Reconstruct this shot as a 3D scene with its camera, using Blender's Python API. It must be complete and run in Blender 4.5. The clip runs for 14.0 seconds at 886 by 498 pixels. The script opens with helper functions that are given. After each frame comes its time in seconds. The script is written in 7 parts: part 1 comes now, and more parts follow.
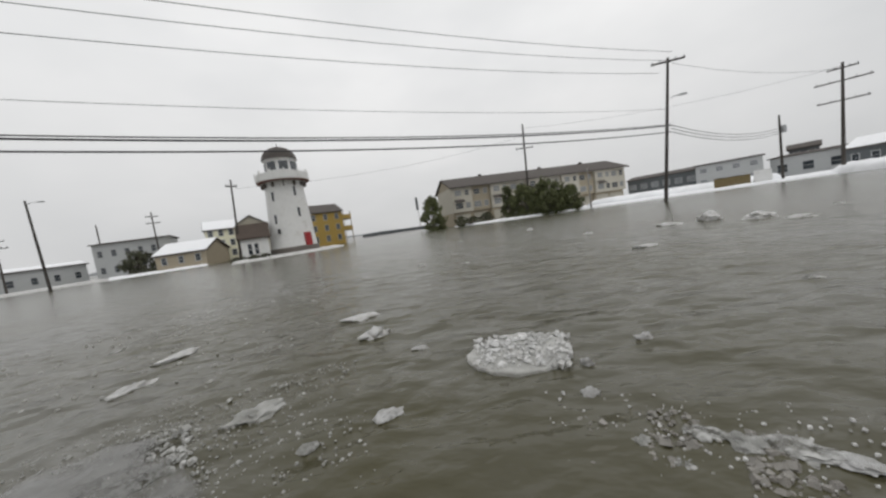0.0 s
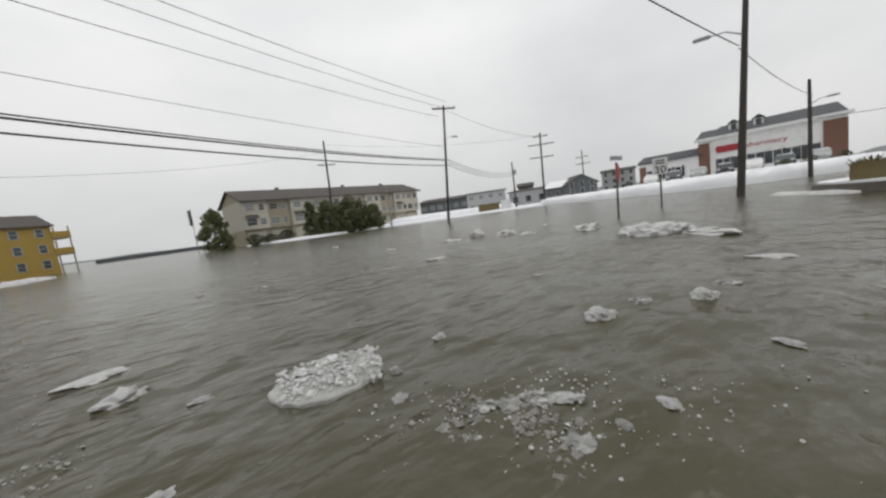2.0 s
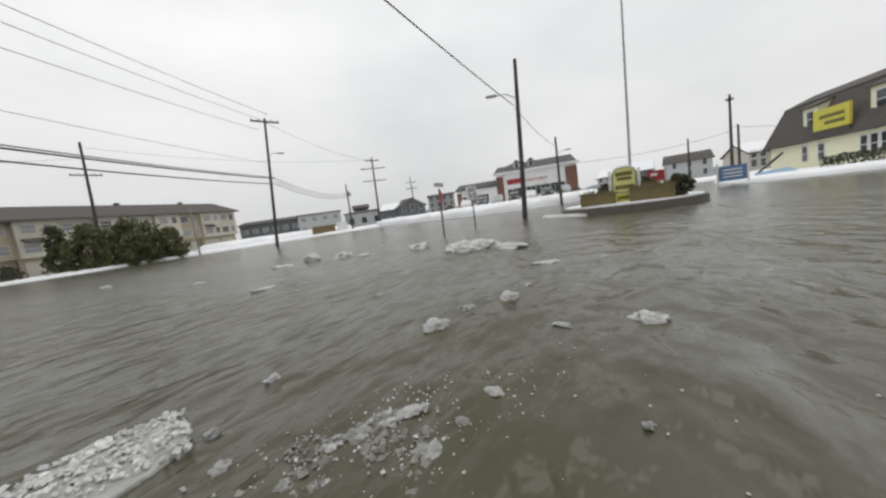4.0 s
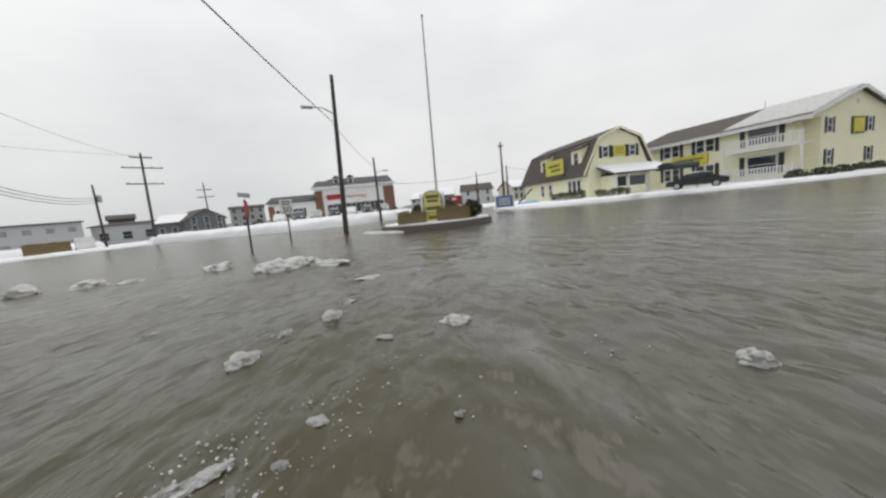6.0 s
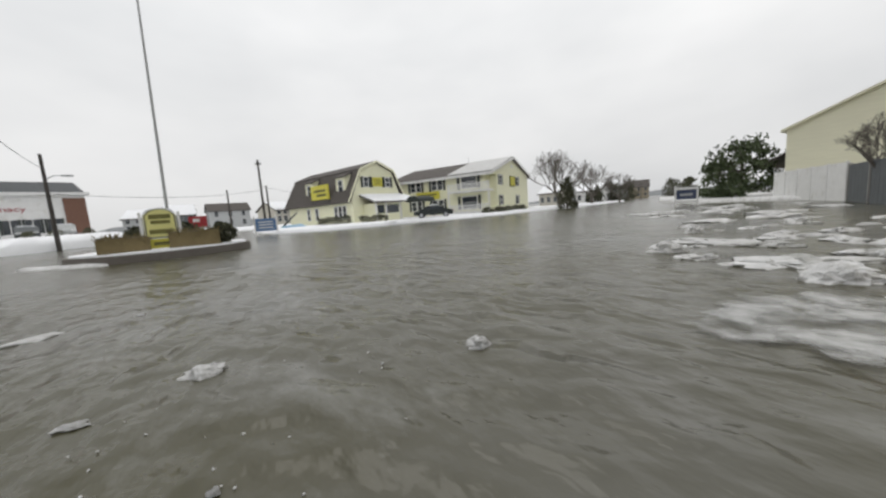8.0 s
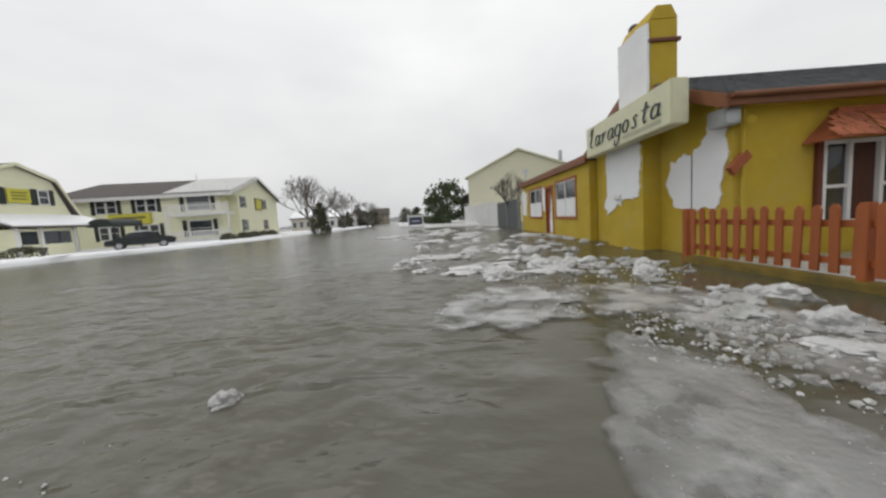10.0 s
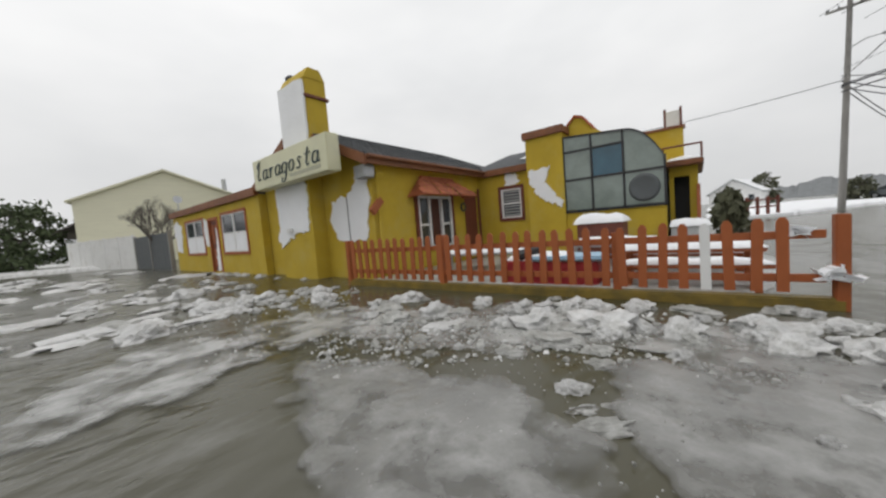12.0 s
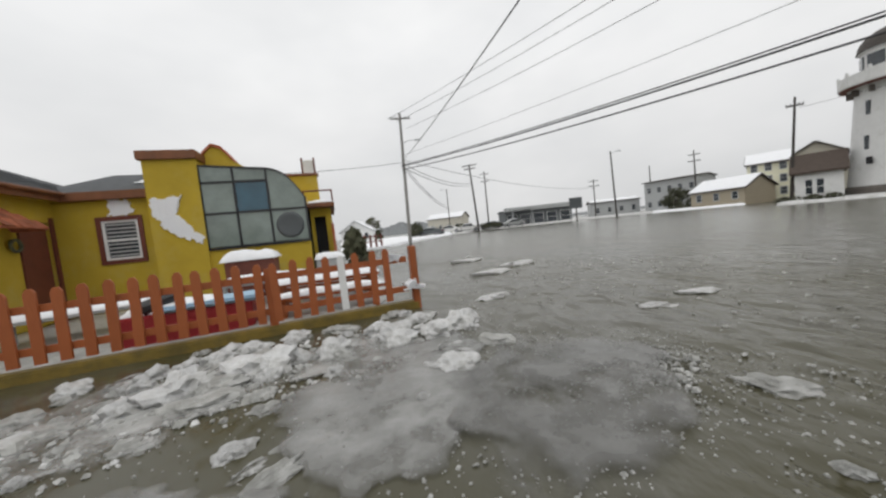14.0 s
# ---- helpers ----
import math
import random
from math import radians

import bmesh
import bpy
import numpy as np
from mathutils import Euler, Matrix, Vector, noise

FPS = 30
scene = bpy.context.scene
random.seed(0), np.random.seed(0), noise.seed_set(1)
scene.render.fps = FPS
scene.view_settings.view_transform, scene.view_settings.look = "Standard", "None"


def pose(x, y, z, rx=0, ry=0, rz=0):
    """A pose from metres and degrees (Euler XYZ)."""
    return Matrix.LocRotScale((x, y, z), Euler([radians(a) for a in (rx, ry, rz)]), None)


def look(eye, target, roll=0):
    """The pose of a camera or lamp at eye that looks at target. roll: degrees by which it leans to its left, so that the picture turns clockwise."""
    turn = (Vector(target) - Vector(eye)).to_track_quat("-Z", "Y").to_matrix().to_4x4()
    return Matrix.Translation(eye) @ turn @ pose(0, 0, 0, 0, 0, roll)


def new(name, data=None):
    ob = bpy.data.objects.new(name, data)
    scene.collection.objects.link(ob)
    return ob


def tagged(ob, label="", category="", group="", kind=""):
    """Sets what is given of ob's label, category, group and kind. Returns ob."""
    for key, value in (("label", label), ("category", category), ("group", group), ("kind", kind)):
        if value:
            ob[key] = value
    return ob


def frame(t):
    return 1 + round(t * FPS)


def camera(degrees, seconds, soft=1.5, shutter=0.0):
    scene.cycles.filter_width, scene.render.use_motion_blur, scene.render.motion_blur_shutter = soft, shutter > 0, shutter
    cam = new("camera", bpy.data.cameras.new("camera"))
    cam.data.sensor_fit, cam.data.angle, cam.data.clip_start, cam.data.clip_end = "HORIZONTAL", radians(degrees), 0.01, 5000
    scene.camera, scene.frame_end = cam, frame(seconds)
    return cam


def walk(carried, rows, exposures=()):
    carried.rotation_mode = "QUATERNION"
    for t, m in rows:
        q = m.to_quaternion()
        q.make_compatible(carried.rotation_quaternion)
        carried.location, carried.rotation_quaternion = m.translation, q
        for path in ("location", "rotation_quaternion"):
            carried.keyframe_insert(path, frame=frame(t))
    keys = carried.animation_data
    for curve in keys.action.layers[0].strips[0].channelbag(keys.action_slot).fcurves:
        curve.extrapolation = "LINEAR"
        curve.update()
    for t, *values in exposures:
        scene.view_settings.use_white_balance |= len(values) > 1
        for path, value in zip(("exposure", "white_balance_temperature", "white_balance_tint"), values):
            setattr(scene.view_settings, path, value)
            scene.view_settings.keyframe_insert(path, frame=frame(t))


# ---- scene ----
EYE_Z = 1.15
cam = camera(107.0, 14.0, soft=2.5)
PATH = [  # seconds, heading, tilt, roll
    (0.0, 0.37, -4.46, -8.52),
    (0.5, -4.90, -4.68, -8.54),
    (1.0, -10.28, -5.18, -8.88),
    (1.5, -19.80, -5.69, -8.41),
    (2.0, -32.76, -6.26, -7.87),
    (2.5, -40.12, -7.37, -7.90),
    (2.7, -44.11, -7.29, -7.68),
    (4.8, -72.15, -7.95, -7.20),
    (5.0, -76.32, -8.37, -6.48),
    (5.5, -85.72, -6.92, -6.65),
    (6.0, -91.56, -7.55, -6.01),
    (6.5, -100.03, -7.24, -5.04),
    (7.0, -109.60, -5.74, -4.35),
    (7.5, -118.68, -5.68, -4.46),
    (8.0, -130.84, -6.87, -4.02),
    (8.2, -135.66, -7.32, -4.23),
    (10.3, -178.33, -4.93, -4.30),
    (10.5, -182.90, -4.45, -4.65),
    (11.0, -196.90, -4.64, -4.71),
    (11.5, -211.47, -4.43, -5.56),
    (12.0, -224.88, -3.95, -4.77),
    (12.5, -236.99, -3.31, -4.11),
    (13.0, -250.58, -2.67, -4.32),
    (13.5, -265.79, -1.63, -4.67),
    (14.0, -281.13, -3.44, -6.07),
]


def held(heading, tilt, roll):
    turn = Matrix.Rotation(radians(heading), 4, "Z") @ Matrix.Rotation(radians(90 + tilt), 4, "X") @ Matrix.Rotation(radians(roll), 4, "Z")
    return Matrix.Translation((0, 0, EYE_Z)) @ turn


walk(cam, [(t, held(h, p, r)) for t, h, p, r in PATH], exposures=[(0.0, -0.13), (2.0, -0.10), (4.8, 0.03), (8.2, 0.03), (10.5, 0.0), (14.0, 0.0)])

# ---- world: an overcast winter sky ----
world = bpy.data.worlds.new("world")
scene.world = world
world.use_nodes = True
wn, wl = world.node_tree.nodes, world.node_tree.links
wn.clear()
w_out = wn.new("ShaderNodeOutputWorld")
w_bg = wn.new("ShaderNodeBackground")
w_sky = wn.new("ShaderNodeTexSky")
w_sky.sky_type, w_sky.sun_disc = "NISHITA", False
w_sky.sun_elevation, w_sky.sun_rotation = radians(70), radians(98)
w_grey = wn.new("ShaderNodeHueSaturation")
w_grey.inputs["Saturation"].default_value = 0.12
w_grey.inputs["Value"].default_value = 0.10
w_coord = wn.new("ShaderNodeTexCoord")
w_map = wn.new("ShaderNodeMapping")
w_map.inputs["Scale"].default_value = (1, 1, 2.2)
w_noise = wn.new("ShaderNodeTexNoise")
w_noise.inputs["Scale"].default_value, w_noise.inputs["Detail"].default_value = 1.7, 4
w_ramp = wn.new("ShaderNodeValToRGB")
w_ramp.color_ramp.elements[0].position, w_ramp.color_ramp.elements[0].color = 0.3, (0.72, 0.73, 0.74, 1)
w_ramp.color_ramp.elements[1].position, w_ramp.color_ramp.elements[1].color = 0.7, (0.90, 0.90, 0.90, 1)
w_mix = wn.new("ShaderNodeMix")
w_mix.data_type = "RGBA"
w_mix.inputs[0].default_value = 0.06
wl.new(w_coord.outputs["Generated"], w_map.inputs["Vector"])
wl.new(w_map.outputs["Vector"], w_noise.inputs["Vector"])
wl.new(w_noise.outputs["Fac"], w_ramp.inputs["Fac"])
wl.new(w_sky.outputs["Color"], w_grey.inputs["Color"])
wl.new(w_ramp.outputs["Color"], w_mix.inputs[6])
wl.new(w_grey.outputs["Color"], w_mix.inputs[7])
w_xyz = wn.new("ShaderNodeSeparateXYZ")
w_grad = wn.new("ShaderNodeMapRange")
w_grad.inputs["From Min"].default_value, w_grad.inputs["From Max"].default_value = 0.0, 0.45
w_grad.inputs["To Min"].default_value, w_grad.inputs["To Max"].default_value = 0.83, 1.12
w_scale = wn.new("ShaderNodeVectorMath")
w_scale.operation = "SCALE"
wl.new(w_coord.outputs["Generated"], w_xyz.inputs[0])
wl.new(w_xyz.outputs["Z"], w_grad.inputs["Value"])
wl.new(w_mix.outputs[2], w_scale.inputs[0])
wl.new(w_grad.outputs["Result"], w_scale.inputs["Scale"])
wl.new(w_scale.outputs[0], w_bg.inputs["Color"])
w_bg.inputs["Strength"].default_value = 1.0
wl.new(w_bg.outputs["Background"], w_out.inputs["Surface"])

sun_data = bpy.data.lights.new("sun", "SUN")
sun_data.energy, sun_data.angle, sun_data.color = 0.6, radians(40), (1.0, 0.97, 0.92)
sun = new("sun", sun_data)
sun.matrix_world = look((14, -4, 40), (0, 0, 0))

# ---- helpers ----
def part(name, bm, material, parent=None, label="", smooth=False):
    me = bpy.data.meshes.new(name)
    bmesh.ops.recalc_face_normals(bm, faces=bm.faces)
    bm.to_mesh(me)
    bm.free()
    if smooth:
        for poly in me.polygons:
            poly.use_smooth = True
    me.materials.append(material)
    ob = new(name, me)
    if parent:
        ob.parent = parent
    if label:
        tagged(ob, label)
    return ob


def thing(name, label, category, m=None, group="", kind=""):
    ob = new(name)
    ob.empty_display_size = 0.2
    if m is not None:
        ob.matrix_world = m
    return tagged(ob, label, category, group, kind)


def box(x0, x1, y0, y1, z0, z1, bm=None, bevel=0.0):
    own = bmesh.new()
    bmesh.ops.create_cube(own, size=1, matrix=Matrix.Translation(((x0 + x1) / 2, (y0 + y1) / 2, (z0 + z1) / 2)) @ Matrix.Diagonal((abs(x1 - x0), abs(y1 - y0), abs(z1 - z0), 1)))
    if bevel:
        bmesh.ops.bevel(own, geom=own.edges[:], offset=bevel, segments=2, affect="EDGES")
    return merge(bm, own)


def merge(bm, own):
    if bm is None:
        return own
    me = bpy.data.meshes.new("tmp")
    own.to_mesh(me)
    own.free()
    bm.from_mesh(me)
    bpy.data.meshes.remove(me)
    return bm


def prism(outline, axis, a, b, bm=None, bevel=0.0):
    """An outline of (u, v) swept from a to b along axis: x: (y, z), y: (x, z), z: (x, y)."""
    own = bmesh.new()
    place = {"x": lambda u, v, w: (w, u, v), "y": lambda u, v, w: (u, w, v), "z": lambda u, v, w: (u, v, w)}[axis]
    rings = [[own.verts.new(place(u, v, w)) for u, v in outline] for w in (a, b)]
    n = len(outline)
    own.faces.new(rings[0])
    own.faces.new(rings[1][::-1])
    for i in range(n):
        own.faces.new((rings[0][i], rings[1][i], rings[1][(i + 1) % n], rings[0][(i + 1) % n]))
    if bevel:
        bmesh.ops.bevel(own, geom=own.edges[:], offset=bevel, segments=2, affect="EDGES")
    return merge(bm, own)


def rod(p, q, r0, r1=None, n=10, bm=None):
    r1 = r0 if r1 is None else r1
    p, q = Vector(p), Vector(q)
    own = bmesh.new()
    m = Matrix.Translation((p + q) / 2) @ (q - p).to_track_quat("Z", "Y").to_matrix().to_4x4()
    bmesh.ops.create_cone(own, cap_ends=True, segments=n, radius1=r0, radius2=max(r1, 1e-4), depth=(q - p).length, matrix=m)
    return merge(bm, own)


def lathe(profile, n=32, bm=None):
    """Turned about z from rows of (radius, z)."""
    own = bmesh.new()
    rings = [[own.verts.new((r * math.cos(2 * math.pi * i / n), r * math.sin(2 * math.pi * i / n), z)) for i in range(n)] for r, z in profile]
    for a, b in zip(rings, rings[1:]):
        for i in range(n):
            own.faces.new((a[i], a[(i + 1) % n], b[(i + 1) % n], b[i]))
    own.faces.new(rings[0][::-1])
    own.faces.new(rings[-1])
    return merge(bm, own)


def plate(outline, holes, axis, a, b):
    """A wall panel of rectangle outline (u0, u1, v0, v1) with rectangular holes cut right through, thick from a to b."""
    us = sorted({outline[0], outline[1], *[h[0] for h in holes], *[h[1] for h in holes]})
    vs = sorted({outline[2], outline[3], *[h[2] for h in holes], *[h[3] for h in holes]})
    solid = {}
    for i in range(len(us) - 1):
        for j in range(len(vs) - 1):
            u, v = (us[i] + us[i + 1]) / 2, (vs[j] + vs[j + 1]) / 2
            solid[i, j] = not any(h[0] < u < h[1] and h[2] < v < h[3] for h in holes)
    bm = bmesh.new()
    place = {"x": lambda u, v, w: (w, u, v), "y": lambda u, v, w: (u, w, v), "z": lambda u, v, w: (u, v, w)}[axis]
    cache = {}

    def vert(i, j, w):
        if (i, j, w) not in cache:
            cache[i, j, w] = bm.verts.new(place(us[i], vs[j], w))
        return cache[i, j, w]

    for (i, j), full in solid.items():
        if not full:
            continue
        for w in (a, b):
            bm.faces.new([vert(i, j, w), vert(i + 1, j, w), vert(i + 1, j + 1, w), vert(i, j + 1, w)])
        for di, dj, e in ((-1, 0, ((i, j), (i, j + 1))), (1, 0, ((i + 1, j), (i + 1, j + 1))), (0, -1, ((i, j), (i + 1, j))), (0, 1, ((i, j + 1), (i + 1, j + 1)))):
            if not solid.get((i + di, j + dj), False):
                bm.faces.new([vert(*e[0], a), vert(*e[1], a), vert(*e[1], b), vert(*e[0], b)])
    return bm


def polar(heading, r, z=0.0):
    a = radians(heading)
    return Vector((-r * math.sin(a), r * math.cos(a), z))


def facing(heading, r, z=0.0, turn=0.0):
    """A pose at that heading and range whose -y side looks at the camera's place, then turned about its own z."""
    return Matrix.Translation(polar(heading, r, z)) @ Matrix.Rotation(radians(heading + turn), 4, "Z")


def span(h0, r0, h1, r1, z=0.0):
    """A pose at the middle of two places whose x axis runs from the first to the second; also their distance."""
    p, q = polar(h0, r0, z), polar(h1, r1, z)
    d = q - p
    return Matrix.Translation((p + q) / 2) @ Matrix.Rotation(math.atan2(d.y, d.x), 4, "Z"), d.length


# ---- materials ----
def mat(name, color, rough=0.7, vary=0.15, scale=3.0, bump=0.1, bump_scale=40.0, metal=0.0, spec=0.5, stain=None, stain_amount=0.0, stain_scale=1.2, island=0.0, stretch=(1, 1, 1)):
    m = bpy.data.materials.new(name)
    m.use_nodes = True
    n, l = m.node_tree.nodes, m.node_tree.links
    b = n["Principled BSDF"]
    b.inputs["Roughness"].default_value, b.inputs["Metallic"].default_value = rough, metal
    b.inputs["Specular IOR Level"].default_value = spec
    tc = n.new("ShaderNodeTexCoord")
    mp = n.new("ShaderNodeMapping")
    mp.inputs["Scale"].default_value = stretch
    l.new(tc.outputs["Object"], mp.inputs["Vector"])
    n1 = n.new("ShaderNodeTexNoise")
    n1.inputs["Scale"].default_value, n1.inputs["Detail"].default_value = scale, 6
    n1.inputs["Roughness"].default_value = 0.65
    l.new(mp.outputs["Vector"], n1.inputs["Vector"])
    r1 = n.new("ShaderNodeMapRange")
    r1.inputs["From Min"].default_value, r1.inputs["From Max"].default_value = 0.25, 0.75
    r1.inputs["To Min"].default_value, r1.inputs["To Max"].default_value = 1 - vary, 1 + vary
    l.new(n1.outputs["Fac"], r1.inputs["Value"])
    value = r1.outputs["Result"]
    if island:
        info = n.new("ShaderNodeObjectInfo")
        geo = n.new("ShaderNodeNewGeometry")
        add = n.new("ShaderNodeMath")
        add.operation = "ADD"
        l.new(info.outputs["Random"], add.inputs[0])
        l.new(geo.outputs["Random Per Island"], add.inputs[1])
        r2 = n.new("ShaderNodeMapRange")
        r2.inputs["From Max"].default_value = 2.0
        r2.inputs["To Min"].default_value, r2.inputs["To Max"].default_value = 1 - island, 1 + island
        l.new(add.outputs[0], r2.inputs["Value"])
        mul = n.new("ShaderNodeMath")
        mul.operation = "MULTIPLY"
        l.new(value, mul.inputs[0])
        l.new(r2.outputs["Result"], mul.inputs[1])
        value = mul.outputs[0]
    hs = n.new("ShaderNodeHueSaturation")
    hs.inputs["Color"].default_value = (*color, 1)
    l.new(value, hs.inputs["Value"])
    col = hs.outputs["Color"]
    if stain:
        n3 = n.new("ShaderNodeTexNoise")
        n3.inputs["Scale"].default_value, n3.inputs["Detail"].default_value = stain_scale, 8
        n3.inputs["Roughness"].default_value = 0.7
        l.new(mp.outputs["Vector"], n3.inputs["Vector"])
        r3 = n.new("ShaderNodeMapRange")
        r3.inputs["From Min"].default_value, r3.inputs["From Max"].default_value = 0.62 - 0.3 * stain_amount, 0.72
        l.new(n3.outputs["Fac"], r3.inputs["Value"])
        mx = n.new("ShaderNodeMix")
        mx.data_type = "RGBA"
        l.new(r3.outputs["Result"], mx.inputs[0])
        l.new(col, mx.inputs[6])
        mx.inputs[7].default_value = (*stain, 1)
        col = mx.outputs[2]
    l.new(col, b.inputs["Base Color"])
    if bump:
        n2 = n.new("ShaderNodeTexNoise")
        n2.inputs["Scale"].default_value, n2.inputs["Detail"].default_value = bump_scale, 5
        l.new(mp.outputs["Vector"], n2.inputs["Vector"])
        bp = n.new("ShaderNodeBump")
        bp.inputs["Strength"].default_value, bp.inputs["Distance"].default_value = bump, 0.02
        l.new(n2.outputs["Fac"], bp.inputs["Height"])
        l.new(bp.outputs["Normal"], b.inputs["Normal"])
    return m


def glass_mat(name, tint, rough=0.08, trans=0.0):
    m = mat(name, tint, rough, 0.25, 1.5, 0.02, 6.0, spec=0.8)
    m.node_tree.nodes["Principled BSDF"].inputs["Transmission Weight"].default_value = trans
    return m


MUSTARD = mat("mustard_stucco", (0.50, 0.355, 0.032), 0.85, 0.12, 1.3, 0.35, 90, stain=(0.50, 0.38, 0.08), stain_amount=0.45)
ORANGE = mat("orange_paint", (0.33, 0.088, 0.022), 0.6, 0.2, 5, 0.2, 60, stain=(0.28, 0.09, 0.04), stain_amount=0.3, island=0.12, stretch=(1, 1, 0.25))
TRIM = mat("brown_orange_trim", (0.21, 0.080, 0.032), 0.6, 0.25, 4, 0.25, 50, stain=(0.14, 0.06, 0.03), stain_amount=0.45, stretch=(1, 1, 0.4))
RUST = mat("terracotta_shingle", (0.36, 0.11, 0.05), 0.8, 0.3, 6, 0.5, 50, island=0.5)
BRICKRED = mat("red_wood", (0.15, 0.042, 0.026), 0.6, 0.2, 4, 0.2, 50)
CURTAIN = mat("dark_red_curtain", (0.07, 0.022, 0.016), 0.5, 0.3, 6, 0.2, 30, stretch=(1, 4, 0.3))
WHITE = mat("white_paint", (0.74, 0.74, 0.73), 0.6, 0.06, 2, 0.05, 40, stain=(0.55, 0.54, 0.50), stain_amount=0.25)
SNOW = mat("snow", (0.84, 0.85, 0.87), 0.75, 0.05, 1.5, 0.5, 14, spec=0.3)
SLUSH = mat("dirty_snow", (0.60, 0.60, 0.595), 0.55, 0.25, 5.0, 1.0, 24, spec=0.4, stain=(0.30, 0.295, 0.27), stain_amount=0.55, stain_scale=3.5, island=0.15)
ICE = mat("grey_ice", (0.34, 0.34, 0.32), 0.3, 0.3, 4.0, 0.9, 22, spec=0.6, stain=(0.56, 0.56, 0.55), stain_amount=0.4, stain_scale=3.5, island=0.15)
SHINGLE = mat("grey_shingle", (0.075, 0.08, 0.085), 0.9, 0.3, 5, 0.6, 30, island=0.2)
DARKROOF = mat("brown_shingle", (0.085, 0.075, 0.068), 0.9, 0.25, 3, 0.6, 25)
POLE = mat("weathered_pole", (0.06, 0.053, 0.047), 0.85, 0.25, 6, 0.4, 40, stretch=(1, 1, 0.1))
POLEPALE = mat("grey_pole", (0.30, 0.29, 0.275), 0.8, 0.25, 5, 0.4, 40, stain=(0.10, 0.095, 0.09), stain_amount=0.4, stretch=(1, 1, 0.15))
METAL = mat("galvanised_metal", (0.42, 0.43, 0.44), 0.45, 0.12, 5, 0.1, 40, metal=0.7)
BLACK = mat("black_metal_and_unlit_rooms", (0.02, 0.02, 0.022), 0.5, 0.2, 5, 0.1, 40)
WIRE = mat("wire", (0.045, 0.045, 0.05), 0.6, 0.1, 2, 0)
PALEYELLOW = mat("pale_yellow_siding", (0.80, 0.79, 0.58), 0.7, 0.06, 2, 0.2, 50, stain=(0.72, 0.71, 0.53), stain_amount=0.2, stretch=(0.3, 0.3, 3))
CREAM = mat("cream_siding", (0.70, 0.68, 0.52), 0.7, 0.06, 2, 0.2, 50, stretch=(0.3, 0.3, 3))
BEIGE = mat("beige_siding", (0.46, 0.435, 0.37), 0.75, 0.08, 2, 0.2, 40, stretch=(0.3, 0.3, 3))
TAN = mat("tan_siding", (0.33, 0.285, 0.21), 0.75, 0.1, 2, 0.2, 40, stretch=(0.3, 0.3, 3))
GOLD = mat("gold_siding", (0.40, 0.27, 0.065), 0.75, 0.1, 2, 0.2, 40, stretch=(0.3, 0.3, 3))
GREYSIDE = mat("grey_siding", (0.40, 0.41, 0.41), 0.75, 0.1, 2, 0.2, 40, stretch=(0.3, 0.3, 3))
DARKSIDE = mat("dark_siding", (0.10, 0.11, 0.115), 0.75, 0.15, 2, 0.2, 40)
BRICK = mat("red_brick", (0.16, 0.085, 0.06), 0.85, 0.25, 8, 0.4, 60, island=0.2)
PANE = glass_mat("window_glass", (0.035, 0.042, 0.05), 0.06)
PANE_PALE = glass_mat("pale_window_glass", (0.22, 0.23, 0.24), 0.12)
GREENGLASS = glass_mat("grey_green_glass", (0.20, 0.245, 0.22), 0.10)
BLUEGLASS = glass_mat("blue_glass", (0.02, 0.085, 0.13), 0.10)
SHUTTER = mat("dark_shutter", (0.02, 0.028, 0.025), 0.6, 0.15, 3, 0.2, 60)
YELLOWSIGN = mat("yellow_sign", (0.60, 0.55, 0.07), 0.5, 0.08, 2, 0.05, 30)
OLIVESIGN = mat("dark_sign_lettering", (0.14, 0.13, 0.03), 0.6, 0.1, 3, 0.05, 30)
SIGNCREAM = mat("cream_sign_face", (0.66, 0.65, 0.45), 0.45, 0.05, 1.5, 0.03, 30, stain=(0.58, 0.57, 0.42), stain_amount=0.3)
TEAL = mat("dark_teal_lettering", (0.012, 0.035, 0.045), 0.5, 0.1, 3, 0)
FAINT = mat("faded_lettering", (0.42, 0.42, 0.30), 0.5, 0.1, 3, 0)
RED = mat("sign_red", (0.33, 0.025, 0.03), 0.5, 0.1, 3, 0.05, 30)
BLUE = mat("sign_blue", (0.10, 0.19, 0.36), 0.5, 0.1, 3, 0.05, 30)
NAVY = mat("sign_navy", (0.03, 0.045, 0.10), 0.5, 0.1, 3, 0.05, 30)
CARPAINT = mat("black_car_paint", (0.012, 0.018, 0.018), 0.2, 0.1, 3, 0.0, spec=0.7)
RUBBER = mat("rubber", (0.02, 0.02, 0.02), 0.85, 0.1, 4, 0.1)
CONIFER = mat("conifer_leaves", (0.065, 0.088, 0.038), 0.8, 0.3, 3, 0.0, island=0.4)
HEDGE = mat("hedge_leaves", (0.075, 0.078, 0.045), 0.8, 0.3, 3, 0.0, island=0.4)
BARK = mat("bark", (0.13, 0.115, 0.10), 0.9, 0.25, 6, 0.4, 40)
CARDBOARD = mat("brown_planter_wood", (0.16, 0.122, 0.055), 0.8, 0.2, 3, 0.2, 40)
CONCRETE = mat("wet_concrete", (0.13, 0.115, 0.10), 0.6, 0.2, 3, 0.3, 40)
SHRUBGREEN = mat("olive_evergreen_leaves", (0.105, 0.118, 0.048), 0.8, 0.35, 3, 0.0, island=0.45)
# pale blue-grey: distance haze mixed into the base colour
FOREST = mat("haze_tinted_wood", (0.19, 0.20, 0.205), 0.95, 0.2, 0.15, 0)
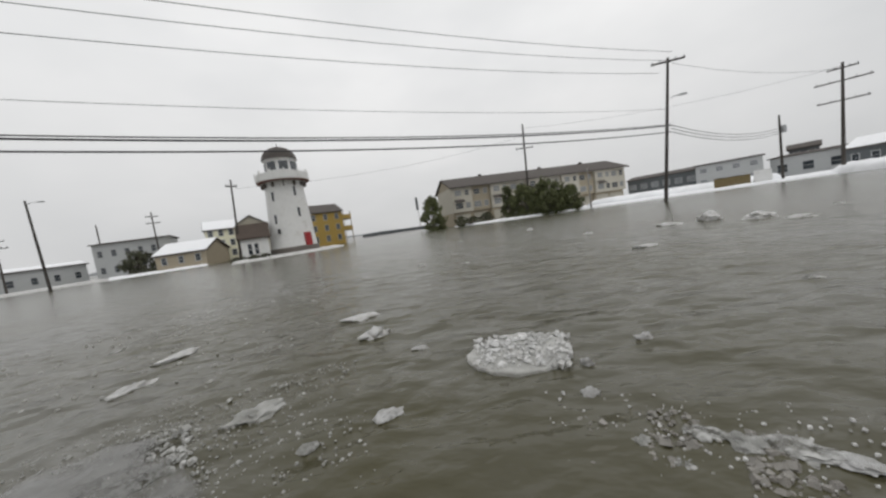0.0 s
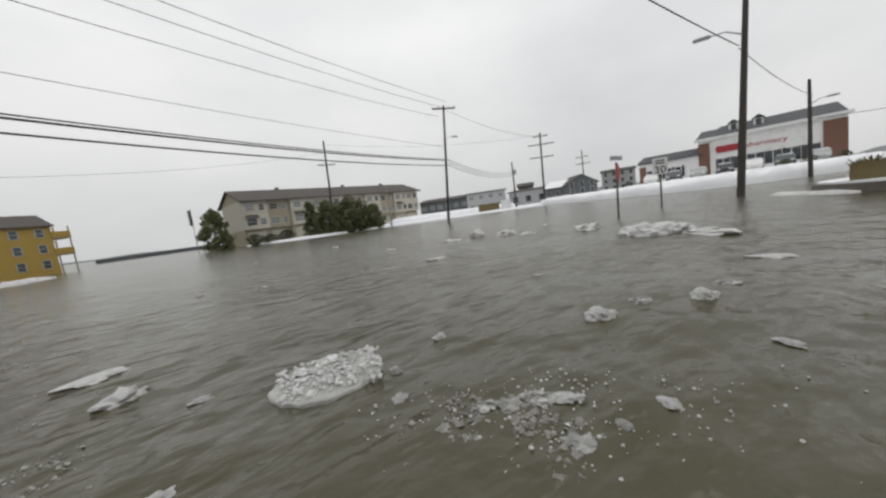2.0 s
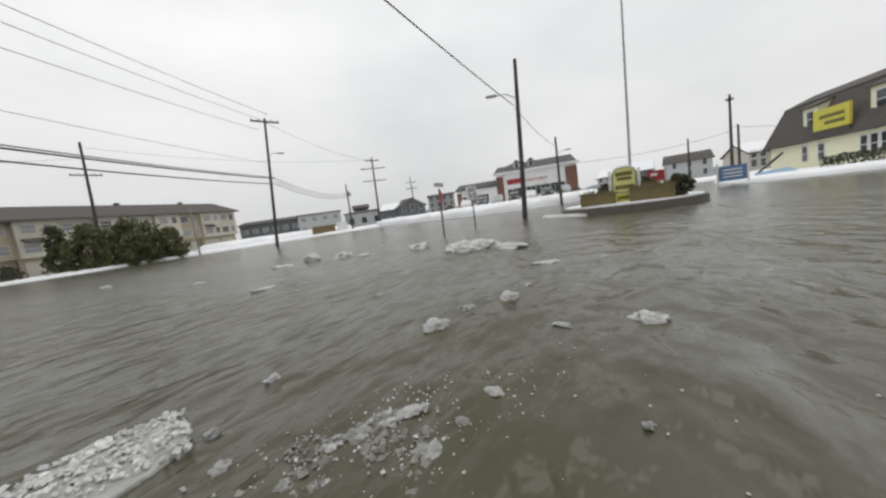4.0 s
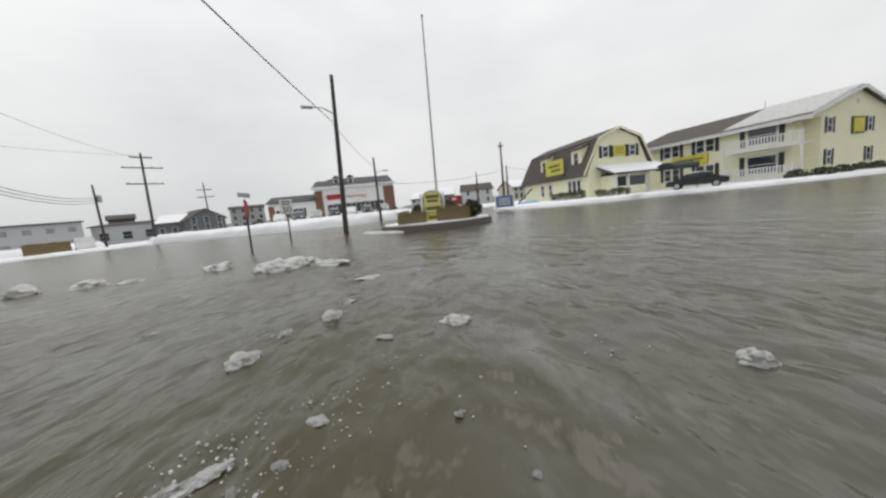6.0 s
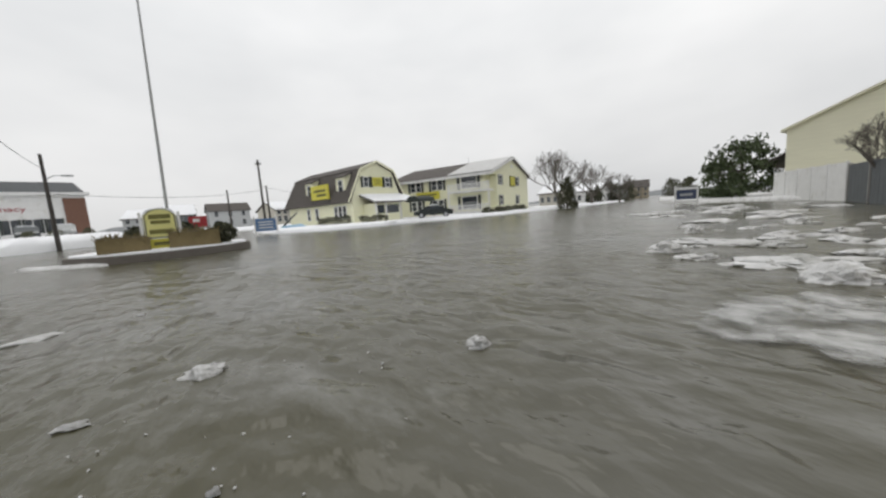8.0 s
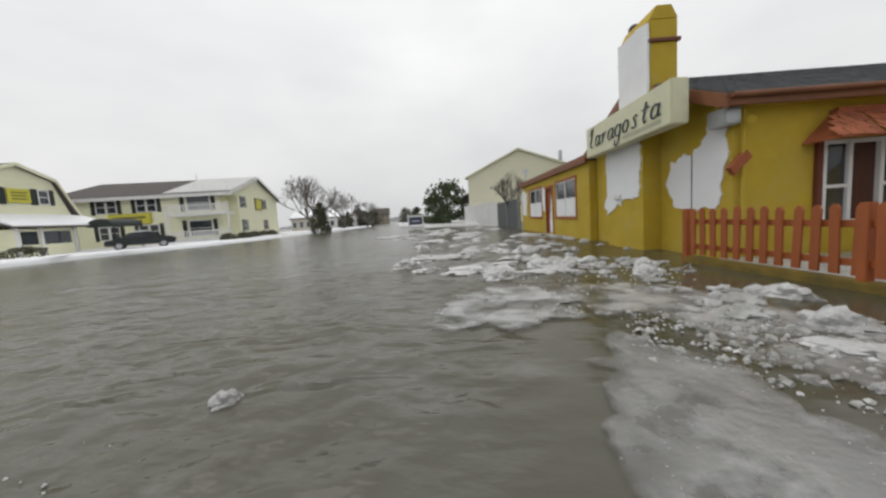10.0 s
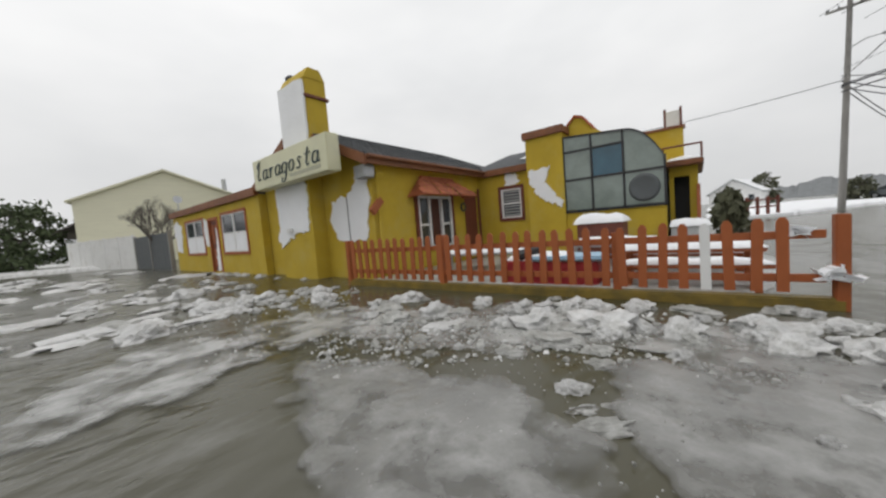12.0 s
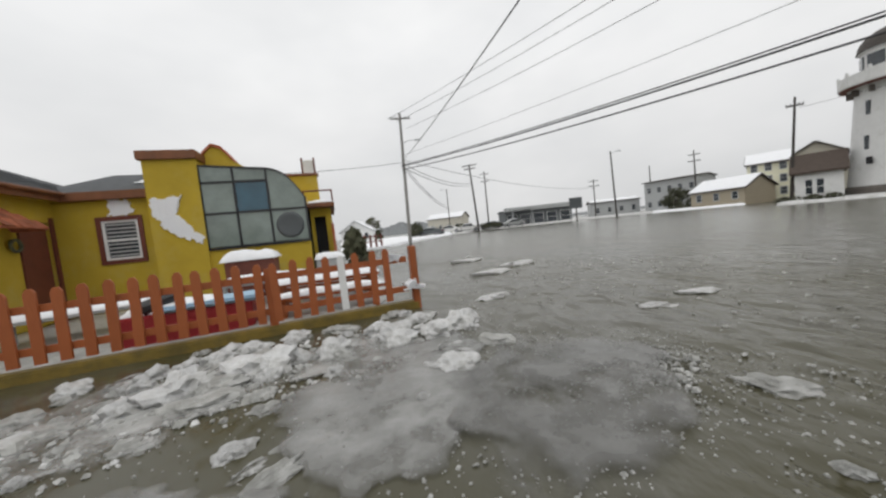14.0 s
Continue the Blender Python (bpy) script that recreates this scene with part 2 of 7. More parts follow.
TARPBLUE = mat("pale_blue_tarp", (0.35, 0.52, 0.66), 0.5, 0.1, 3, 0.2, 20)

MOSS = mat("mossy_beam", (0.20, 0.135, 0.02), 0.6, 0.3, 4, 0.4, 30, stain=(0.07, 0.06, 0.02), stain_amount=0.6, stain_scale=2.5)


def frozen(name, color, pale, cover):
    """Half-melted ice through which the dark water shows in patches."""
    m = mat(name, color, 0.22, 0.3, 2.2, 0.7, 9, spec=0.5, stain=pale, stain_amount=0.5, stain_scale=2.4)
    n, l = m.node_tree.nodes, m.node_tree.links
    tc = n.new("ShaderNodeTexCoord")
    t = n.new("ShaderNodeTexNoise")
    t.inputs["Scale"].default_value, t.inputs["Detail"].default_value, t.inputs["Roughness"].default_value = 1.9, 9, 0.62
    t.inputs["Distortion"].default_value = 0.15
    l.new(tc.outputs["Object"], t.inputs["Vector"])
    r = n.new("ShaderNodeMapRange")
    r.inputs["From Min"].default_value, r.inputs["From Max"].default_value = 0.66 - cover * 0.5, 0.86 - cover * 0.5
    r.inputs["To Min"].default_value, r.inputs["To Max"].default_value = 0.12, 0.92
    l.new(t.outputs["Fac"], r.inputs["Value"])
    thin = n.new("ShaderNodeAttribute")
    thin.attribute_name = "melt"
    keep = n.new("ShaderNodeMath")
    keep.operation, keep.use_clamp = "SUBTRACT", True
    l.new(r.outputs["Result"], keep.inputs[0])
    l.new(thin.outputs["Fac"], keep.inputs[1])
    l.new(keep.outputs[0], n["Principled BSDF"].inputs["Alpha"])
    return m


WETICE = frozen("wet_grey_ice", (0.225, 0.224, 0.213), (0.36, 0.36, 0.35), 0.70)
THINICE = frozen("thin_grey_ice", (0.15, 0.148, 0.139), (0.23, 0.23, 0.222), 0.56)
PALEICE = frozen("pale_ice", (0.36, 0.36, 0.345), (0.55, 0.55, 0.54), 0.56)


def drift(x0, x1, y0, y1, z0, z1, seed=0):
    """A soft cap of settled snow: rounded shoulders, uneven top and rim."""
    bm = bmesh.new()
    nx, ny = 18, 10
    rows = []
    for j in range(ny + 1):
        v = -1 + 2 * j / ny
        row = []
        for i in range(nx + 1):
            u = -1 + 2 * i / nx
            x, y = (x0 + x1) / 2 + u * (x1 - x0) / 2, (y0 + y1) / 2 + v * (y1 - y0) / 2
            q = Vector((x * 2.6 + seed, y * 2.6, z0))
            swell = max(0.0, (1 - abs(u) ** 5) * (1 - abs(v) ** 4)) ** 0.5
            lump = 0.85 + 0.30 * noise.noise(q) + 0.12 * noise.noise(q * 2.7)
            rim = 1 + 0.05 * noise.noise(q * 1.9 + Vector((5, 0, 0)))
            row.append(bm.verts.new(((x0 + x1) / 2 + u * rim * (x1 - x0) / 2, (y0 + y1) / 2 + v * rim * (y1 - y0) / 2, z0 + 0.012 + (z1 - z0) * swell * lump)))
        rows.append(row)
    for a, b in zip(rows, rows[1:]):
        for i in range(nx):
            f = bm.faces.new((a[i], a[i + 1], b[i + 1], b[i]))
            f.smooth = True
    edge = rows[0] + [r[-1] for r in rows[1:]] + rows[-1][-2::-1] + [r[0] for r in rows[-2:0:-1]]
    low = [bm.verts.new((v.co.x, v.co.y, z0)) for v in edge]
    for i in range(len(edge)):
        k = (i + 1) % len(edge)
        bm.faces.new((edge[i], edge[k], low[k], low[i]))
    bm.faces.new(low)
    return bm

# ---- flood water: one sheet to the horizon ----
def water_material():
    """Murky flood water: olive where it is clear, grey where slush is afloat; the chop attribute says how wind-torn it is."""
    m = bpy.data.materials.new("flood_water")
    m.use_nodes = True
    n, l = m.node_tree.nodes, m.node_tree.links
    b = n["Principled BSDF"]
    tc = n.new("ShaderNodeTexCoord")
    big = n.new("ShaderNodeTexNoise")
    big.inputs["Scale"].default_value, big.inputs["Detail"].default_value = 0.28, 3
    big.inputs["Roughness"].default_value = 0.55
    l.new(tc.outputs["Object"], big.inputs["Vector"])
    ramp = n.new("ShaderNodeValToRGB")
    ramp.color_ramp.elements[0].position, ramp.color_ramp.elements[0].color = 0.38, (0.055, 0.050, 0.022, 1)
    ramp.color_ramp.elements[1].position, ramp.color_ramp.elements[1].color = 0.68, (0.096, 0.093, 0.075, 1)
    l.new(big.outputs["Fac"], ramp.inputs["Fac"])
    # thin films of grey slush drifting in streaks
    drag = n.new("ShaderNodeMapping")
    drag.inputs["Rotation"].default_value = (0, 0, radians(25))
    drag.inputs["Scale"].default_value = (0.5, 1.1, 1)
    l.new(tc.outputs["Object"], drag.inputs["Vector"])
    film = n.new("ShaderNodeTexNoise")
    film.inputs["Scale"].default_value, film.inputs["Detail"].default_value, film.inputs["Roughness"].default_value = 1.1, 8, 0.68
    l.new(drag.outputs["Vector"], film.inputs["Vector"])
    film_r = n.new("ShaderNodeMapRange")
    film_r.inputs["From Min"].default_value, film_r.inputs["From Max"].default_value = 0.55, 0.80
    film_r.inputs["To Max"].default_value = 0.6
    l.new(film.outputs["Fac"], film_r.inputs["Value"])
    mx = n.new("ShaderNodeMix")
    mx.data_type = "RGBA"
    l.new(film_r.outputs["Result"], mx.inputs[0])
    l.new(ramp.outputs["Color"], mx.inputs[6])
    mx.inputs[7].default_value = (0.27, 0.27, 0.258, 1)
    l.new(mx.outputs[2], b.inputs["Base Color"])
    b.inputs["Roughness"].default_value = 0.22
    b.inputs["IOR"].default_value = 1.42
    b.inputs["Specular IOR Level"].default_value = 0.5
    mp = n.new("ShaderNodeMapping")
    mp.inputs["Rotation"].default_value = (0, 0, radians(25))
    mp.inputs["Scale"].default_value = (1.0, 1.7, 1)
    l.new(tc.outputs["Object"], mp.inputs["Vector"])
    chop = n.new("ShaderNodeTexNoise")
    chop.inputs["Scale"].default_value, chop.inputs["Detail"].default_value, chop.inputs["Distortion"].default_value = 1.5, 1.5, 0.3
    l.new(mp.outputs["Vector"], chop.inputs["Vector"])
    fine = n.new("ShaderNodeTexNoise")
    fine.inputs["Scale"].default_value, fine.inputs["Detail"].default_value = 6.0, 2
    l.new(mp.outputs["Vector"], fine.inputs["Vector"])
    add = n.new("ShaderNodeMath")
    add.operation = "MULTIPLY_ADD"
    add.inputs[1].default_value = 0.16
    l.new(fine.outputs["Fac"], add.inputs[0])
    l.new(chop.outputs["Fac"], add.inputs[2])
    torn = n.new("ShaderNodeAttribute")
    torn.attribute_name = "chop"
    bp = n.new("ShaderNodeBump")
    bp.inputs["Distance"].default_value = 0.115
    l.new(torn.outputs["Fac"], bp.inputs["Strength"])
    l.new(add.outputs[0], bp.inputs["Height"])
    l.new(bp.outputs["Normal"], b.inputs["Normal"])
    return m


WATER = water_material()


def water_height(x, y):
    r = math.hypot(x, y)
    calm = max(0.0, min(1.0, (90 - r) / 60))
    u = Vector((x * 0.91 + y * 0.42, (-x * 0.42 + y * 0.91) * 1.9, 0))
    near = max(0.0, min(1.0, (18 - r) / 10))
    swell = 0.022 * noise.noise(u * 0.55) + 0.015 * noise.noise(u * 1.3 + Vector((7, 3, 0)))
    # short wind ripples close by
    rip = 0.015 * noise.noise(u * 2.3 + Vector((1, 9, 0))) + 0.007 * noise.noise(u * 4.6 + Vector((4, 2, 0)))
    return (calm * swell + near * rip) * lee(x, y)


def lee(x, y):
    """Calm water among the ice by the fence: 0.25 there, 1 in the open."""
    h, r = math.degrees(math.atan2(-x, y)) % 360, math.hypot(x, y)
    side = min(1.0, max(0.0, (h - 70) / 14), max(0.0, (180 - h) / 10))
    return 1 - 0.75 * max(0.0, side) * max(0.0, min(1.0, (10.5 - r) / 2))


def build_water():
    bm = bmesh.new()
    seg = 520
    radii = [0.25]
    while radii[-1] < 3500:
        radii.append(radii[-1] * (1.017 if radii[-1] < 60 else 1.09))
    rings = []
    chop = bm.verts.layers.float.new("chop")
    for r in radii:
        ring = []
        for i in range(seg):
            x, y = r * math.cos(2 * math.pi * i / seg), r * math.sin(2 * math.pi * i / seg)
            v = bm.verts.new((x, y, water_height(x, y)))
            v[chop] = lee(x, y) * (0.28 + 0.72 * max(0.0, min(1.0, (30 - r) / 24)))
            ring.append(v)
        rings.append(ring)
    for a, b in zip(rings, rings[1:]):
        for i in range(seg):
            bm.faces.new((a[i], a[(i + 1) % seg], b[(i + 1) % seg], b[i]))
    bm.faces.new(rings[0])
    return tagged(part("water", bm, WATER, smooth=True), "murky grey-brown flood water with wind ripples", "water", kind="structure")


build_water()


def bank(name, points, z, material, label, seed=0, depth=0.5, kind="structure", category="snow bank"):
    """A low rounded bank of snow over an outline of (heading, range)."""
    rng = random.Random(seed)
    base = [polar(h, r) for h, r in points]
    fine = []
    for i, p in enumerate(base):
        q = base[(i + 1) % len(base)]
        k = max(2, min(40, int((q - p).length / 0.8)))
        for j in range(k):
            fine.append(p.lerp(q, j / k) + Vector((rng.uniform(-0.18, 0.18), rng.uniform(-0.18, 0.18), 0)) * min(1.0, (q - p).length / 6))
    c = sum(fine, Vector()) / len(fine)
    bm = bmesh.new()
    rings = []
    for inset, h in ((0.0, -0.12), (0.12, z * 0.55), (0.5, z * 0.9), (1.4, z)):
        ring = []
        for p in fine:
            d = (c - p)
            q = p + d.normalized() * min(inset, d.length * 0.6)
            ring.append(bm.verts.new((q.x, q.y, h * (1 + rng.uniform(-0.25, 0.25)) if h > 0 else h)))
        rings.append(ring)
    n = len(fine)
    for a, b in zip(rings, rings[1:]):
        for i in range(n):
            bm.faces.new((a[i], a[(i + 1) % n], b[(i + 1) % n], b[i]))
    f = bm.faces.new(rings[-1])
    bmesh.ops.triangulate(bm, faces=[f])
    return tagged(part(name, bm, material, smooth=True), label, category, kind=kind)

# ---- the mustard restaurant ----
REST = Matrix.Rotation(radians(97), 4, "Z")  # x runs north along the street front, y away from the street


def trim_window(parent, x0, x1, y, z0, z1, trim, side=-1, sashes=2, axis="y", depth=0.10, pane=PANE, blinds=False, snow=0.0):
    """A window in a wall whose face is at y (or x): outer trim, white sashes, panes. side: towards which way it looks."""
    win = thing("window", "white double-hung window in a painted wooden surround", "")
    win.parent = parent
    out = y + side * 0.035

    def slab(u0, u1, v0, v1, w0, w1):
        w0, w1 = min(w0, w1), max(w0, w1)
        return box(u0, u1, w0, w1, v0, v1, bevel=0.006) if axis == "y" else box(w0, w1, u0, u1, v0, v1, bevel=0.006)

    t = 0.10
    if trim:
        for u0, u1, v0, v1 in ((x0 - t, x1 + t, z1, z1 + t), (x0 - t, x1 + t, z0 - t, z0), (x0 - t, x0, z0, z1), (x1, x1 + t, z0, z1)):
            part("surround", slab(u0, u1, v0, v1, out, y - side * 0.05), trim, win)
    w = (x1 - x0) / sashes
    for i in range(sashes):
        a, b = x0 + i * w, x0 + (i + 1) * w
        f = 0.055
        for u0, u1, v0, v1 in ((a, b, z1 - f, z1), (a, b, z0, z0 + f), (a, a + f, z0 + f, z1 - f), (b - f, b, z0 + f, z1 - f), (a + f, b - f, (z0 + z1) / 2 - f / 2, (z0 + z1) / 2 + f / 2)):
            part("sash", slab(u0, u1, v0, v1, y + side * 0.012, y - side * 0.06), WHITE, win)
        for v0, v1 in ((z0 + f, (z0 + z1) / 2 - f / 2), ((z0 + z1) / 2 + f / 2, z1 - f)):
            part("pane", slab(a + f, b - f, v0, v1, y - side * 0.025, y - side * 0.04), pane, win)
        if blinds:
            for k in range(9):
                z = z0 + f + (z1 - z0 - 2 * f) * (k + 0.5) / 9
                part("blind_slat", slab(a + f, b - f, z - 0.02, z + 0.02, y - side * 0.015, y - side * 0.022), GREYSIDE, win)
        if snow:
            part("snow_on_pane", slab(a + f, b - f, z0 + f, z0 + f + snow * (z1 - z0), y + side * 0.005, y - side * 0.03), SNOW, win, "wind-blown snow stuck to the glass")
    return win


def blob(outline, y, thick, axis="y", material=SNOW):
    """A thin uneven crust of snow on a wall, from an outline in (x, z)."""
    pts = []
    rng = random.Random(len(outline) * 7 + int(abs(y) * 10))
    for i, (u, v) in enumerate(outline):
        p, q = outline[i], outline[(i + 1) % len(outline)]
        for j in range(16):
            s = j / 16
            pts.append((p[0] + (q[0] - p[0]) * s + rng.uniform(-0.018, 0.018) + 0.11 * noise.noise(Vector((i * 1.3 + s * 1.3, y, 5))) + 0.09 * noise.noise(Vector((i * 5.3 + s * 5.3, y, 2))), p[1] + (q[1] - p[1]) * s + rng.uniform(-0.018, 0.018) + 0.11 * noise.noise(Vector((i * 1.3 + s * 1.3, y, 9))) + 0.09 * noise.noise(Vector((i * 5.3 + s * 5.3, y, 7)))))
    return prism(pts, axis, y, y + thick)


def slope_shingles(parent, p0, u, v, nu, nv, lap=0.012):
    """Courses of shingles over a slope from corner p0 along u (eave) and v (up the slope); returns one joined mesh."""
    bm = bmesh.new()
    p0, u, v = Vector(p0), Vector(u), Vector(v)
    n = u.cross(v).normalized()
    if n.z < 0:
        n = -n
    rng = random.Random(5)
    for j in range(nv):
        for i in range(nu):
            off = 0.5 * (j % 2) / nu
            a0, a1 = max(0, i / nu - off), min(1, (i + 1) / nu - off - 0.004)
            if a1 <= a0:
                continue
            lift = lap * rng.uniform(0.8, 1.3)
            q = [p0 + u * a0 + v * (j / nv) + n * lift, p0 + u * a1 + v * (j / nv) + n * lift, p0 + u * a1 + v * ((j + 1) / nv) + n * 0.002, p0 + u * a0 + v * ((j + 1) / nv) + n * 0.002]
            low = [p0 + u * a0 + v * (j / nv), p0 + u * a1 + v * (j / nv)]
            t = [bm.verts.new(x) for x in q]
            w = [bm.verts.new(x) for x in low]
            bm.faces.new(t)
            bm.faces.new((w[0], w[1], t[1], t[0]))
    return tagged(part("shingles", bm, SHINGLE, parent), kind="stuff")


def build_restaurant():
    R = thing("restaurant_building", "mustard stucco restaurant with orange trim, snow-plastered chimney and grey shingle roof", "restaurant", REST)
    WF, GF, BF = 4.96, 5.22, 10.1  # street faces: low wing, gable, back wall
    # low wing
    holes = [(-14.9, -12.65, 0.84, 2.30), (-19.5, -17.1, 0.84, 2.30), (-16.35, -15.4, 0.05, 2.2)]
    part("wing_front_wall", plate((-21.5, -11.46, -0.3, 2.72), holes, "y", WF, WF + 0.25), MUSTARD, R)
    part("wing_end_wall", box(-21.5, -21.25, WF + 0.25, 11, -0.3, 2.72), MUSTARD, R)
    part("wing_fascia", box(-21.62, -11.46, WF - 0.14, WF + 0.02, 2.68, 2.95, bevel=0.01), TRIM, R, "orange painted fascia board")
    part("wing_roof", box(-21.62, -11.46, WF + 0.02, 11, 2.72, 2.90), SHINGLE, R)
    # solid black block: the shade of the unlit wing, put in as colour
    part("wing_unlit_fill", box(-21.2, -11.5, WF + 1.2, 10.9, 0.0, 2.7), BLACK, R)
    for x0, x1 in ((-14.9, -12.65), (-19.5, -17.1)):
        trim_window(R, x0, x1, WF, 0.84, 2.30, ORANGE, sashes=2, snow=0.45)
    door = part("door", box(-16.33, -15.42, WF + 0.05, WF + 0.10, 0.05, 2.18, bevel=0.01), BRICKRED, R, "red-brown wooden door with snow on its panels")
    for x0, x1, z0, z1 in ((-16.2, -15.95, 1.2, 2.0), (-15.8, -15.55, 1.2, 2.0), (-16.2, -15.95, 0.25, 1.0), (-15.8, -15.55, 0.25, 1.0)):
        part("door_panel", box(x0, x1, WF + 0.03, WF + 0.05, z0, z1, bevel=0.008), ORANGE, door)
    part("door_snow", blob([(-15.95, 0.1), (-15.5, 0.1), (-15.5, 1.5), (-15.7, 1.9), (-15.8, 1.0)], WF + 0.028, -0.02), SNOW, door)
    for x0, x1, z0, z1 in ((-16.45, -16.33, 0.0, 2.3), (-15.42, -15.30, 0.0, 2.3), (-16.45, -15.3, 2.18, 2.3)):
        part("door_surround", box(x0, x1, WF - 0.035, WF + 0.08, z0, z1, bevel=0.006), ORANGE, R)
    part("wing_snow_patch", blob([(-16.9, 1.2), (-16.5, 1.1), (-16.55, 2.2), (-16.95, 2.35), (-17.05, 1.8)], WF + 0.01, -0.03), SNOW, R)
    part("wing_snow_patch", blob([(-21.3, 1.0), (-20.4, 0.9), (-20.2, 2.2), (-20.9, 2.5), (-21.4, 2.3)], WF + 0.01, -0.03), SNOW, R)
    # gable front
    gable = [(-11.46, -0.3), (-6.1, -0.3), (-6.1, 2.80), (-8.78, 4.00), (-11.46, 2.80)]
    part("gable_wall", prism(gable, "y", GF, GF + 0.25), MUSTARD, R)
    part("north_wall", plate((GF + 0.25, BF + 0.25, -0.3, 2.80), [(6.77, 8.30, 0.55, 2.05), (9.2, 9.95, 0.05, 2.25)], "x", -6.35, -6.1), MUSTARD, R)
    # another black filler, painted darkness in place of a furnished room
    part("gable_unlit_fill", box(-11.3, -7.2, GF + 1.0, BF, 0, 2.7), BLACK, R)
    # roof slopes with a hip at the back
    ridge, eave, y0, y1 = 4.13, 2.80, GF - 0.32, 11.9
    for side in (-1, 1):
        xe = -8.78 + side * 2.95
        bm = bmesh.new()
        low = [(xe, y0, eave), (xe, 13.6, eave), (-8.78, y1, ridge), (-8.78, y0, ridge)]
        vs = [bm.verts.new((x, y, z)) for x, y, z in low] + [bm.verts.new((x, y, z + 0.12)) for x, y, z in low]
        for f in ((0, 1, 2, 3), (4, 5, 6, 7), (0, 1, 5, 4), (1, 2, 6, 5), (2, 3, 7, 6), (3, 0, 4, 7)):
            bm.faces.new([vs[i] for i in f])
        part("roof_slope", bm, SHINGLE, R, "grey asphalt shingles")
    bm = bmesh.new()
    hip = [(-8.78 - 2.95, 13.6, eave), (-8.78 + 2.95, 13.6, eave), (-8.78, y1, ridge)]
    vs = [bm.verts.new((x, y, z + 0.06)) for x, y, z in hip]
    bm.faces.new(vs)
    part("roof_hip", bm, SHINGLE, R)
    slope_shingles(R, (-8.78 + 2.95, y0, eave + 0.125), (0, 6.6, 0), (-2.95, 0, ridge - eave), 26, 18)
    for side in (-1, 1):
        a, b = Vector((-8.78, y0 - 0.03, ridge + 0.10)), Vector((-8.78 + side * 2.97, y0 - 0.03, eave + 0.10))
        pts = [(a.x, a.z), (b.x, b.z), (b.x, b.z - 0.24), (a.x, a.z - 0.24)]
        part("rake_board", prism(pts, "y", y0 - 0.05, y0), TRIM, R, "orange painted rake board")
    part("eave_board", box(-5.86, -5.80, y0, BF + 0.3, 2.70, 2.90, bevel=0.01), TRIM, R, "orange painted eave board")
    part("soffit", box(-6.1, -5.86, y0, BF, 2.74, 2.79), MUSTARD, R)
    part("gutter", rod((-5.74, y0, 2.86), (-5.74, BF, 2.86), 0.045), TRIM, R)
    part("downpipe", rod((-6.02, GF + 0.12, 0.1), (-6.02, GF + 0.12, 2.7), 0.03), MUSTARD, R)
    part("corner_box", box(-6.35, -5.95, GF - 0.28, GF + 0.02, 2.42, 2.72, bevel=0.02), METAL, R, "grey metal gutter box")
    part("corner_bracket", prism([(GF - 0.05, 1.55), (GF + 0.25, 1.85), (GF + 0.15, 1.98), (GF - 0.15, 1.68)], "x", -6.09, -5.98), ORANGE, R)
    part("flood_lamp", rod((-5.98, GF + 0.2, 2.55), (-5.8, GF + 0.05, 2.45), 0.03, 0.07), MUSTARD, R)
    # chimney breast and stack
    part("chimney_breast", box(-9.85, -8.1, 4.80, GF, -0.3, 3.3), MUSTARD, R)
    part("chimney_shaft", box(-9.05, -7.80, 4.80, 5.42, 3.3, 5.22, bevel=0.02), MUSTARD, R)
    part("chimney_band", box(-9.10, -7.75, 4.76, 5.47, 4.72, 4.80, bevel=0.01), BRICKRED, R)
    part("chimney_top", prism([(4.80, 5.22), (5.42, 5.22), (5.28, 5.50), (4.95, 5.50)], "x", -9.05, -7.80), MUSTARD, R)
    part("chimney_pot", lathe([(0.14, 5.46), (0.15, 5.60), (0.10, 5.66)], 14, None), BLACK, R).location = (-8.9, 5.1, 0)
    part("chimney_snow", prism([(-9.06, 3.32), (-8.3, 3.30), (-7.86, 3.36), (-7.80, 3.9), (-7.84, 4.4), (-7.79, 4.71), (-7.82, 5.16), (-8.2, 5.23), (-8.7, 5.20), (-9.07, 5.24)], "y", 4.745, 4.80, bevel=0.015), SNOW, R, "wind-plastered snow on the chimney")
    part("wall_snow", blob([(-10.9, 1.1), (-10.35, 0.95), (-9.9, 1.0), (-9.88, 2.55), (-10.3, 2.4), (-10.45, 1.9)], GF, -0.03), SNOW, R)
    part("breast_snow", blob([(-9.82, 0.9), (-9.0, 1.2), (-8.3, 1.35), (-8.15, 2.1), (-8.25, 2.95), (-9.83, 2.7)], 4.80, -0.03), SNOW, R, "wind-plastered snow on the wall")
    part("wall_snow", blob([(-7.55, 1.0), (-6.3, 1.0), (-6.22, 2.6), (-6.6, 2.7), (-6.9, 2.15), (-7.7, 2.05), (-7.85, 1.5)], GF, -0.03), SNOW, R, "wind-plastered snow on the wall")
    part("wall_conduit", rod((-7.05, GF - 0.02, 0.7), (-7.05, GF - 0.02, 2.1), 0.02), BLACK, R)
    part("wall_lamp", box(-9.35, -9.05, 4.70, 4.80, 1.32, 1.45, bevel=0.02), WHITE, R)
    part("vent", box(-10.4, -10.1, GF - 0.06, GF, 0.92, 1.02, bevel=0.01), BRICKRED, R)
    # bay window under a terracotta awning
    win = thing("bay_window", "tall white-framed window with red curtain panel", "")
    win.parent = R
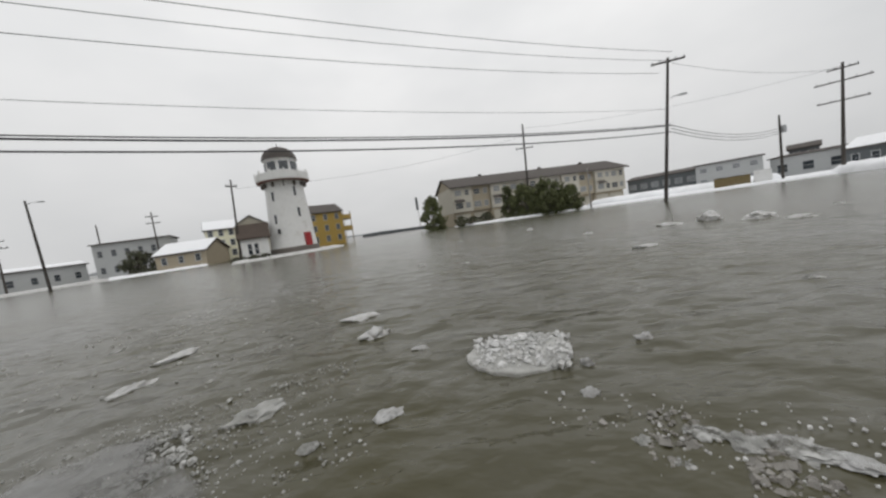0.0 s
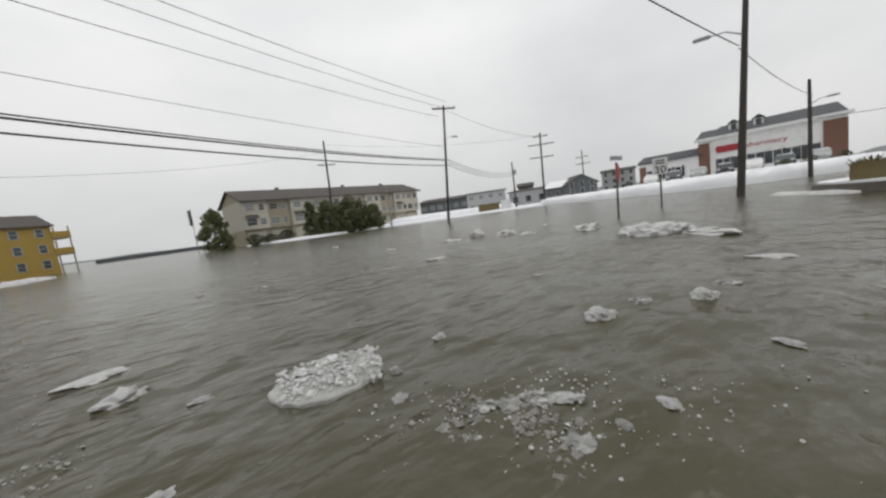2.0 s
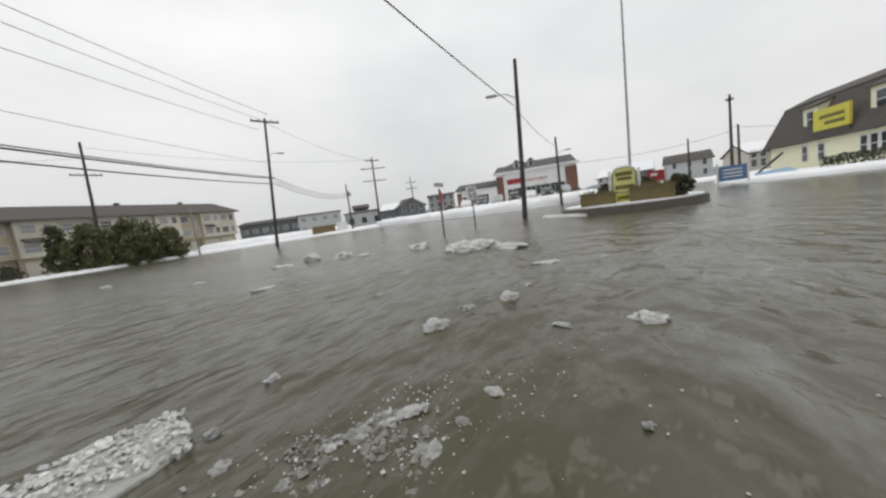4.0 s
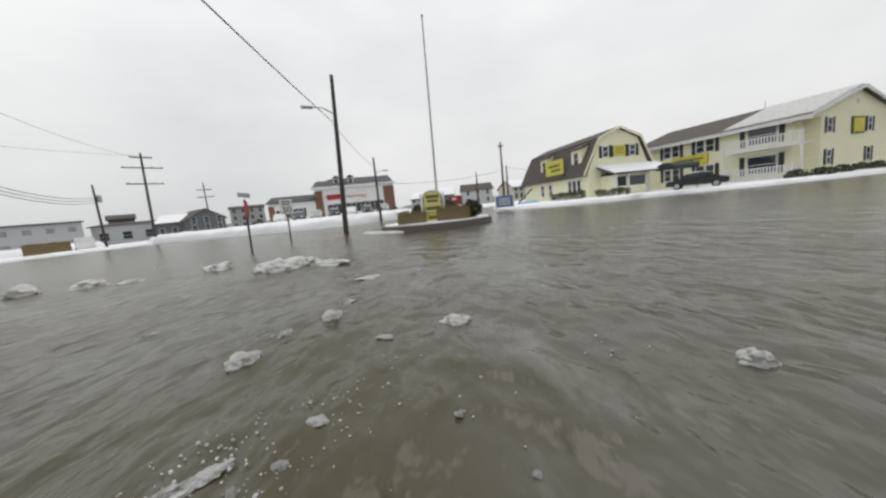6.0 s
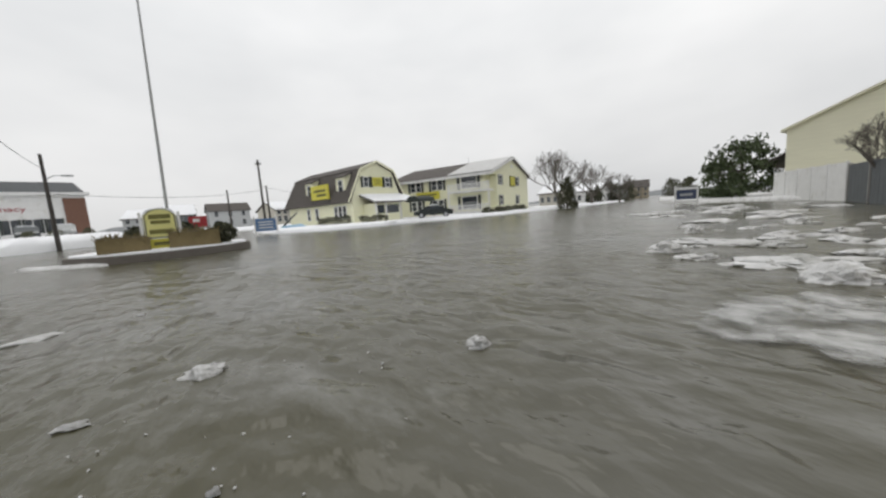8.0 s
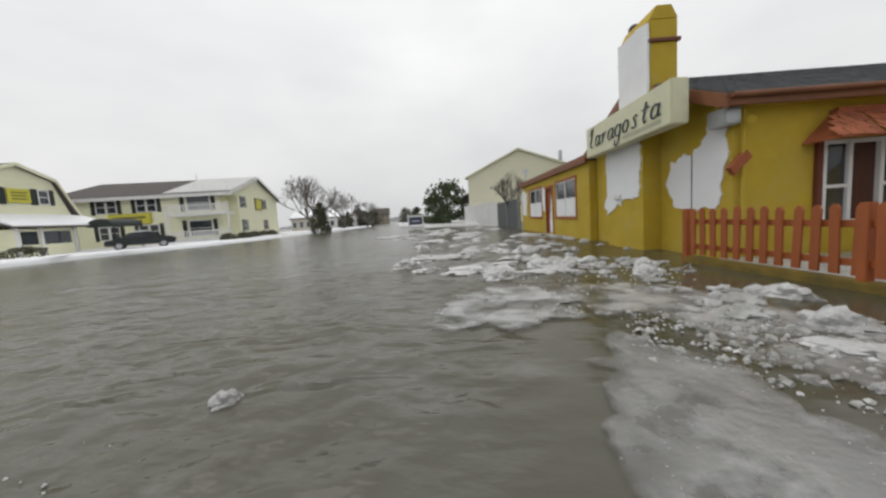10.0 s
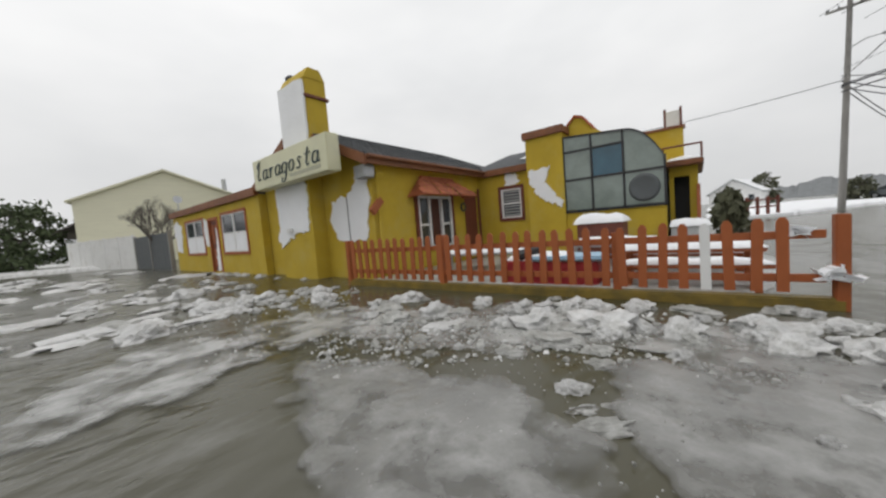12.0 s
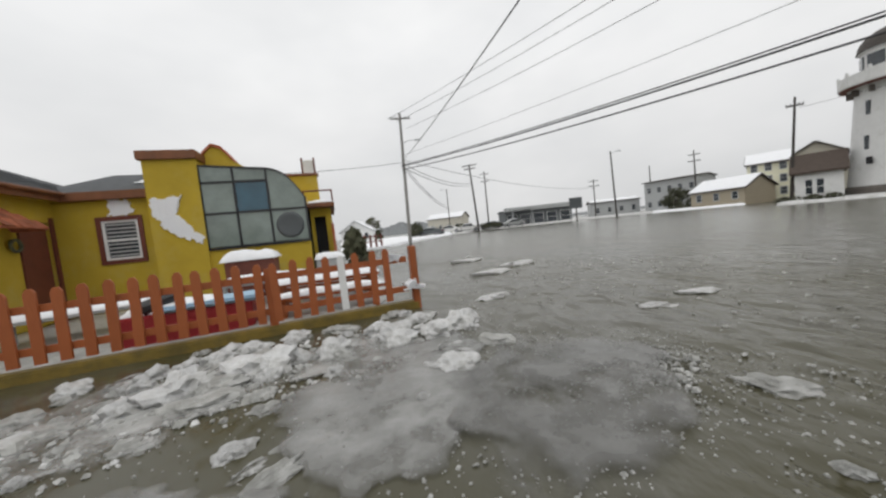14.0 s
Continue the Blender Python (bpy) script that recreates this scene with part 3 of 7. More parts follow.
    for y in (6.77, 7.22, 7.78, 8.24):
        part("mullion", box(-6.15, -6.04, y, y + 0.075, 0.55, 2.05, bevel=0.008), WHITE, win)
    for z in (0.55, 1.98):
        part("rail", box(-6.14, -6.05, 6.77, 8.31, z, z + 0.07, bevel=0.008), WHITE, win)
    for y in (6.845, 7.855):
        part("rail", box(-6.14, -6.05, y, y + 0.385, 1.20, 1.26, bevel=0.006), WHITE, win)
        part("pane", box(-6.11, -6.10, y, y + 0.385, 0.62, 1.98), PANE, win)
    part("curtain_panel", box(-6.13, -6.12, 7.295, 7.78, 0.62, 1.98), CURTAIN, win, "dark red curtain behind the glass")
    for y0_, y1_ in ((6.66, 6.77), (8.315, 8.43)):
        part("surround", box(-6.13, -6.03, y0_, y1_, 0.5, 2.1, bevel=0.008), BRICKRED, win)
    awn = part("awning", prism([(6.98, 2.60), (8.46, 2.60), (8.50, 2.46), (6.94, 2.46)], "x", -6.1, -6.02), RUST, R, "terracotta shingle awning over the window")
    for j in range(4):
        for i in range(13):
            za, zb = 2.05 + 0.13 * j, 2.05 + 0.13 * (j + 1) + 0.03
            xa, xb = -5.52 - 0.145 * j, -5.52 - 0.145 * (j + 1) - 0.03
            wid = 2.60 - 0.30 * j
            ya = 7.72 - wid / 2 + wid * i / 13
            bm = bmesh.new()
            vs = [bm.verts.new(c) for c in ((xa + 0.02 * (i * 7 % 3), ya, za - 0.012 * (i * 5 % 4)), (xa + 0.02 * (i * 7 % 3), ya + wid / 13 - 0.012, za - 0.012 * (i * 5 % 4)), (xb, ya + wid / 13 - 0.012, zb), (xb, ya, zb), (xa - 0.02, ya, za - 0.03), (xa - 0.02, ya + wid / 13 - 0.012, za - 0.03))]
            bm.faces.new(vs[:4])
            bm.faces.new((vs[0], vs[1], vs[5], vs[4]))
            part("shingle", bm, RUST, awn)
    part("awning_edge", box(-5.56, -5.51, 6.46, 8.98, 2.0, 2.05, bevel=0.01), RUST, awn)
    for y, yt in ((6.44, 6.98), (9.00, 8.46)):
        bm = bmesh.new()
        vs = [bm.verts.new(c) for c in ((-6.1, y, 2.02), (-5.53, y, 2.02), (-6.06, yt, 2.57), (-6.1, yt, 2.57))]
        vs += [bm.verts.new((v.co.x - 0.01, v.co.y, v.co.z - 0.03)) for v in vs]
        for f in ((0, 1, 2, 3), (4, 5, 6, 7), (0, 1, 5, 4), (1, 2, 6, 5), (2, 3, 7, 6), (3, 0, 4, 7)):
            bm.faces.new([vs[k] for k in f])
        part("awning_cheek", bm, RUST, awn)
    # side door and wreath
    side = part("side_door", box(-6.2, -6.15, 9.22, 9.93, 0.05, 2.23, bevel=0.01), BRICKRED, R, "dark red side door")
    for y0_, y1_ in ((9.1, 9.2), (9.95, 10.05)):
        part("door_surround", box(-6.12, -6.06, y0_, y1_, 0.0, 2.35, bevel=0.006), BRICKRED, side)
    bm = bmesh.new()
    for i in range(16):
        a = 2 * math.pi * i / 16
        bm = rod((-6.02, 8.93 + 0.12 * math.cos(a), 1.72 + 0.12 * math.sin(a)), (-6.02, 8.93 + 0.12 * math.cos(a + 0.5), 1.72 + 0.12 * math.sin(a + 0.5)), 0.035, 0.03, 6, bm)
    part("wreath", bm, HEDGE, R, "dark evergreen wreath")
    # back wall with a blind-shaded window, tower, glass wall
    part("back_wall", plate((-6.1, -4.16, -0.3, 2.72), [(-5.24, -4.52, 1.24, 2.20)], "y", BF, BF + 0.25), MUSTARD, R)
    trim_window(R, -5.24, -4.52, BF, 1.24, 2.20, BRICKRED, sashes=1, blinds=True)
    part("back_fascia", box(-5.9, -4.16, BF - 0.18, BF + 0.02, 2.70, 2.90, bevel=0.01), TRIM, R, "orange painted eave board")
    part("back_roof", prism([(BF - 0.15, 2.90), (BF + 3.4, 4.0), (BF + 6.5, 2.9)], "x", -6.5, -3.2), SHINGLE, R)
    part("back_roof_snow", prism([(BF + 0.9, 3.26), (BF + 3.4, 4.06), (BF + 5.5, 3.3)], "x", -4.9, -3.4), SNOW, R)
    part("back_snow", blob([(-5.05, 2.32), (-4.6, 2.32), (-4.62, 2.7), (-5.03, 2.7)], BF, -0.03), SNOW, R)
    part("tower", box(-4.16, -3.05, BF - 0.28, BF + 2.6, -0.3, 3.58), MUSTARD, R)
    part("tower_cap", box(-4.24, -3.0, BF - 0.36, BF + 2.7, 3.56, 3.78, bevel=0.015), TRIM, R, "orange painted parapet cap")
    part("tower_snow", blob([(-4.12, 2.62), (-3.45, 2.66), (-3.62, 2.25), (-3.12, 1.62), (-3.12, 1.42), (-3.6, 1.6), (-3.95, 1.95)], BF - 0.28, -0.03), SNOW, R, "wind-plastered snow on the wall")
    part("parapet_gable", prism([(-3.02, 3.3), (-3.02, 3.80), (-2.82, 4.02), (-2.62, 3.95), (-2.35, 3.62), (-2.1, 3.45), (-2.1, 3.2)], "y", BF + 0.3, BF + 0.9), MUSTARD, R)
    part("parapet_coping", prism([(-3.04, 3.80), (-2.82, 4.02), (-2.62, 3.95), (-2.35, 3.62), (-2.35, 3.68), (-2.6, 4.02), (-2.82, 4.09), (-3.06, 3.86)], "y", BF + 0.25, BF + 0.95), RUST, R)
    GY = 9.92
    part("glass_base_wall", box(-3.05, -0.62, GY, GY + 0.3, -0.3, 1.22), MUSTARD, R)
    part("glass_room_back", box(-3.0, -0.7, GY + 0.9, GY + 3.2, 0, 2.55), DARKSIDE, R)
    gw = thing("glass_wall", "curved-top wall of grey-green glass with one blue pane", "")
    gw.parent = R

    def top(x):
        s = (x + 3.05) / 2.43
        return 3.42 - 0.20 * s - 0.75 * max(0.0, (s - 0.62) / 0.38) ** 2.4

    cols = [-3.05, -2.30, -1.52, -0.62]
    zs = [1.28, 2.16, 2.96]
    for i in range(3):
        a, b = cols[i] + 0.02, cols[i + 1] - 0.02
        for j in range(3):
            if j == 2 and i == 2:
                continue
            lo = zs[j] + 0.02
            if j < 2 and not (i == 2 and j == 1):
                outl = [(a, lo), (b, lo), (b, zs[j + 1] - 0.02), (a, zs[j + 1] - 0.02)]
            else:
                n = 10
                outl = [(a, lo), (b, lo)] + [(b + (a - b) * k / n, top(b + (a - b) * k / n) - 0.03) for k in range(n + 1)]
            part("pane", prism(outl, "y", GY - 0.02, GY), BLUEGLASS if (i, j) == (1, 1) else GREENGLASS, gw, "dark blue pane" if (i, j) == (1, 1) else "")
    for x in cols:
        part("mullion", box(x - 0.025, x + 0.025, GY - 0.05, GY + 0.03, 1.22, top(x)), BLACK, gw)
    for z, x1 in ((1.25, -0.6), (2.16, -0.6), (2.96, -1.52)):
        part("transom", box(-3.05, x1, GY - 0.05, GY + 0.03, z - 0.025, z + 0.025), BLACK, gw)
    n = 24
    up = [(-3.05 + 2.43 * k / n, top(-3.05 + 2.43 * k / n)) for k in range(n + 1)]
    part("top_rail", prism(up + [(x, z - 0.04) for x, z in reversed(up)], "y", GY - 0.06, GY + 0.05), BLACK, gw)
    # added dark disc: imitates a vague dark reflection in the pane
    bm = lathe([(0.33, 0.0), (0.35, 0.02), (0.29, 0.04), (0.22, 0.02), (0.05, 0.015)], 28)
    bmesh.ops.transform(bm, matrix=Matrix.Translation((-1.07, GY - 0.03, 1.72)) @ Matrix.Rotation(radians(90), 4, "X"), verts=bm.verts)
    part("dark_reflection_disc", bm, DARKSIDE, gw, "added dark disc imitating a vague reflection on the lowest pane", smooth=True)
    part("glass_roof", prism([(-3.05, 3.38), (-1.5, 3.25), (-0.9, 2.95), (-0.62, 2.5), (-0.62, 2.3), (-3.05, 2.3)], "y", GY + 0.25, GY + 3.6), MUSTARD, R)
    # entry at the north end
    part("entry_wall", plate((-0.6, 0.02, -0.3, 2.20), [(-0.5, -0.16, 0.2, 1.95)], "y", 10.9, 11.15), MUSTARD, R)
    part("entry_side_wall", box(-0.14, 0.02, 11.15, 14, -0.3, 2.20), MUSTARD, R)
    # black block behind the doorway stands for the shade inside
    part("entry_unlit_fill", box(-0.55, -0.16, 11.6, 13.5, 0, 2.15), BLACK, R)
    part("entry_roof", box(-0.75, 0.14, 10.55, 14.1, 2.20, 2.34, bevel=0.02), TRIM, R)
    part("entry_snow", drift(-0.72, 0.12, 10.6, 14.0, 2.34, 2.50), SNOW, R)
    for a, b in (((-0.7, 2.40), (-0.7, 2.72)), ((0.1, 2.32), (0.1, 2.72))):
        part("roof_rail_post", rod((a[0], 10.6, a[1]), (b[0], 10.6, b[1]), 0.025), BRICKRED, R)
    part("roof_rail", rod((-0.7, 10.6, 2.70), (0.1, 10.6, 2.70), 0.025), BRICKRED, R)
    part("back_parapet", box(-2.2, -0.3, 12.4, 12.7, 2.3, 3.5), MUSTARD, R)
    part("back_parapet_cap", box(-2.25, -0.25, 12.35, 12.75, 3.5, 3.58, bevel=0.01), TRIM, R)
    for x in (-0.75, -0.35):
        part("flue_frame_post", rod((x, 12.55, 3.55), (x, 12.55, 4.15), 0.035), BRICKRED, R)
    part("flue", box(-0.72, -0.38, 12.5, 12.62, 3.55, 4.05), WHITE, R)
    part("stair_rail", prism([(10.3, 0.1), (10.45, 0.1), (11.0, 1.6), (10.9, 1.7)], "x", -0.02, 0.06), ORANGE, R)
    # hanging sign
    S = thing("restaurant_sign", "long cream box sign with dark teal script lettering", "sign", REST)
    part("sign_box", box(-10.2, -6.45, 4.36, 4.70, 2.62, 3.46, bevel=0.02), SIGNCREAM, S)
    for x in (-9.6, -7.1):
        part("bracket", rod((x, 4.7, 3.2), (x, 5.25, 3.2), 0.03), BLACK, S)
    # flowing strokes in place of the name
    script(S, TEAL, -10.02, 4.345, 2.86, 3.25, 0.36)
    part("name_bar", box(-8.15, -6.75, 4.35, 4.362, 2.72, 2.80), FAINT, S)
    return R


def script(parent, material, x0, y, z0, width, size):
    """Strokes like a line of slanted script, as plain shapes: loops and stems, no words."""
    def stroke(points, thick):
        bm = bmesh.new()
        rows = []
        for i, (u, v) in enumerate(points):
            p0, p1 = points[max(0, i - 1)], points[min(len(points) - 1, i + 1)]
            dx, dz = p1[0] - p0[0], p1[1] - p0[1]
            ln = math.hypot(dx, dz) or 1
            w = thick * (0.55 + 0.45 * abs(dz / ln))
            ox, oz = -dz / ln * w / 2, dx / ln * w / 2
            rows.append([bm.verts.new((u + ox, y, v + oz)), bm.verts.new((u - ox, y, v - oz)), bm.verts.new((u + ox, y - 0.012, v + oz)), bm.verts.new((u - ox, y - 0.012, v - oz))])
        for a, b in zip(rows, rows[1:]):
            for i, j in ((0, 1), (1, 3), (3, 2), (2, 0)):
                bm.faces.new((a[i], a[j], b[j], b[i]))
        bm.faces.new((rows[0][0], rows[0][1], rows[0][3], rows[0][2]))
        bm.faces.new((rows[-1][0], rows[-1][1], rows[-1][3], rows[-1][2]))
        part("stroke", bm, material, parent)

    def place(u, v, cx):
        return (cx + u * size + v * size * 0.25, z0 + v * size + (cx - x0) / width * 0.0)

    step = width / 9
    loop = [(0.32 * math.cos(t * 0.42 + 0.6), 0.36 + 0.36 * math.sin(t * 0.42 + 0.6)) for t in range(15)]
    forms = {
        "tall": [[(-0.35, 0.95), (-0.2, 1.3), (0.0, 1.45), (-0.08, 0.9), (-0.2, 0.2), (0.0, 0.0), (0.3, 0.1)]],
        "bowl": [loop, [(0.34, 0.7), (0.30, 0.15), (0.45, 0.0), (0.58, 0.12)]],
        "arm": [[(-0.3, 0.55), (-0.15, 0.72), (-0.12, 0.0)], [(-0.12, 0.35), (0.1, 0.68), (0.32, 0.66)]],
        "tail": [loop, [(0.34, 0.7), (0.28, -0.3), (0.05, -0.62), (-0.3, -0.5), (-0.2, -0.25)]],
        "round": [loop + [loop[0]]],
        "wave": [[(0.3, 0.62), (0.05, 0.75), (-0.15, 0.58), (0.12, 0.32), (0.18, 0.1), (-0.05, -0.02), (-0.25, 0.1)]],
        "cross": [[(0.05, 1.15), (-0.05, 0.2), (0.1, 0.0), (0.3, 0.1)], [(-0.3, 0.75), (0.4, 0.8)]],
    }
    for i, kind in enumerate(("tall", "bowl", "arm", "bowl", "tail", "round", "wave", "cross", "bowl")):
        for points in forms[kind]:
            stroke([place(u, v, x0 + step * (i + 0.5)) for u, v in points], 0.046)


def lettering(parent, words, material, place, size, width, shear=0.0, turn=180):
    """Real letters as a thin mesh on a face that looks to local -y (turn 0) ; width fits the line."""
    cu = bpy.data.curves.new("lettering", "FONT")
    cu.body, cu.size, cu.align_x, cu.extrude, cu.shear = words, size, "CENTER", 0.006, shear
    tmp = new("tmp", cu)
    bpy.context.view_layer.update()
    me = bpy.data.meshes.new_from_object(tmp.evaluated_get(bpy.context.evaluated_depsgraph_get()))
    bpy.data.objects.remove(tmp)
    xs = [v.co.x for v in me.vertices]
    k = width / (max(xs) - min(xs))
    me.transform(Matrix.Diagonal((k, 1, 1, 1)))
    me.materials.clear()
    me.materials.append(material)
    ob = new("lettering", me)
    ob.parent = parent
    ob.matrix_local = Matrix.Translation(place) @ Matrix.Rotation(radians(90), 4, "X")
    return ob


build_restaurant()

# ---- picket fence in front of the patio ----
FENCE = Matrix.Rotation(radians(100), 4, "Z")


def build_fence():
    F = thing("picket_fence", "orange painted picket fence, weathered, with a few missing pickets", "fence", FENCE)
    rng = random.Random(3)
    y = 4.80
    for x0, x1 in ((-5.95, -3.44), (-3.44, -0.62), (-0.62, 1.30)):
        for z in (0.27, 0.72):
            part("rail", box(x0 + 0.05, x1 - 0.05, y + 0.02, y + 0.06, z, z + 0.085, bevel=0.005), ORANGE, F)
    for x, h, proud in ((-5.99, 1.0, 0.03), (-3.44, 1.0, 0.02), (-0.62, 0.88, -0.03), (1.35, 0.95, 0.03)):
        part("post", box(x - 0.05, x + 0.05, y - proud, y + 0.09, -0.3, h, bevel=0.008), ORANGE, F)
    n = 34
    for i in range(n):
        x = -5.80 + i * 0.2105
        if i in (33,):
            continue
        h = 0.95 + rng.uniform(-0.015, 0.015) + 0.06 * (-x / 6)
        w = 0.048
        bm = prism([(-w, 0.17), (w, 0.17), (w, h - 0.05), (0.02, h), (-0.02, h), (-w, h - 0.05)], "y", -0.02, 0.012)
        p = part("picket", bm, WHITE if i == 29 else ORANGE, F, "white bare picket" if i == 29 else "")
        p.location = (x, y, 0)
        p.rotation_euler = (rng.uniform(-0.015, 0.015), rng.uniform(-0.025, 0.025), 0)
    part("bottom_beam", box(-6.0, 1.38, y - 0.04, y + 0.14, -0.2, 0.12, bevel=0.02), MOSS, F, "mossy yellow timber beam under the fence")
    part("snow_lump", blob([(1.22, 0.30), (1.36, 0.28), (1.42, 0.36), (1.33, 0.42), (1.24, 0.40)], y - 0.1, 0.2), SNOW, F)
    part("snow_lump", blob([(0.95, 0.74), (1.1, 0.74), (1.1, 0.82), (0.97, 0.82)], y - 0.01, 0.09), SNOW, F)


build_fence()

# ---- poles ----
def utility_pole(heading, r, top, base=-0.3, lean=0.0, arms=(), lamp=None, material=POLE, radius=0.16, label="dark weathered wooden utility pole", turn=0.0, can=False):
    P = thing("utility_pole", label, "utility pole", facing(heading, r, 0, turn) @ Matrix.Rotation(radians(lean), 4, "Y"))
    part("pole", rod((0, 0, base), (0, 0, top), radius, radius * 0.62, 12), material, P)
    for z, half in arms:
        arm = part("crossarm", box(-half, half, -0.06, 0.06, z - 0.07, z + 0.07, bevel=0.01), material, P)
        for x in (-half * 0.92, -half * 0.45, half * 0.45, half * 0.92):
            part("insulator", lathe([(0.05, z + 0.07), (0.07, z + 0.15), (0.04, z + 0.25)], 8), METAL, arm).location = (x, 0, 0)
    if lamp:
        z, reach = lamp
        a = part("lamp_arm", rod((0, 0, z - 0.35), (reach * 0.5, 0, z), 0.035), METAL, P)
        part("arm_end", rod((reach * 0.5, 0, z), (reach, 0, z), 0.03), METAL, a)
        part("lamp_head", box(reach - 0.15 if reach > 0 else reach - 0.55, reach + 0.55 if reach > 0 else reach + 0.15, -0.13, 0.13, z - 0.06, z + 0.08, bevel=0.05), METAL, a, "grey street lamp head")
    if can:
        part("transformer", lathe([(0.22, top - 2.2), (0.25, top - 2.1), (0.25, top - 1.4), (0.2, top - 1.3)], 14), METAL, P).location = (0.35, 0, 0)
    return P


utility_pole(-34.4, 37, 12.6, lean=5.0, arms=((12.3, 1.25),), lamp=(9.3, 0.9))
utility_pole(-15.2, 58, 15.4, lean=2.0, arms=((11.5, 1.4),), radius=0.2)
utility_pole(-50.8, 62, 12.6, lean=1.5, arms=((12.0, 1.2), (10.6, 2.2), (8.4, 2.0)), radius=0.2)
utility_pole(-46.2, 60, 8.2, can=True)
utility_pole(-57.0, 85, 11.0, arms=((9.5, 1.3), (8.0, 1.5)))
utility_pole(-75.5, 21, 9.3, lean=2.6, lamp=(7.45, -1.3), label="tall dark wooden pole with a street lamp arm")
utility_pole(-81.5, 40, 7.5, lamp=(5.9, 1.0))
utility_pole(-102.9, 52, 9.6, arms=((9.0, 0.35),), radius=0.18)
utility_pole(-103.6, 54, 6.3)
utility_pole(-98.5, 62, 6.5)
utility_pole(-24.6, 55, 6.1, material=POLEPALE, radius=0.12, label="grey bare wooden post")
utility_pole(31.9, 47, 10.1, lean=3.0, arms=((9.3, 0.6),), radius=0.14)
utility_pole(50.6, 62, 11.0, lean=-1.5, lamp=(10.8, 1.0))
utility_pole(53.5, 85, 9.0, arms=((8.5, 1.0), (7.4, 1.2)))
utility_pole(46.0, 90, 10.5)
utility_pole(40.8, 80, 11.0, arms=((10.2, 0.9), (9.0, 1.0)))
utility_pole(84.4, 34, 13.2, lean=1.5, arms=((12.7, 1.0),), lamp=(10.5, 1.4), material=POLEPALE, radius=0.19, label="grey weathered wooden utility pole with a street lamp")
utility_pole(72.3, 60, 12.2, lean=-3, arms=((12.0, 1.3), (11.4, 1.0)), radius=0.2)
utility_pole(70.5, 75, 13.0, arms=((12.4, 0.9), (10.8, 0.9)), radius=0.18)
utility_pole(77.2, 70, 9.5, lamp=(9.4, -0.8), radius=0.12)


def wire(name, ends, sag, r=0.02, label="sagging black overhead cable"):
    p, q = Vector(ends[0]), Vector(ends[1])
    n, k = 28, 6
    across = (q - p).cross(Vector((0, 0, 1))).normalized()
    up = across.cross((q - p).normalized())
    bm = bmesh.new()
    rings = []
    for i in range(n + 1):
        c = p.lerp(q, i / n) + Vector((0, 0, -4 * sag * (i / n) * (1 - i / n)))
        rings.append([bm.verts.new(c + r * (across * math.cos(2 * math.pi * j / k) + up * math.sin(2 * math.pi * j / k))) for j in range(k)])
    for a, b in zip(rings, rings[1:]):
        for j in range(k):
            bm.faces.new((a[j], a[(j + 1) % k], b[(j + 1) % k], b[j]))
    bm.faces.new(rings[0])
    bm.faces.new(rings[-1])
    return tagged(part(name, bm, WIRE), label, "cable", group="overhead cables")


P1, PR = polar(-35.8, 37), polar(84.4, 34)
for z0, z1, s, r in ((6.75, 7.95, 1.15, 0.045), (6.85, 8.05, 1.12, 0.03), (6.2, 7.6, 1.2, 0.04)):
    wire("overhead_cable", (P1 + Vector((0, 0, z0)), PR + Vector((0, 0, z1))), s, r)
for off, z in ((-0.9, 12.7), (0.0, 12.4), (0.9, 11.7)):
    wire("overhead_wire", (P1 + Vector((0, off, z)), PR + Vector((0, off, z))), 1.1, 0.016)
wire("overhead_wire", (P1 + Vector((0, 0, 8.2)), PR + Vector((0, 0, 9.0))), 0.9, 0.012)
P4 = polar(-46.2, 60)
for dz in (6.2, 6.5, 6.8):
    wire("overhead_cable", (P1 + Vector((0, 0, dz)), P4 + Vector((0, 0, dz - 0.2))), 0.8, 0.03)
wire("overhead_wire", (polar(-75.8, 21, 6.7), polar(84.4, 34, 8.4)), 0.9, 0.022)
wire("overhead_wire", (polar(-75.8, 21, 6.6), polar(-81.7, 40, 6.3)), 0.3, 0.018)
wire("overhead_wire", (polar(-81.5, 40, 4.5), polar(-102.9, 52, 5.5)), 0.6, 0.02)
wire("overhead_wire", (polar(-102.9, 52, 6.0), polar(-112, 75, 6.0)), 0.3, 0.02)
wire("overhead_wire", (PR + Vector((0, 0, 8.3)), polar(120, 45, 10.0)), 0.6, 0.025)
for dz in (7.9, 8.3):
    wire("overhead_cable", (PR + Vector((0, 0, dz)), polar(72.6, 60, dz + 0.6)), 0.9, 0.035)
    wire("overhead_cable", (PR + Vector((0, 0, dz)), polar(77.2, 70, dz - 2.5)), 0.9, 0.035)
wire("overhead_wire", (PR + Vector((0, 0, 8.6)), polar(53.5, 85, 7.0)), 1.2, 0.025)
P2 = polar(-15.5, 58)
wire("overhead_wire", (P2 + Vector((0, 0, 13.5)), polar(31.0, 47, 9.0)), 1.2, 0.014)
wire("overhead_wire", (P2 + Vector((0, 0, 14.8)), polar(-51.2, 62, 12.2)), 1.0, 0.014)
wire("overhead_wire", (P1 + Vector((0, 0, 12.3)), polar(-51.2, 62, 12.0)), 0.8, 0.014)


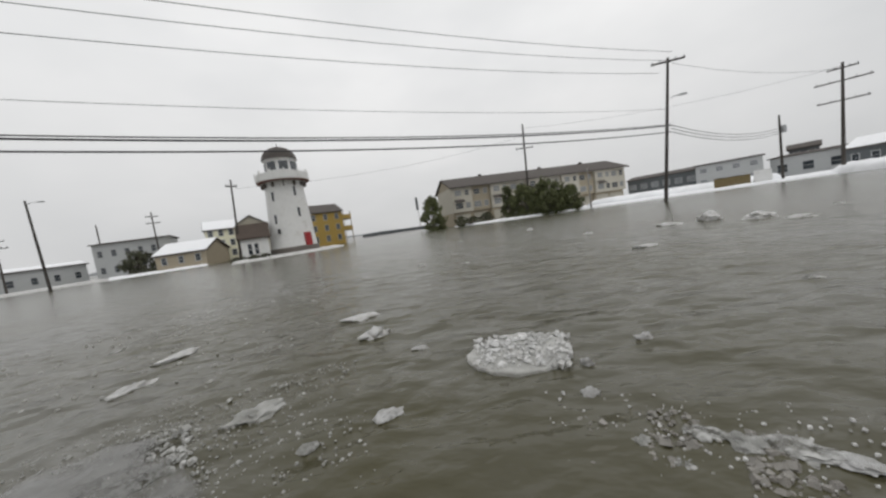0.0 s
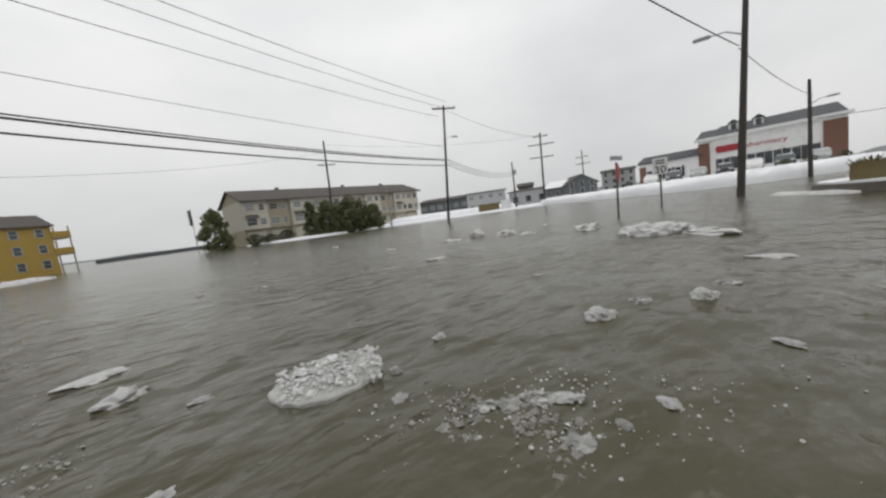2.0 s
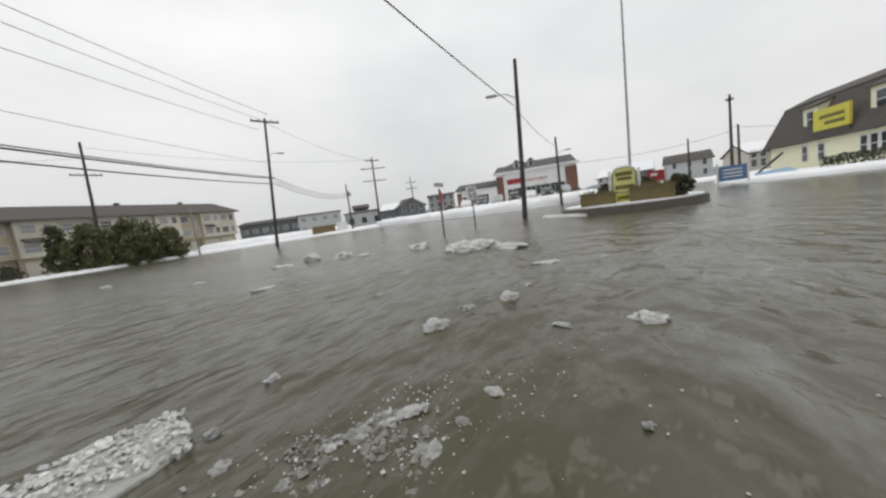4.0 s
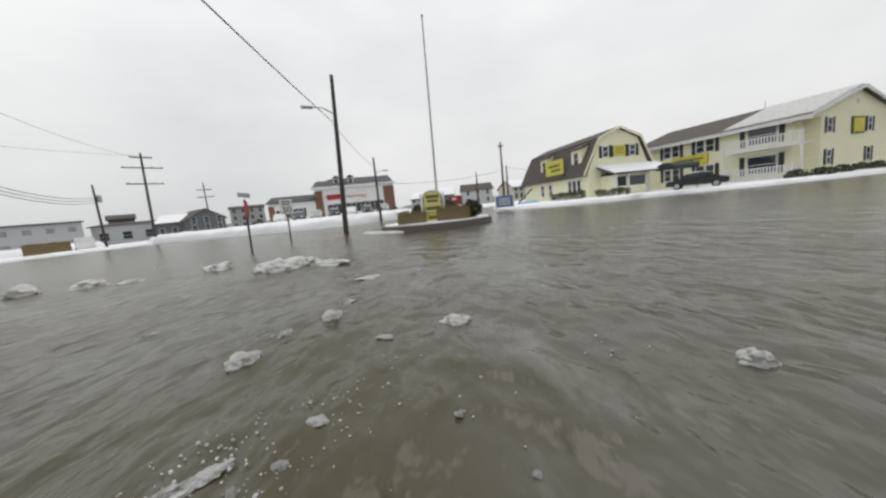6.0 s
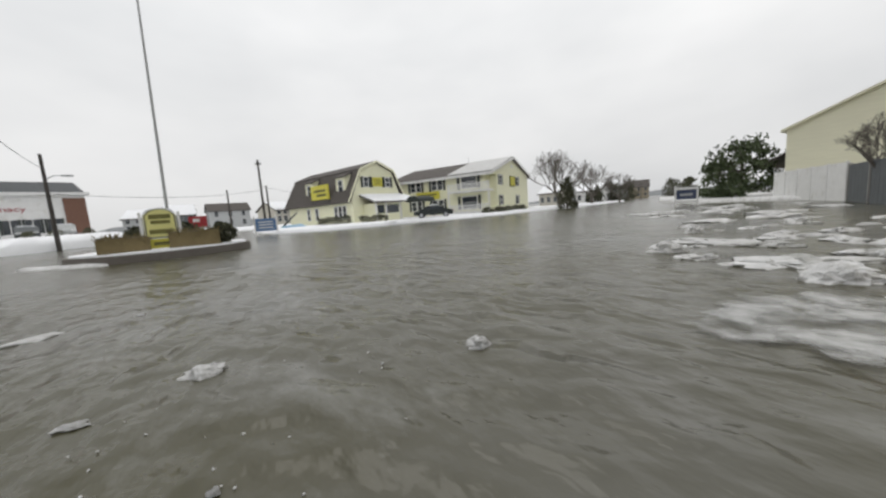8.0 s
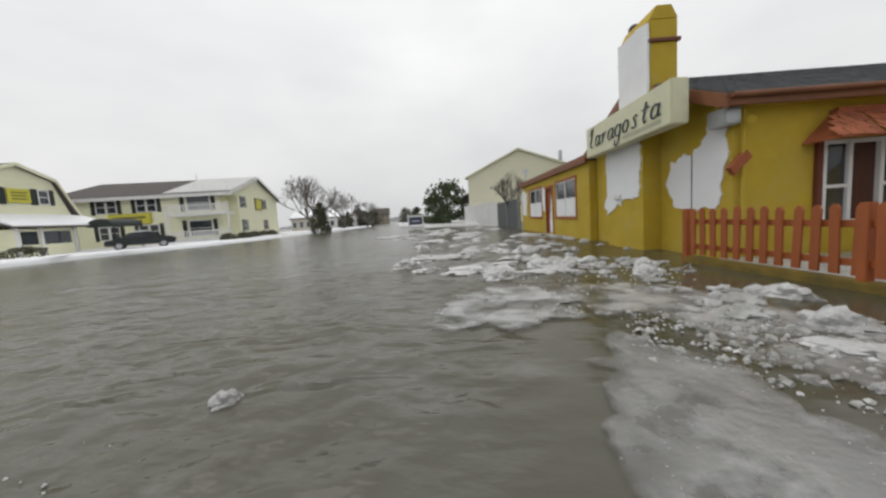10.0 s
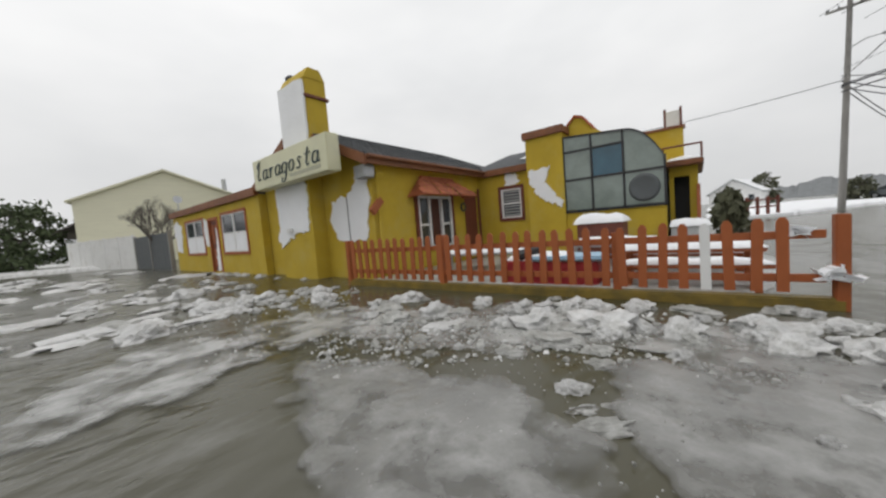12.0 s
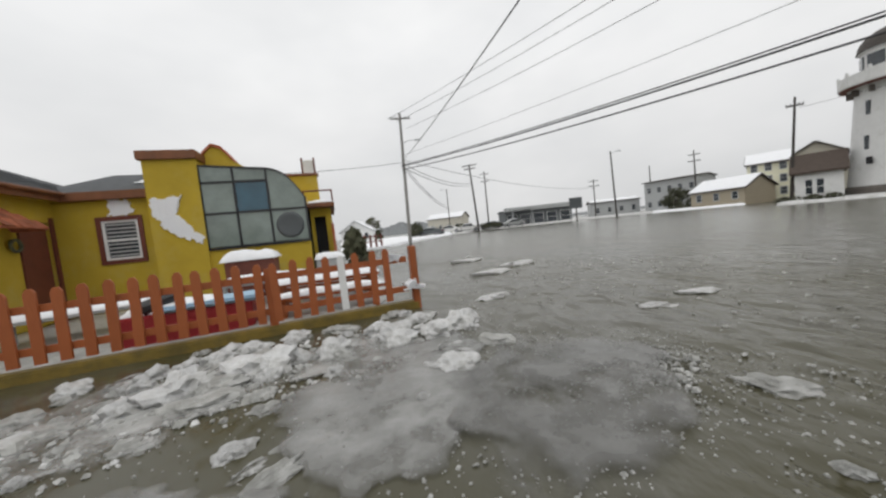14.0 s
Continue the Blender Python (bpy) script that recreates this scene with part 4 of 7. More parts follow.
# ---- houses ----
def small_window(parent, x, z, w, h, y, shutters=None, frame_mat=WHITE, pane=PANE, axis="y", side=-1):
    win = thing("window", "", "")
    win.parent = parent

    def slab(u0, u1, v0, v1, w0, w1):
        w0, w1 = min(w0, w1), max(w0, w1)
        return box(u0, u1, w0, w1, v0, v1) if axis == "y" else box(w0, w1, u0, u1, v0, v1)

    f = 0.09
    part("frame", merge(merge(slab(x - w / 2, x - w / 2 + f, z, z + h, y + side * 0.05, y - side * 0.02), slab(x + w / 2 - f, x + w / 2, z, z + h, y + side * 0.05, y - side * 0.02)),
                        merge(merge(slab(x - w / 2 + f, x + w / 2 - f, z, z + f, y + side * 0.05, y - side * 0.02), slab(x - w / 2 + f, x + w / 2 - f, z + h - f, z + h, y + side * 0.05, y - side * 0.02)),
                              slab(x - w / 2 + f, x + w / 2 - f, z + h / 2 - 0.03, z + h / 2 + 0.03, y + side * 0.05, y - side * 0.02))), frame_mat, win)
    part("pane", slab(x - w / 2 + f, x + w / 2 - f, z + f, z + h - f, y + side * 0.02, y - side * 0.02), pane, win)
    if shutters:
        for s in (-1, 1):
            xs = x + s * (w / 2 + 0.2)
            part("shutter", slab(xs - 0.17, xs + 0.17, z - 0.02, z + h + 0.02, y + side * 0.045, y), shutters, win)
    return win


def house(name, label, category, m, w, d, eave, ridge, wall, roof, windows=(), along="x", over=0.35, base=-0.5, shutters=None, snow=False, side_windows=(), pane=PANE, frame_mat=WHITE):
    """A house in its own frame: front at y = -d/2, ridge along x or y. windows: (x, z, w, h) on the front."""
    Hs = thing(name, label, category, m)
    if along == "x":
        out = [(-d / 2, base), (d / 2, base), (d / 2, eave), (0, ridge - 0.12), (-d / 2, eave)]
        part("wall", prism(out, "x", -w / 2, w / 2), wall, Hs)
        for s in (-1, 1):
            k = (ridge - eave) / (d / 2)
            pts = [(0, ridge - 0.1), (s * (d / 2 + over), eave - over * k - 0.1), (s * (d / 2 + over), eave - over * k + 0.1), (0, ridge + 0.1)]
            part("roof", prism(pts, "x", -w / 2 - over, w / 2 + over), roof, Hs)
            if snow:
                pts = [(s * 0.1, ridge + 0.1), (s * (d / 2 + over * 0.8), eave - over * k * 0.8 + 0.104), (s * (d / 2 + over * 0.8), eave - over * k * 0.8 + 0.2), (s * 0.1, ridge + 0.2)]
                part("roof_snow", prism(pts, "x", -w / 2 - over * 0.8, w / 2 + over * 0.8), SNOW, Hs)
    else:
        out = [(-w / 2, base), (w / 2, base), (w / 2, eave), (0, ridge - 0.12), (-w / 2, eave)]
        part("wall", prism(out, "y", -d / 2, d / 2), wall, Hs)
        for s in (-1, 1):
            k = (ridge - eave) / (w / 2)
            pts = [(0, ridge - 0.1), (s * (w / 2 + over), eave - over * k - 0.1), (s * (w / 2 + over), eave - over * k + 0.1), (0, ridge + 0.1)]
            part("roof", prism(pts, "y", -d / 2 - over, d / 2 + over), roof, Hs)
            if snow:
                pts = [(s * 0.1, ridge + 0.1), (s * (w / 2 + over * 0.8), eave - over * k * 0.8 + 0.104), (s * (w / 2 + over * 0.8), eave - over * k * 0.8 + 0.2), (s * 0.1, ridge + 0.2)]
                part("roof_snow", prism(pts, "y", -d / 2 - over * 0.8, d / 2 + over * 0.8), SNOW, Hs)
    for x, z, ww, hh in windows:
        small_window(Hs, x, z, ww, hh, -d / 2, shutters, frame_mat, pane)
    for sd, y, z, ww, hh in side_windows:
        small_window(Hs, y, z, ww, hh, sd * w / 2, shutters, pane=pane, axis="x", side=sd)
    return Hs


# lighthouse restaurant
def build_lighthouse():
    L = thing("lighthouse", "white lighthouse tower with a railed gallery and dark domed lantern", "lighthouse", facing(24.3, 50))
    part("tower", lathe([(3.05, -0.4), (3.0, 0.4), (2.35, 9.6), (2.35, 9.9)], 48), WHITE, L, smooth=True)
    part("plinth", lathe([(3.2, -0.4), (3.2, 0.9), (2.97, 1.0)], 48), CONCRETE, L)
    part("gallery_floor", lathe([(2.4, 9.6), (3.25, 9.85), (3.35, 9.9), (3.35, 10.15), (2.4, 10.15)], 48), WHITE, L)
    part("gallery_soffit", lathe([(2.38, 9.66), (3.28, 9.78), (3.28, 9.84), (2.38, 9.84)], 48), BRICKRED, L)
    part("railing_wall", lathe([(3.22, 10.15), (3.28, 10.15), (3.28, 10.85), (3.22, 10.85)], 48), WHITE, L)
    for i in range(12):
        a = 2 * math.pi * i / 12
        part("corbel", box(-0.07, 0.07, -2.85, -2.3, 9.05, 9.66, bevel=0.02), BARK, L).rotation_euler = (0, 0, a)
        part("rail_post", box(-0.09, 0.09, -3.36, -3.18, 10.15, 11.2, bevel=0.01), WHITE, L).rotation_euler = (0, 0, a + 0.1)
    part("lantern", lathe([(1.95, 10.15), (1.95, 12.6), (2.15, 12.7), (2.15, 12.85)], 16), WHITE, L)
    for i in range(8):
        a = 2 * math.pi * i / 8 + 0.2
        part("lantern_window", box(-0.55, 0.55, -1.98, -1.86, 11.3, 12.4, bevel=0.01), PANE, L).rotation_euler = (0, 0, a)
    part("dome", lathe([(2.25, 12.8)] + [(2.2 * math.cos(t * math.pi / 2 / 8), 12.85 + 1.75 * math.sin(t * math.pi / 2 / 8)) for t in range(8)] + [(0.05, 14.65)], 32), DARKROOF, L, "dark shingled dome", smooth=True)
    part("finial", rod((0, 0, 14.55), (0, 0, 15.1), 0.09, 0.03), DARKROOF, L)
    for a, z in ((28, 7.7), (28, 4.9), (-38, 7.2), (-38, 4.2)):
        r = 2.98 - 0.068 * z + 0.02
        bm = box(-0.15, 0.15, -r - 0.04, -r + 0.2, z, z + 1.2, bevel=0.02)
        part("slit_window", bm, PANE, L).rotation_euler = (0, 0, radians(a))
    door = part("door", box(-0.5, 0.5, -3.1, -2.7, 0.5, 2.7, bevel=0.06), RED, L, "red arched entrance door")
    door.rotation_euler = (0, 0, radians(38))
    lan = part("lantern_lamp", box(-0.15, 0.15, -3.2, -2.9, 2.9, 3.5, bevel=0.04), BLACK, L)
    lan.rotation_euler = (0, 0, radians(-30))
    house("lighthouse_annex", "low white annex with a brown shingle roof beside the tower", "building", facing(29.7, 48.6), 3.0, 4.6, 3.0, 4.6, WHITE, mat("brown_roof", (0.075, 0.056, 0.045), 0.9, 0.2, 3, 0.5, 30), [(-0.6, 0.7, 0.6, 1.5), (0.1, 0.7, 0.6, 1.5)], along="x")
    bank("lighthouse_terrace", [(33, 44), (19, 46), (17, 50), (22, 60), (33, 58)], 0.3, SLUSH, "snow-dusted terrace edge round the lighthouse", 2)
    for i, (h, r) in enumerate(((32.5, 47), (31.4, 46.5), (30.2, 46), (28.6, 46))):
        bush(h, r, 0.9, 0.7, HEDGE, "dark clipped shrub beside the lighthouse annex", i, 260)


def bush(heading, r, rad, height, material, label, seed, n=400, z=0.0, name="shrub"):
    rng = random.Random(seed + 100)
    B = thing(name, label, "shrub", facing(heading, r, z))
    bm = bmesh.new()
    for _ in range(n):
        u, v = rng.uniform(0, 2 * math.pi), rng.random() ** 0.5
        t = rng.random()
        k = math.sqrt(max(0, 1 - (t * 2 - 1) ** 2)) * (0.75 + 0.4 * noise.noise(Vector((math.cos(u) * 1.5, math.sin(u) * 1.5, t * 3 + seed))))
        c = Vector((rad * k * v * math.cos(u), rad * k * v * math.sin(u), height * t))
        s = rng.uniform(0.05, 0.11) * max(rad, height) ** 0.6 * 1.5
        m = Euler((rng.uniform(0, 6), rng.uniform(0, 6), rng.uniform(0, 6))).to_matrix()
        vs = [bm.verts.new(c + m @ Vector(p)) for p in ((-s, 0, 0), (0, -s * 0.6, s * 0.2), (s, 0, 0), (0, s * 0.6, s * 0.2))]
        bm.faces.new(vs)
    part("leaves", bm, material, B)
    part("stem", rod((0, 0, -0.2), (0, 0, height * 0.6), 0.05 * rad + 0.02, 0.02, 6), BARK, B)
    return B


build_lighthouse()


# ---- trees ----
def bare_tree(heading, r, height, seed, z=0.0, width=0.0, label="bare leafless winter tree with a broad twiggy crown"):
    """A short trunk that forks low into limbs, boughs and fine twigs, kept within a domed crown."""
    rng = random.Random(seed)
    width = width or height
    T = thing("bare_tree", label, "tree", facing(heading, r, z))
    verts, faces = [], []

    def tube(p, q, r0, r1, k):
        d = (q - p).normalized()
        e = d.orthogonal().normalized()
        f = d.cross(e)
        n = len(verts)
        for c, rad in ((p, r0), (q, r1)):
            for i in range(k):
                t = 2 * math.pi * i / k
                verts.append(c + rad * (e * math.cos(t) + f * math.sin(t)))
        for i in range(k):
            faces.append((n + i, n + (i + 1) % k, n + k + (i + 1) % k, n + k + i))

    def inside(p):
        return (p.x / (width / 2)) ** 2 + (p.y / (width / 2)) ** 2 + ((p.z - height * 0.40) / (height * 0.62)) ** 2

    def grow(p, d, length, rad, depth):
        q = p + d * length
        if inside(q) > 1.0 + rng.uniform(-0.12, 0.1) and depth > 1:
            q = p + d * length * 0.4
        mid = p.lerp(q, 0.5) + Vector((rng.uniform(-1, 1), rng.uniform(-1, 1), rng.uniform(-1, 1))) * length * 0.06
        k = 6 if depth < 2 else 3
        tube(p, mid, rad, rad * 0.85, k)
        tube(mid, q, rad * 0.85, rad * 0.68, k)
        if depth >= 7:
            return
        for _ in range(3 if depth < 4 else 2):
            e = (d + Vector((rng.uniform(-1, 1), rng.uniform(-1, 1), rng.uniform(-0.45, 0.75))) * 0.72).normalized()
            grow(p.lerp(q, rng.uniform(0.6, 1.0)), e, length * rng.uniform(0.62, 0.88), max(rad * 0.62, height * 0.0017), depth + 1)

    for i in range(6):
        t = 2 * math.pi * i / 6 + rng.uniform(-0.4, 0.4)
        lean_out = rng.uniform(0.45, 1.1) * width / height
        grow(Vector((0, 0, height * 0.16)), Vector((math.cos(t) * lean_out, math.sin(t) * lean_out, 1)).normalized(), height * 0.31, height * 0.014, 1)
    part("trunk", rod((0, 0, -0.3), (0, 0, height * 0.2), height * 0.034, height * 0.024, 10), BARK, T)
    me = bpy.data.meshes.new("branchwork")
    me.from_pydata(verts, [], faces)
    me.materials.append(BARK)
    new("branchwork", me).parent = T
    return T


def hedge(h0, r0, h1, r1, depth, height, label, seed, z=0.0):
    """A clipped hedge between two places: a boxy mass of small leaves with a soft uneven top."""
    rng = random.Random(seed)
    m, length = span(h0, r0, h1, r1, z)
    B = thing("hedge", label, "hedge", m)
    bm = bmesh.new()
    for _ in range(int(900 * length * height * 0.35)):
        x, y, t = rng.uniform(-length / 2, length / 2), rng.uniform(-depth / 2, depth / 2), rng.random() ** 0.6
        top = height * (0.88 + 0.22 * noise.noise(Vector((x * 1.2, seed, 0))))
        c = Vector((x, y * (1 - 0.25 * t * t), top * t))
        s = rng.uniform(0.05, 0.11)
        turn = Euler((rng.uniform(0, 6), rng.uniform(0, 6), rng.uniform(0, 6))).to_matrix()
        bm.faces.new([bm.verts.new(c + turn @ Vector(p)) for p in ((-s, 0, 0), (0, -s * 0.6, s * 0.2), (s, 0, 0), (0, s * 0.6, s * 0.2))])
    part("leaves", bm, HEDGE, B)
    stems = None
    for i in range(max(3, int(length / 0.5))):
        x = -length / 2 + length * (i + 0.5) / max(3, int(length / 0.5))
        stems = rod((x, 0, -0.25), (x + rng.uniform(-0.1, 0.1), 0, height * 0.7), 0.03, 0.012, 5, stems)
    part("stems", stems, BARK, B)
    return B


def evergreen(heading, r, width, height, seed, z=0.0, material=CONIFER, n=1500, cone=0.3, label="dark green evergreen tree with an uneven crown", name="evergreen_tree", card=0.22):
    """Clumps on limbs round a trunk; cone 0 is a round crown, 1 a cone."""
    rng = random.Random(seed)
    T = thing(name, label, "tree", facing(heading, r, z))
    part("trunk", rod((0, 0, -0.3), (0, 0, height * 0.75), width * 0.035 + 0.03, 0.03, 8), BARK, T)
    limbs, crown = bmesh.new(), bmesh.new()
    clumps = []
    for i in range(80):
        t = rng.uniform(0.02, 1.0)
        round_ = math.sqrt(max(0.02, 1 - (1.8 * t - 0.85) ** 2)) * (1 - cone) + cone * (1.05 - t)
        a = rng.uniform(0, 2 * math.pi)
        rr = width / 2 * round_ * rng.uniform(0.45, 1.0)
        c = Vector((rr * math.cos(a), rr * math.sin(a), height * t * rng.uniform(0.9, 1.0)))
        limbs = rod((0, 0, max(0.2, c.z * 0.75)), c, 0.03 * width * 0.3, 0.01, 4, limbs)
        clumps.append((c, width * rng.uniform(0.09, 0.17)))
    for _ in range(n):
        c, s = rng.choice(clumps)
        v = Vector((rng.gauss(0, 1), rng.gauss(0, 1), rng.gauss(0, 0.8))).normalized() * s * rng.random() ** 0.4
        p = c + v
        if p.z < 0.05:
            p.z = 0.05 + rng.random() * 0.3
        k = card * rng.uniform(0.6, 1.3)
        m = Euler((rng.uniform(0, 6), rng.uniform(0, 6), rng.uniform(0, 6))).to_matrix()
        crown.faces.new([crown.verts.new(p + m @ Vector(q)) for q in ((-k, 0, 0), (0, -k * 0.45, k * 0.15), (k, 0, 0), (0, k * 0.45, k * 0.15))])
    part("branchwork", limbs, BARK, T)
    part("crown", crown, material, T)
    return T


# ---- north: townhouses, far shore ----
def build_townhouses():
    m, length = span(-2.4, 67, -29.6, 88)
    T = thing("townhouse_row", "long three-storey beige townhouse row with a dark shingle roof", "apartment building", m @ Matrix.Translation((0, 6, 0)))
    eave, ridge, n = 7.9, 10.2, 10
    w = length / n
    front = -6.0
    for i in range(n):
        x0, x1 = -length / 2 + i * w, -length / 2 + (i + 1) * w
        wall = (BEIGE, TAN, BEIGE)[i % 3] if i % 2 else BEIGE
        step = 0.0 if i % 2 else -0.6
        part("unit_wall", box(x0, x1, front + step, 6, 2.8, eave), wall, T)
        part("ground_storey", box(x0, x1, front + 0.9 + step, 6, -0.5, 2.8), TAN, T)
        for k, (xx, z, ww, hh) in enumerate(((x0 + w * 0.3, 3.4, 1.7, 1.3), (x0 + w * 0.75, 3.4, 1.1, 1.3), (x0 + w * 0.3, 6.0, 1.5, 1.2), (x0 + w * 0.75, 6.0, 1.0, 1.2))):
            small_window(T, xx, z, ww, hh, front + step, frame_mat=BEIGE, pane=PANE_PALE if (i + k) % 3 else PANE)
        part("garage_door", box(x0 + 0.5, x1 - 0.6, front + 0.8 + step, front + 0.9 + step, 0.0, 2.3, bevel=0.02), BEIGE, T)
        if i % 2 == 0:
            part("awning", prism([(front + step - 0.9, 4.9), (front + step, 5.35), (front + step, 5.2), (front + step - 0.9, 4.75)], "x", x0 + w * 0.08, x0 + w * 0.55), DARKROOF, T)
    for s in (-1, 1):
        pts = [(0, ridge), (s * 7.2, eave - 0.3), (s * 7.2, eave - 0.05), (0, ridge + 0.25)]
        part("roof", prism(pts, "x", -length / 2 - 0.4, length / 2 + 0.4), DARKROOF, T)
    part("gable_end", prism([(-6, eave), (6, eave), (0, ridge)], "x", -length / 2, length / 2), TAN, T)
    for x in (-12, 3, 14):
        part("roof_vent", box(x - 0.3, x + 0.3, -0.3, 0.3, ridge, ridge + 0.6), DARKROOF, T)


build_townhouses()
evergreen(1.3, 62, 4.8, 6.4, 11, n=3600, material=SHRUBGREEN, card=0.24, cone=0.5)
evergreen(-11.9, 60, 3.6, 6.0, 12, n=1700, cone=0.6, card=0.26, material=SHRUBGREEN)
evergreen(-14.8, 58, 5.8, 5.6, 13, n=3600, card=0.26, material=SHRUBGREEN)
evergreen(-18.4, 57, 6.4, 5.6, 14, n=4200, card=0.26, material=SHRUBGREEN)
evergreen(-21.4, 57, 4.6, 4.0, 15, n=2400, card=0.26, material=SHRUBGREEN)
for i, (h, r, w_, hh) in enumerate(((-3.5, 60, 1.5, 1.8), (-5.6, 61, 1.9, 1.5), (-8.0, 60, 1.7, 1.9), (-22.5, 58, 1.5, 2.0))):
    bush(h, r, w_, hh, HEDGE, "dark leafless hedge shrub by the water", i + 30, 420)
bank("snow_bank_townhouses", [(-7, 58), (-13, 55), (-24, 56), (-46, 58), (-52, 62), (-52, 90), (-30, 100), (-2, 64)], 0.35, SNOW, "snow-covered bank along the flooded road", 3)
bank("snow_mound", [(-24, 62), (-34, 62), (-46, 68), (-46, 84), (-30, 86)], 1.1, SNOW, "ploughed mound of clean snow", 4)
part("far_bridge", box(-16, 16, -1, 1, 0.0, 1.3), DARKSIDE, thing("causeway", "low dark causeway across the bay", "bridge", facing(7.5, 150)))
T_ = thing("flag_pole", "thin pole with a limp flag by the water", "flag pole", facing(3.6, 64))
part("pole", rod((0, 0, -0.2), (0, 0, 7.0), 0.06, 0.04), POLEPALE, T_)
part("flag", box(-0.35, 0.1, -0.05, 0.05, 4.4, 6.8, bevel=0.04), DARKSIDE, T_)


def storey_house(name, label, h0, r0, h1, r1, depth, floors, eave, ridge, wall, roof, cols, snow=False, along="x", win=(0.9, 1.3), z0=1.0, pane=PANE, category="house", shutters=None, frame_mat=GREYSIDE):
    m, length = span(h0, r0, h1, r1)
    wins = [(-length / 2 + length * (c + 0.5) / cols, z0 + f * (eave - 0.4) / floors, win[0], win[1]) for f in range(floors) for c in range(cols)]
    return house(name, label, category, m @ Matrix.Translation((0, depth / 2, 0)), length, depth, eave, ridge, wall, roof, wins, along=along, snow=snow, pane=pane, shutters=shutters, frame_mat=frame_mat)


yellow = storey_house("yellow_house", "ochre three-storey house with balconies and a dark roof", 21.8, 74, 16.4, 76, 9, 3, 7.3, 9.2, GOLD, DARKROOF, 3, z0=0.9)
for z in (2.7, 5.2):
    part("balcony", box(3.6, 5.6, -4.6, -1.0, z, z + 0.2), TAN, yellow)
    part("balcony_rail", box(3.6, 5.6, -4.65, -4.55, z + 0.2, z + 1.1), GOLD, yellow)
for x in (3.8, 5.4):
    part("balcony_post", box(x, x + 0.15, -4.6, -4.45, 0, 7.0), TAN, yellow)
storey_house("cream_house", "pale three-storey house with a snow-dusted roof", 35.6, 78, 31.8, 78, 8, 3, 6.5, 8.3, CREAM, DARKROOF, 3, snow=True)
storey_house("cream_house", "pale three-storey house with a snow-dusted roof beside the lighthouse", 32.2, 82, 27.5, 82, 8, 3, 6.8, 8.9, BEIGE, DARKROOF, 3, snow=True, along="y")
storey_house("barn", "low tan boat barn with a snow-covered roof", 41.4, 74, 35.9, 70, 8, 1, 2.8, 4.6, TAN, DARKROOF, 3, snow=True)
storey_house("flat_block", "two-storey grey block with a flat roof", 46.8, 88, 40.6, 84, 9, 2, 6.6, 7.0, GREYSIDE, DARKROOF, 5)
evergreen(43.0, 80, 5.5, 4.2, 21, n=900, material=HEDGE, card=0.34, label="dark tangled evergreen shrubbery")
storey_house("low_shed", "long low grey shed on the shore", 54.0, 90, 47.5, 92, 8, 1, 3.6, 4.2, GREYSIDE, DARKROOF, 4, snow=True)
gar = storey_house("service_garage", "low flat-roofed filling station with dark bays and a white fascia", 67.6, 74, 57.0, 78, 9, 1, 3.5, 3.7, DARKSIDE, DARKSIDE, 5, win=(2.2, 2.3), z0=0.3, frame_mat=WHITE, category="garage")
part("fascia", box(-7.6, 7.6, -5.3, -4.9, 3.3, 4.2, bevel=0.03), GREYSIDE, gar, "pale fascia band under a snowy roof")
part("canopy", box(-7.2, -2.0, -9.5, -4.9, 3.4, 3.9, bevel=0.03), GREYSIDE, gar)
for x in (-6.6, -2.6):
    part("canopy_post", box(x - 0.12, x + 0.12, -9.2, -8.96, -0.3, 3.4), METAL, gar)
storey_house("store", "grey shop building with a shallow roof", 81.0, 95, 75.2, 92, 9, 1, 4.2, 5.6, BEIGE, DARKROOF, 4, snow=True)
storey_house("white_cottage", "small white cottage with a gabled roof", 95.8, 82, 90.8, 80, 8, 1, 2.9, 5.2, WHITE, GREYSIDE, 3, along="y", snow=True)
evergreen(90.4, 86, 4.6, 6.0, 22, n=900, material=HEDGE, card=0.34, label="dark rounded tree behind the cottage")
evergreen(83.2, 60, 3.4, 2.6, 23, n=700, material=HEDGE, card=0.26, label="leaning brown shrub on the shore")
for seed, outline in enumerate((
        [(88, 30), (82, 43), (77, 57), (77, 108), (96, 100), (96, 34)], [(77, 57), (72, 62), (67, 68), (67, 104), (77, 108)],
        [(67, 68), (61, 71), (56, 74), (56, 106), (67, 104)], [(56, 74), (51, 72), (46, 70), (46, 100), (56, 106)], [(46, 70), (41, 67), (36, 64), (36, 80), (46, 100)])):
    bank("snow_shore", outline, 0.3, SLUSH if 0 < seed < 4 else SNOW, "snow-covered shoreline beyond the flooded road", 6 + 20 * seed)
sg = thing("sign_board", "dark roadside sign board on a post", "sign", facing(56.3, 66))
part("post", rod((0, 0, -0.2), (0, 0, 2.8), 0.12), POLE, sg)
part("board", box(-1.1, 1.1, -0.12, 0.12, 2.4, 4.4, bevel=0.03), DARKSIDE, sg)
tr = thing("dock_railing", "rust-red post and rail fence on a snowy kerb", "railing", span(95.2, 27, 88.6, 31)[0])
for i in range(6):
    part("post", box(-1.9 + i * 0.76, -1.76 + i * 0.76, -0.07, 0.07, 0.1, 1.35, bevel=0.01), BRICKRED, tr)
for z in (0.65, 1.1):
    part("rail", box(-1.9, 2.0, -0.05, 0.05, z, z + 0.1, bevel=0.01), BRICKRED, tr)
part("kerb", box(-2.4, 2.6, -0.8, 0.4, -0.2, 0.22, bevel=0.05), SNOW, tr)

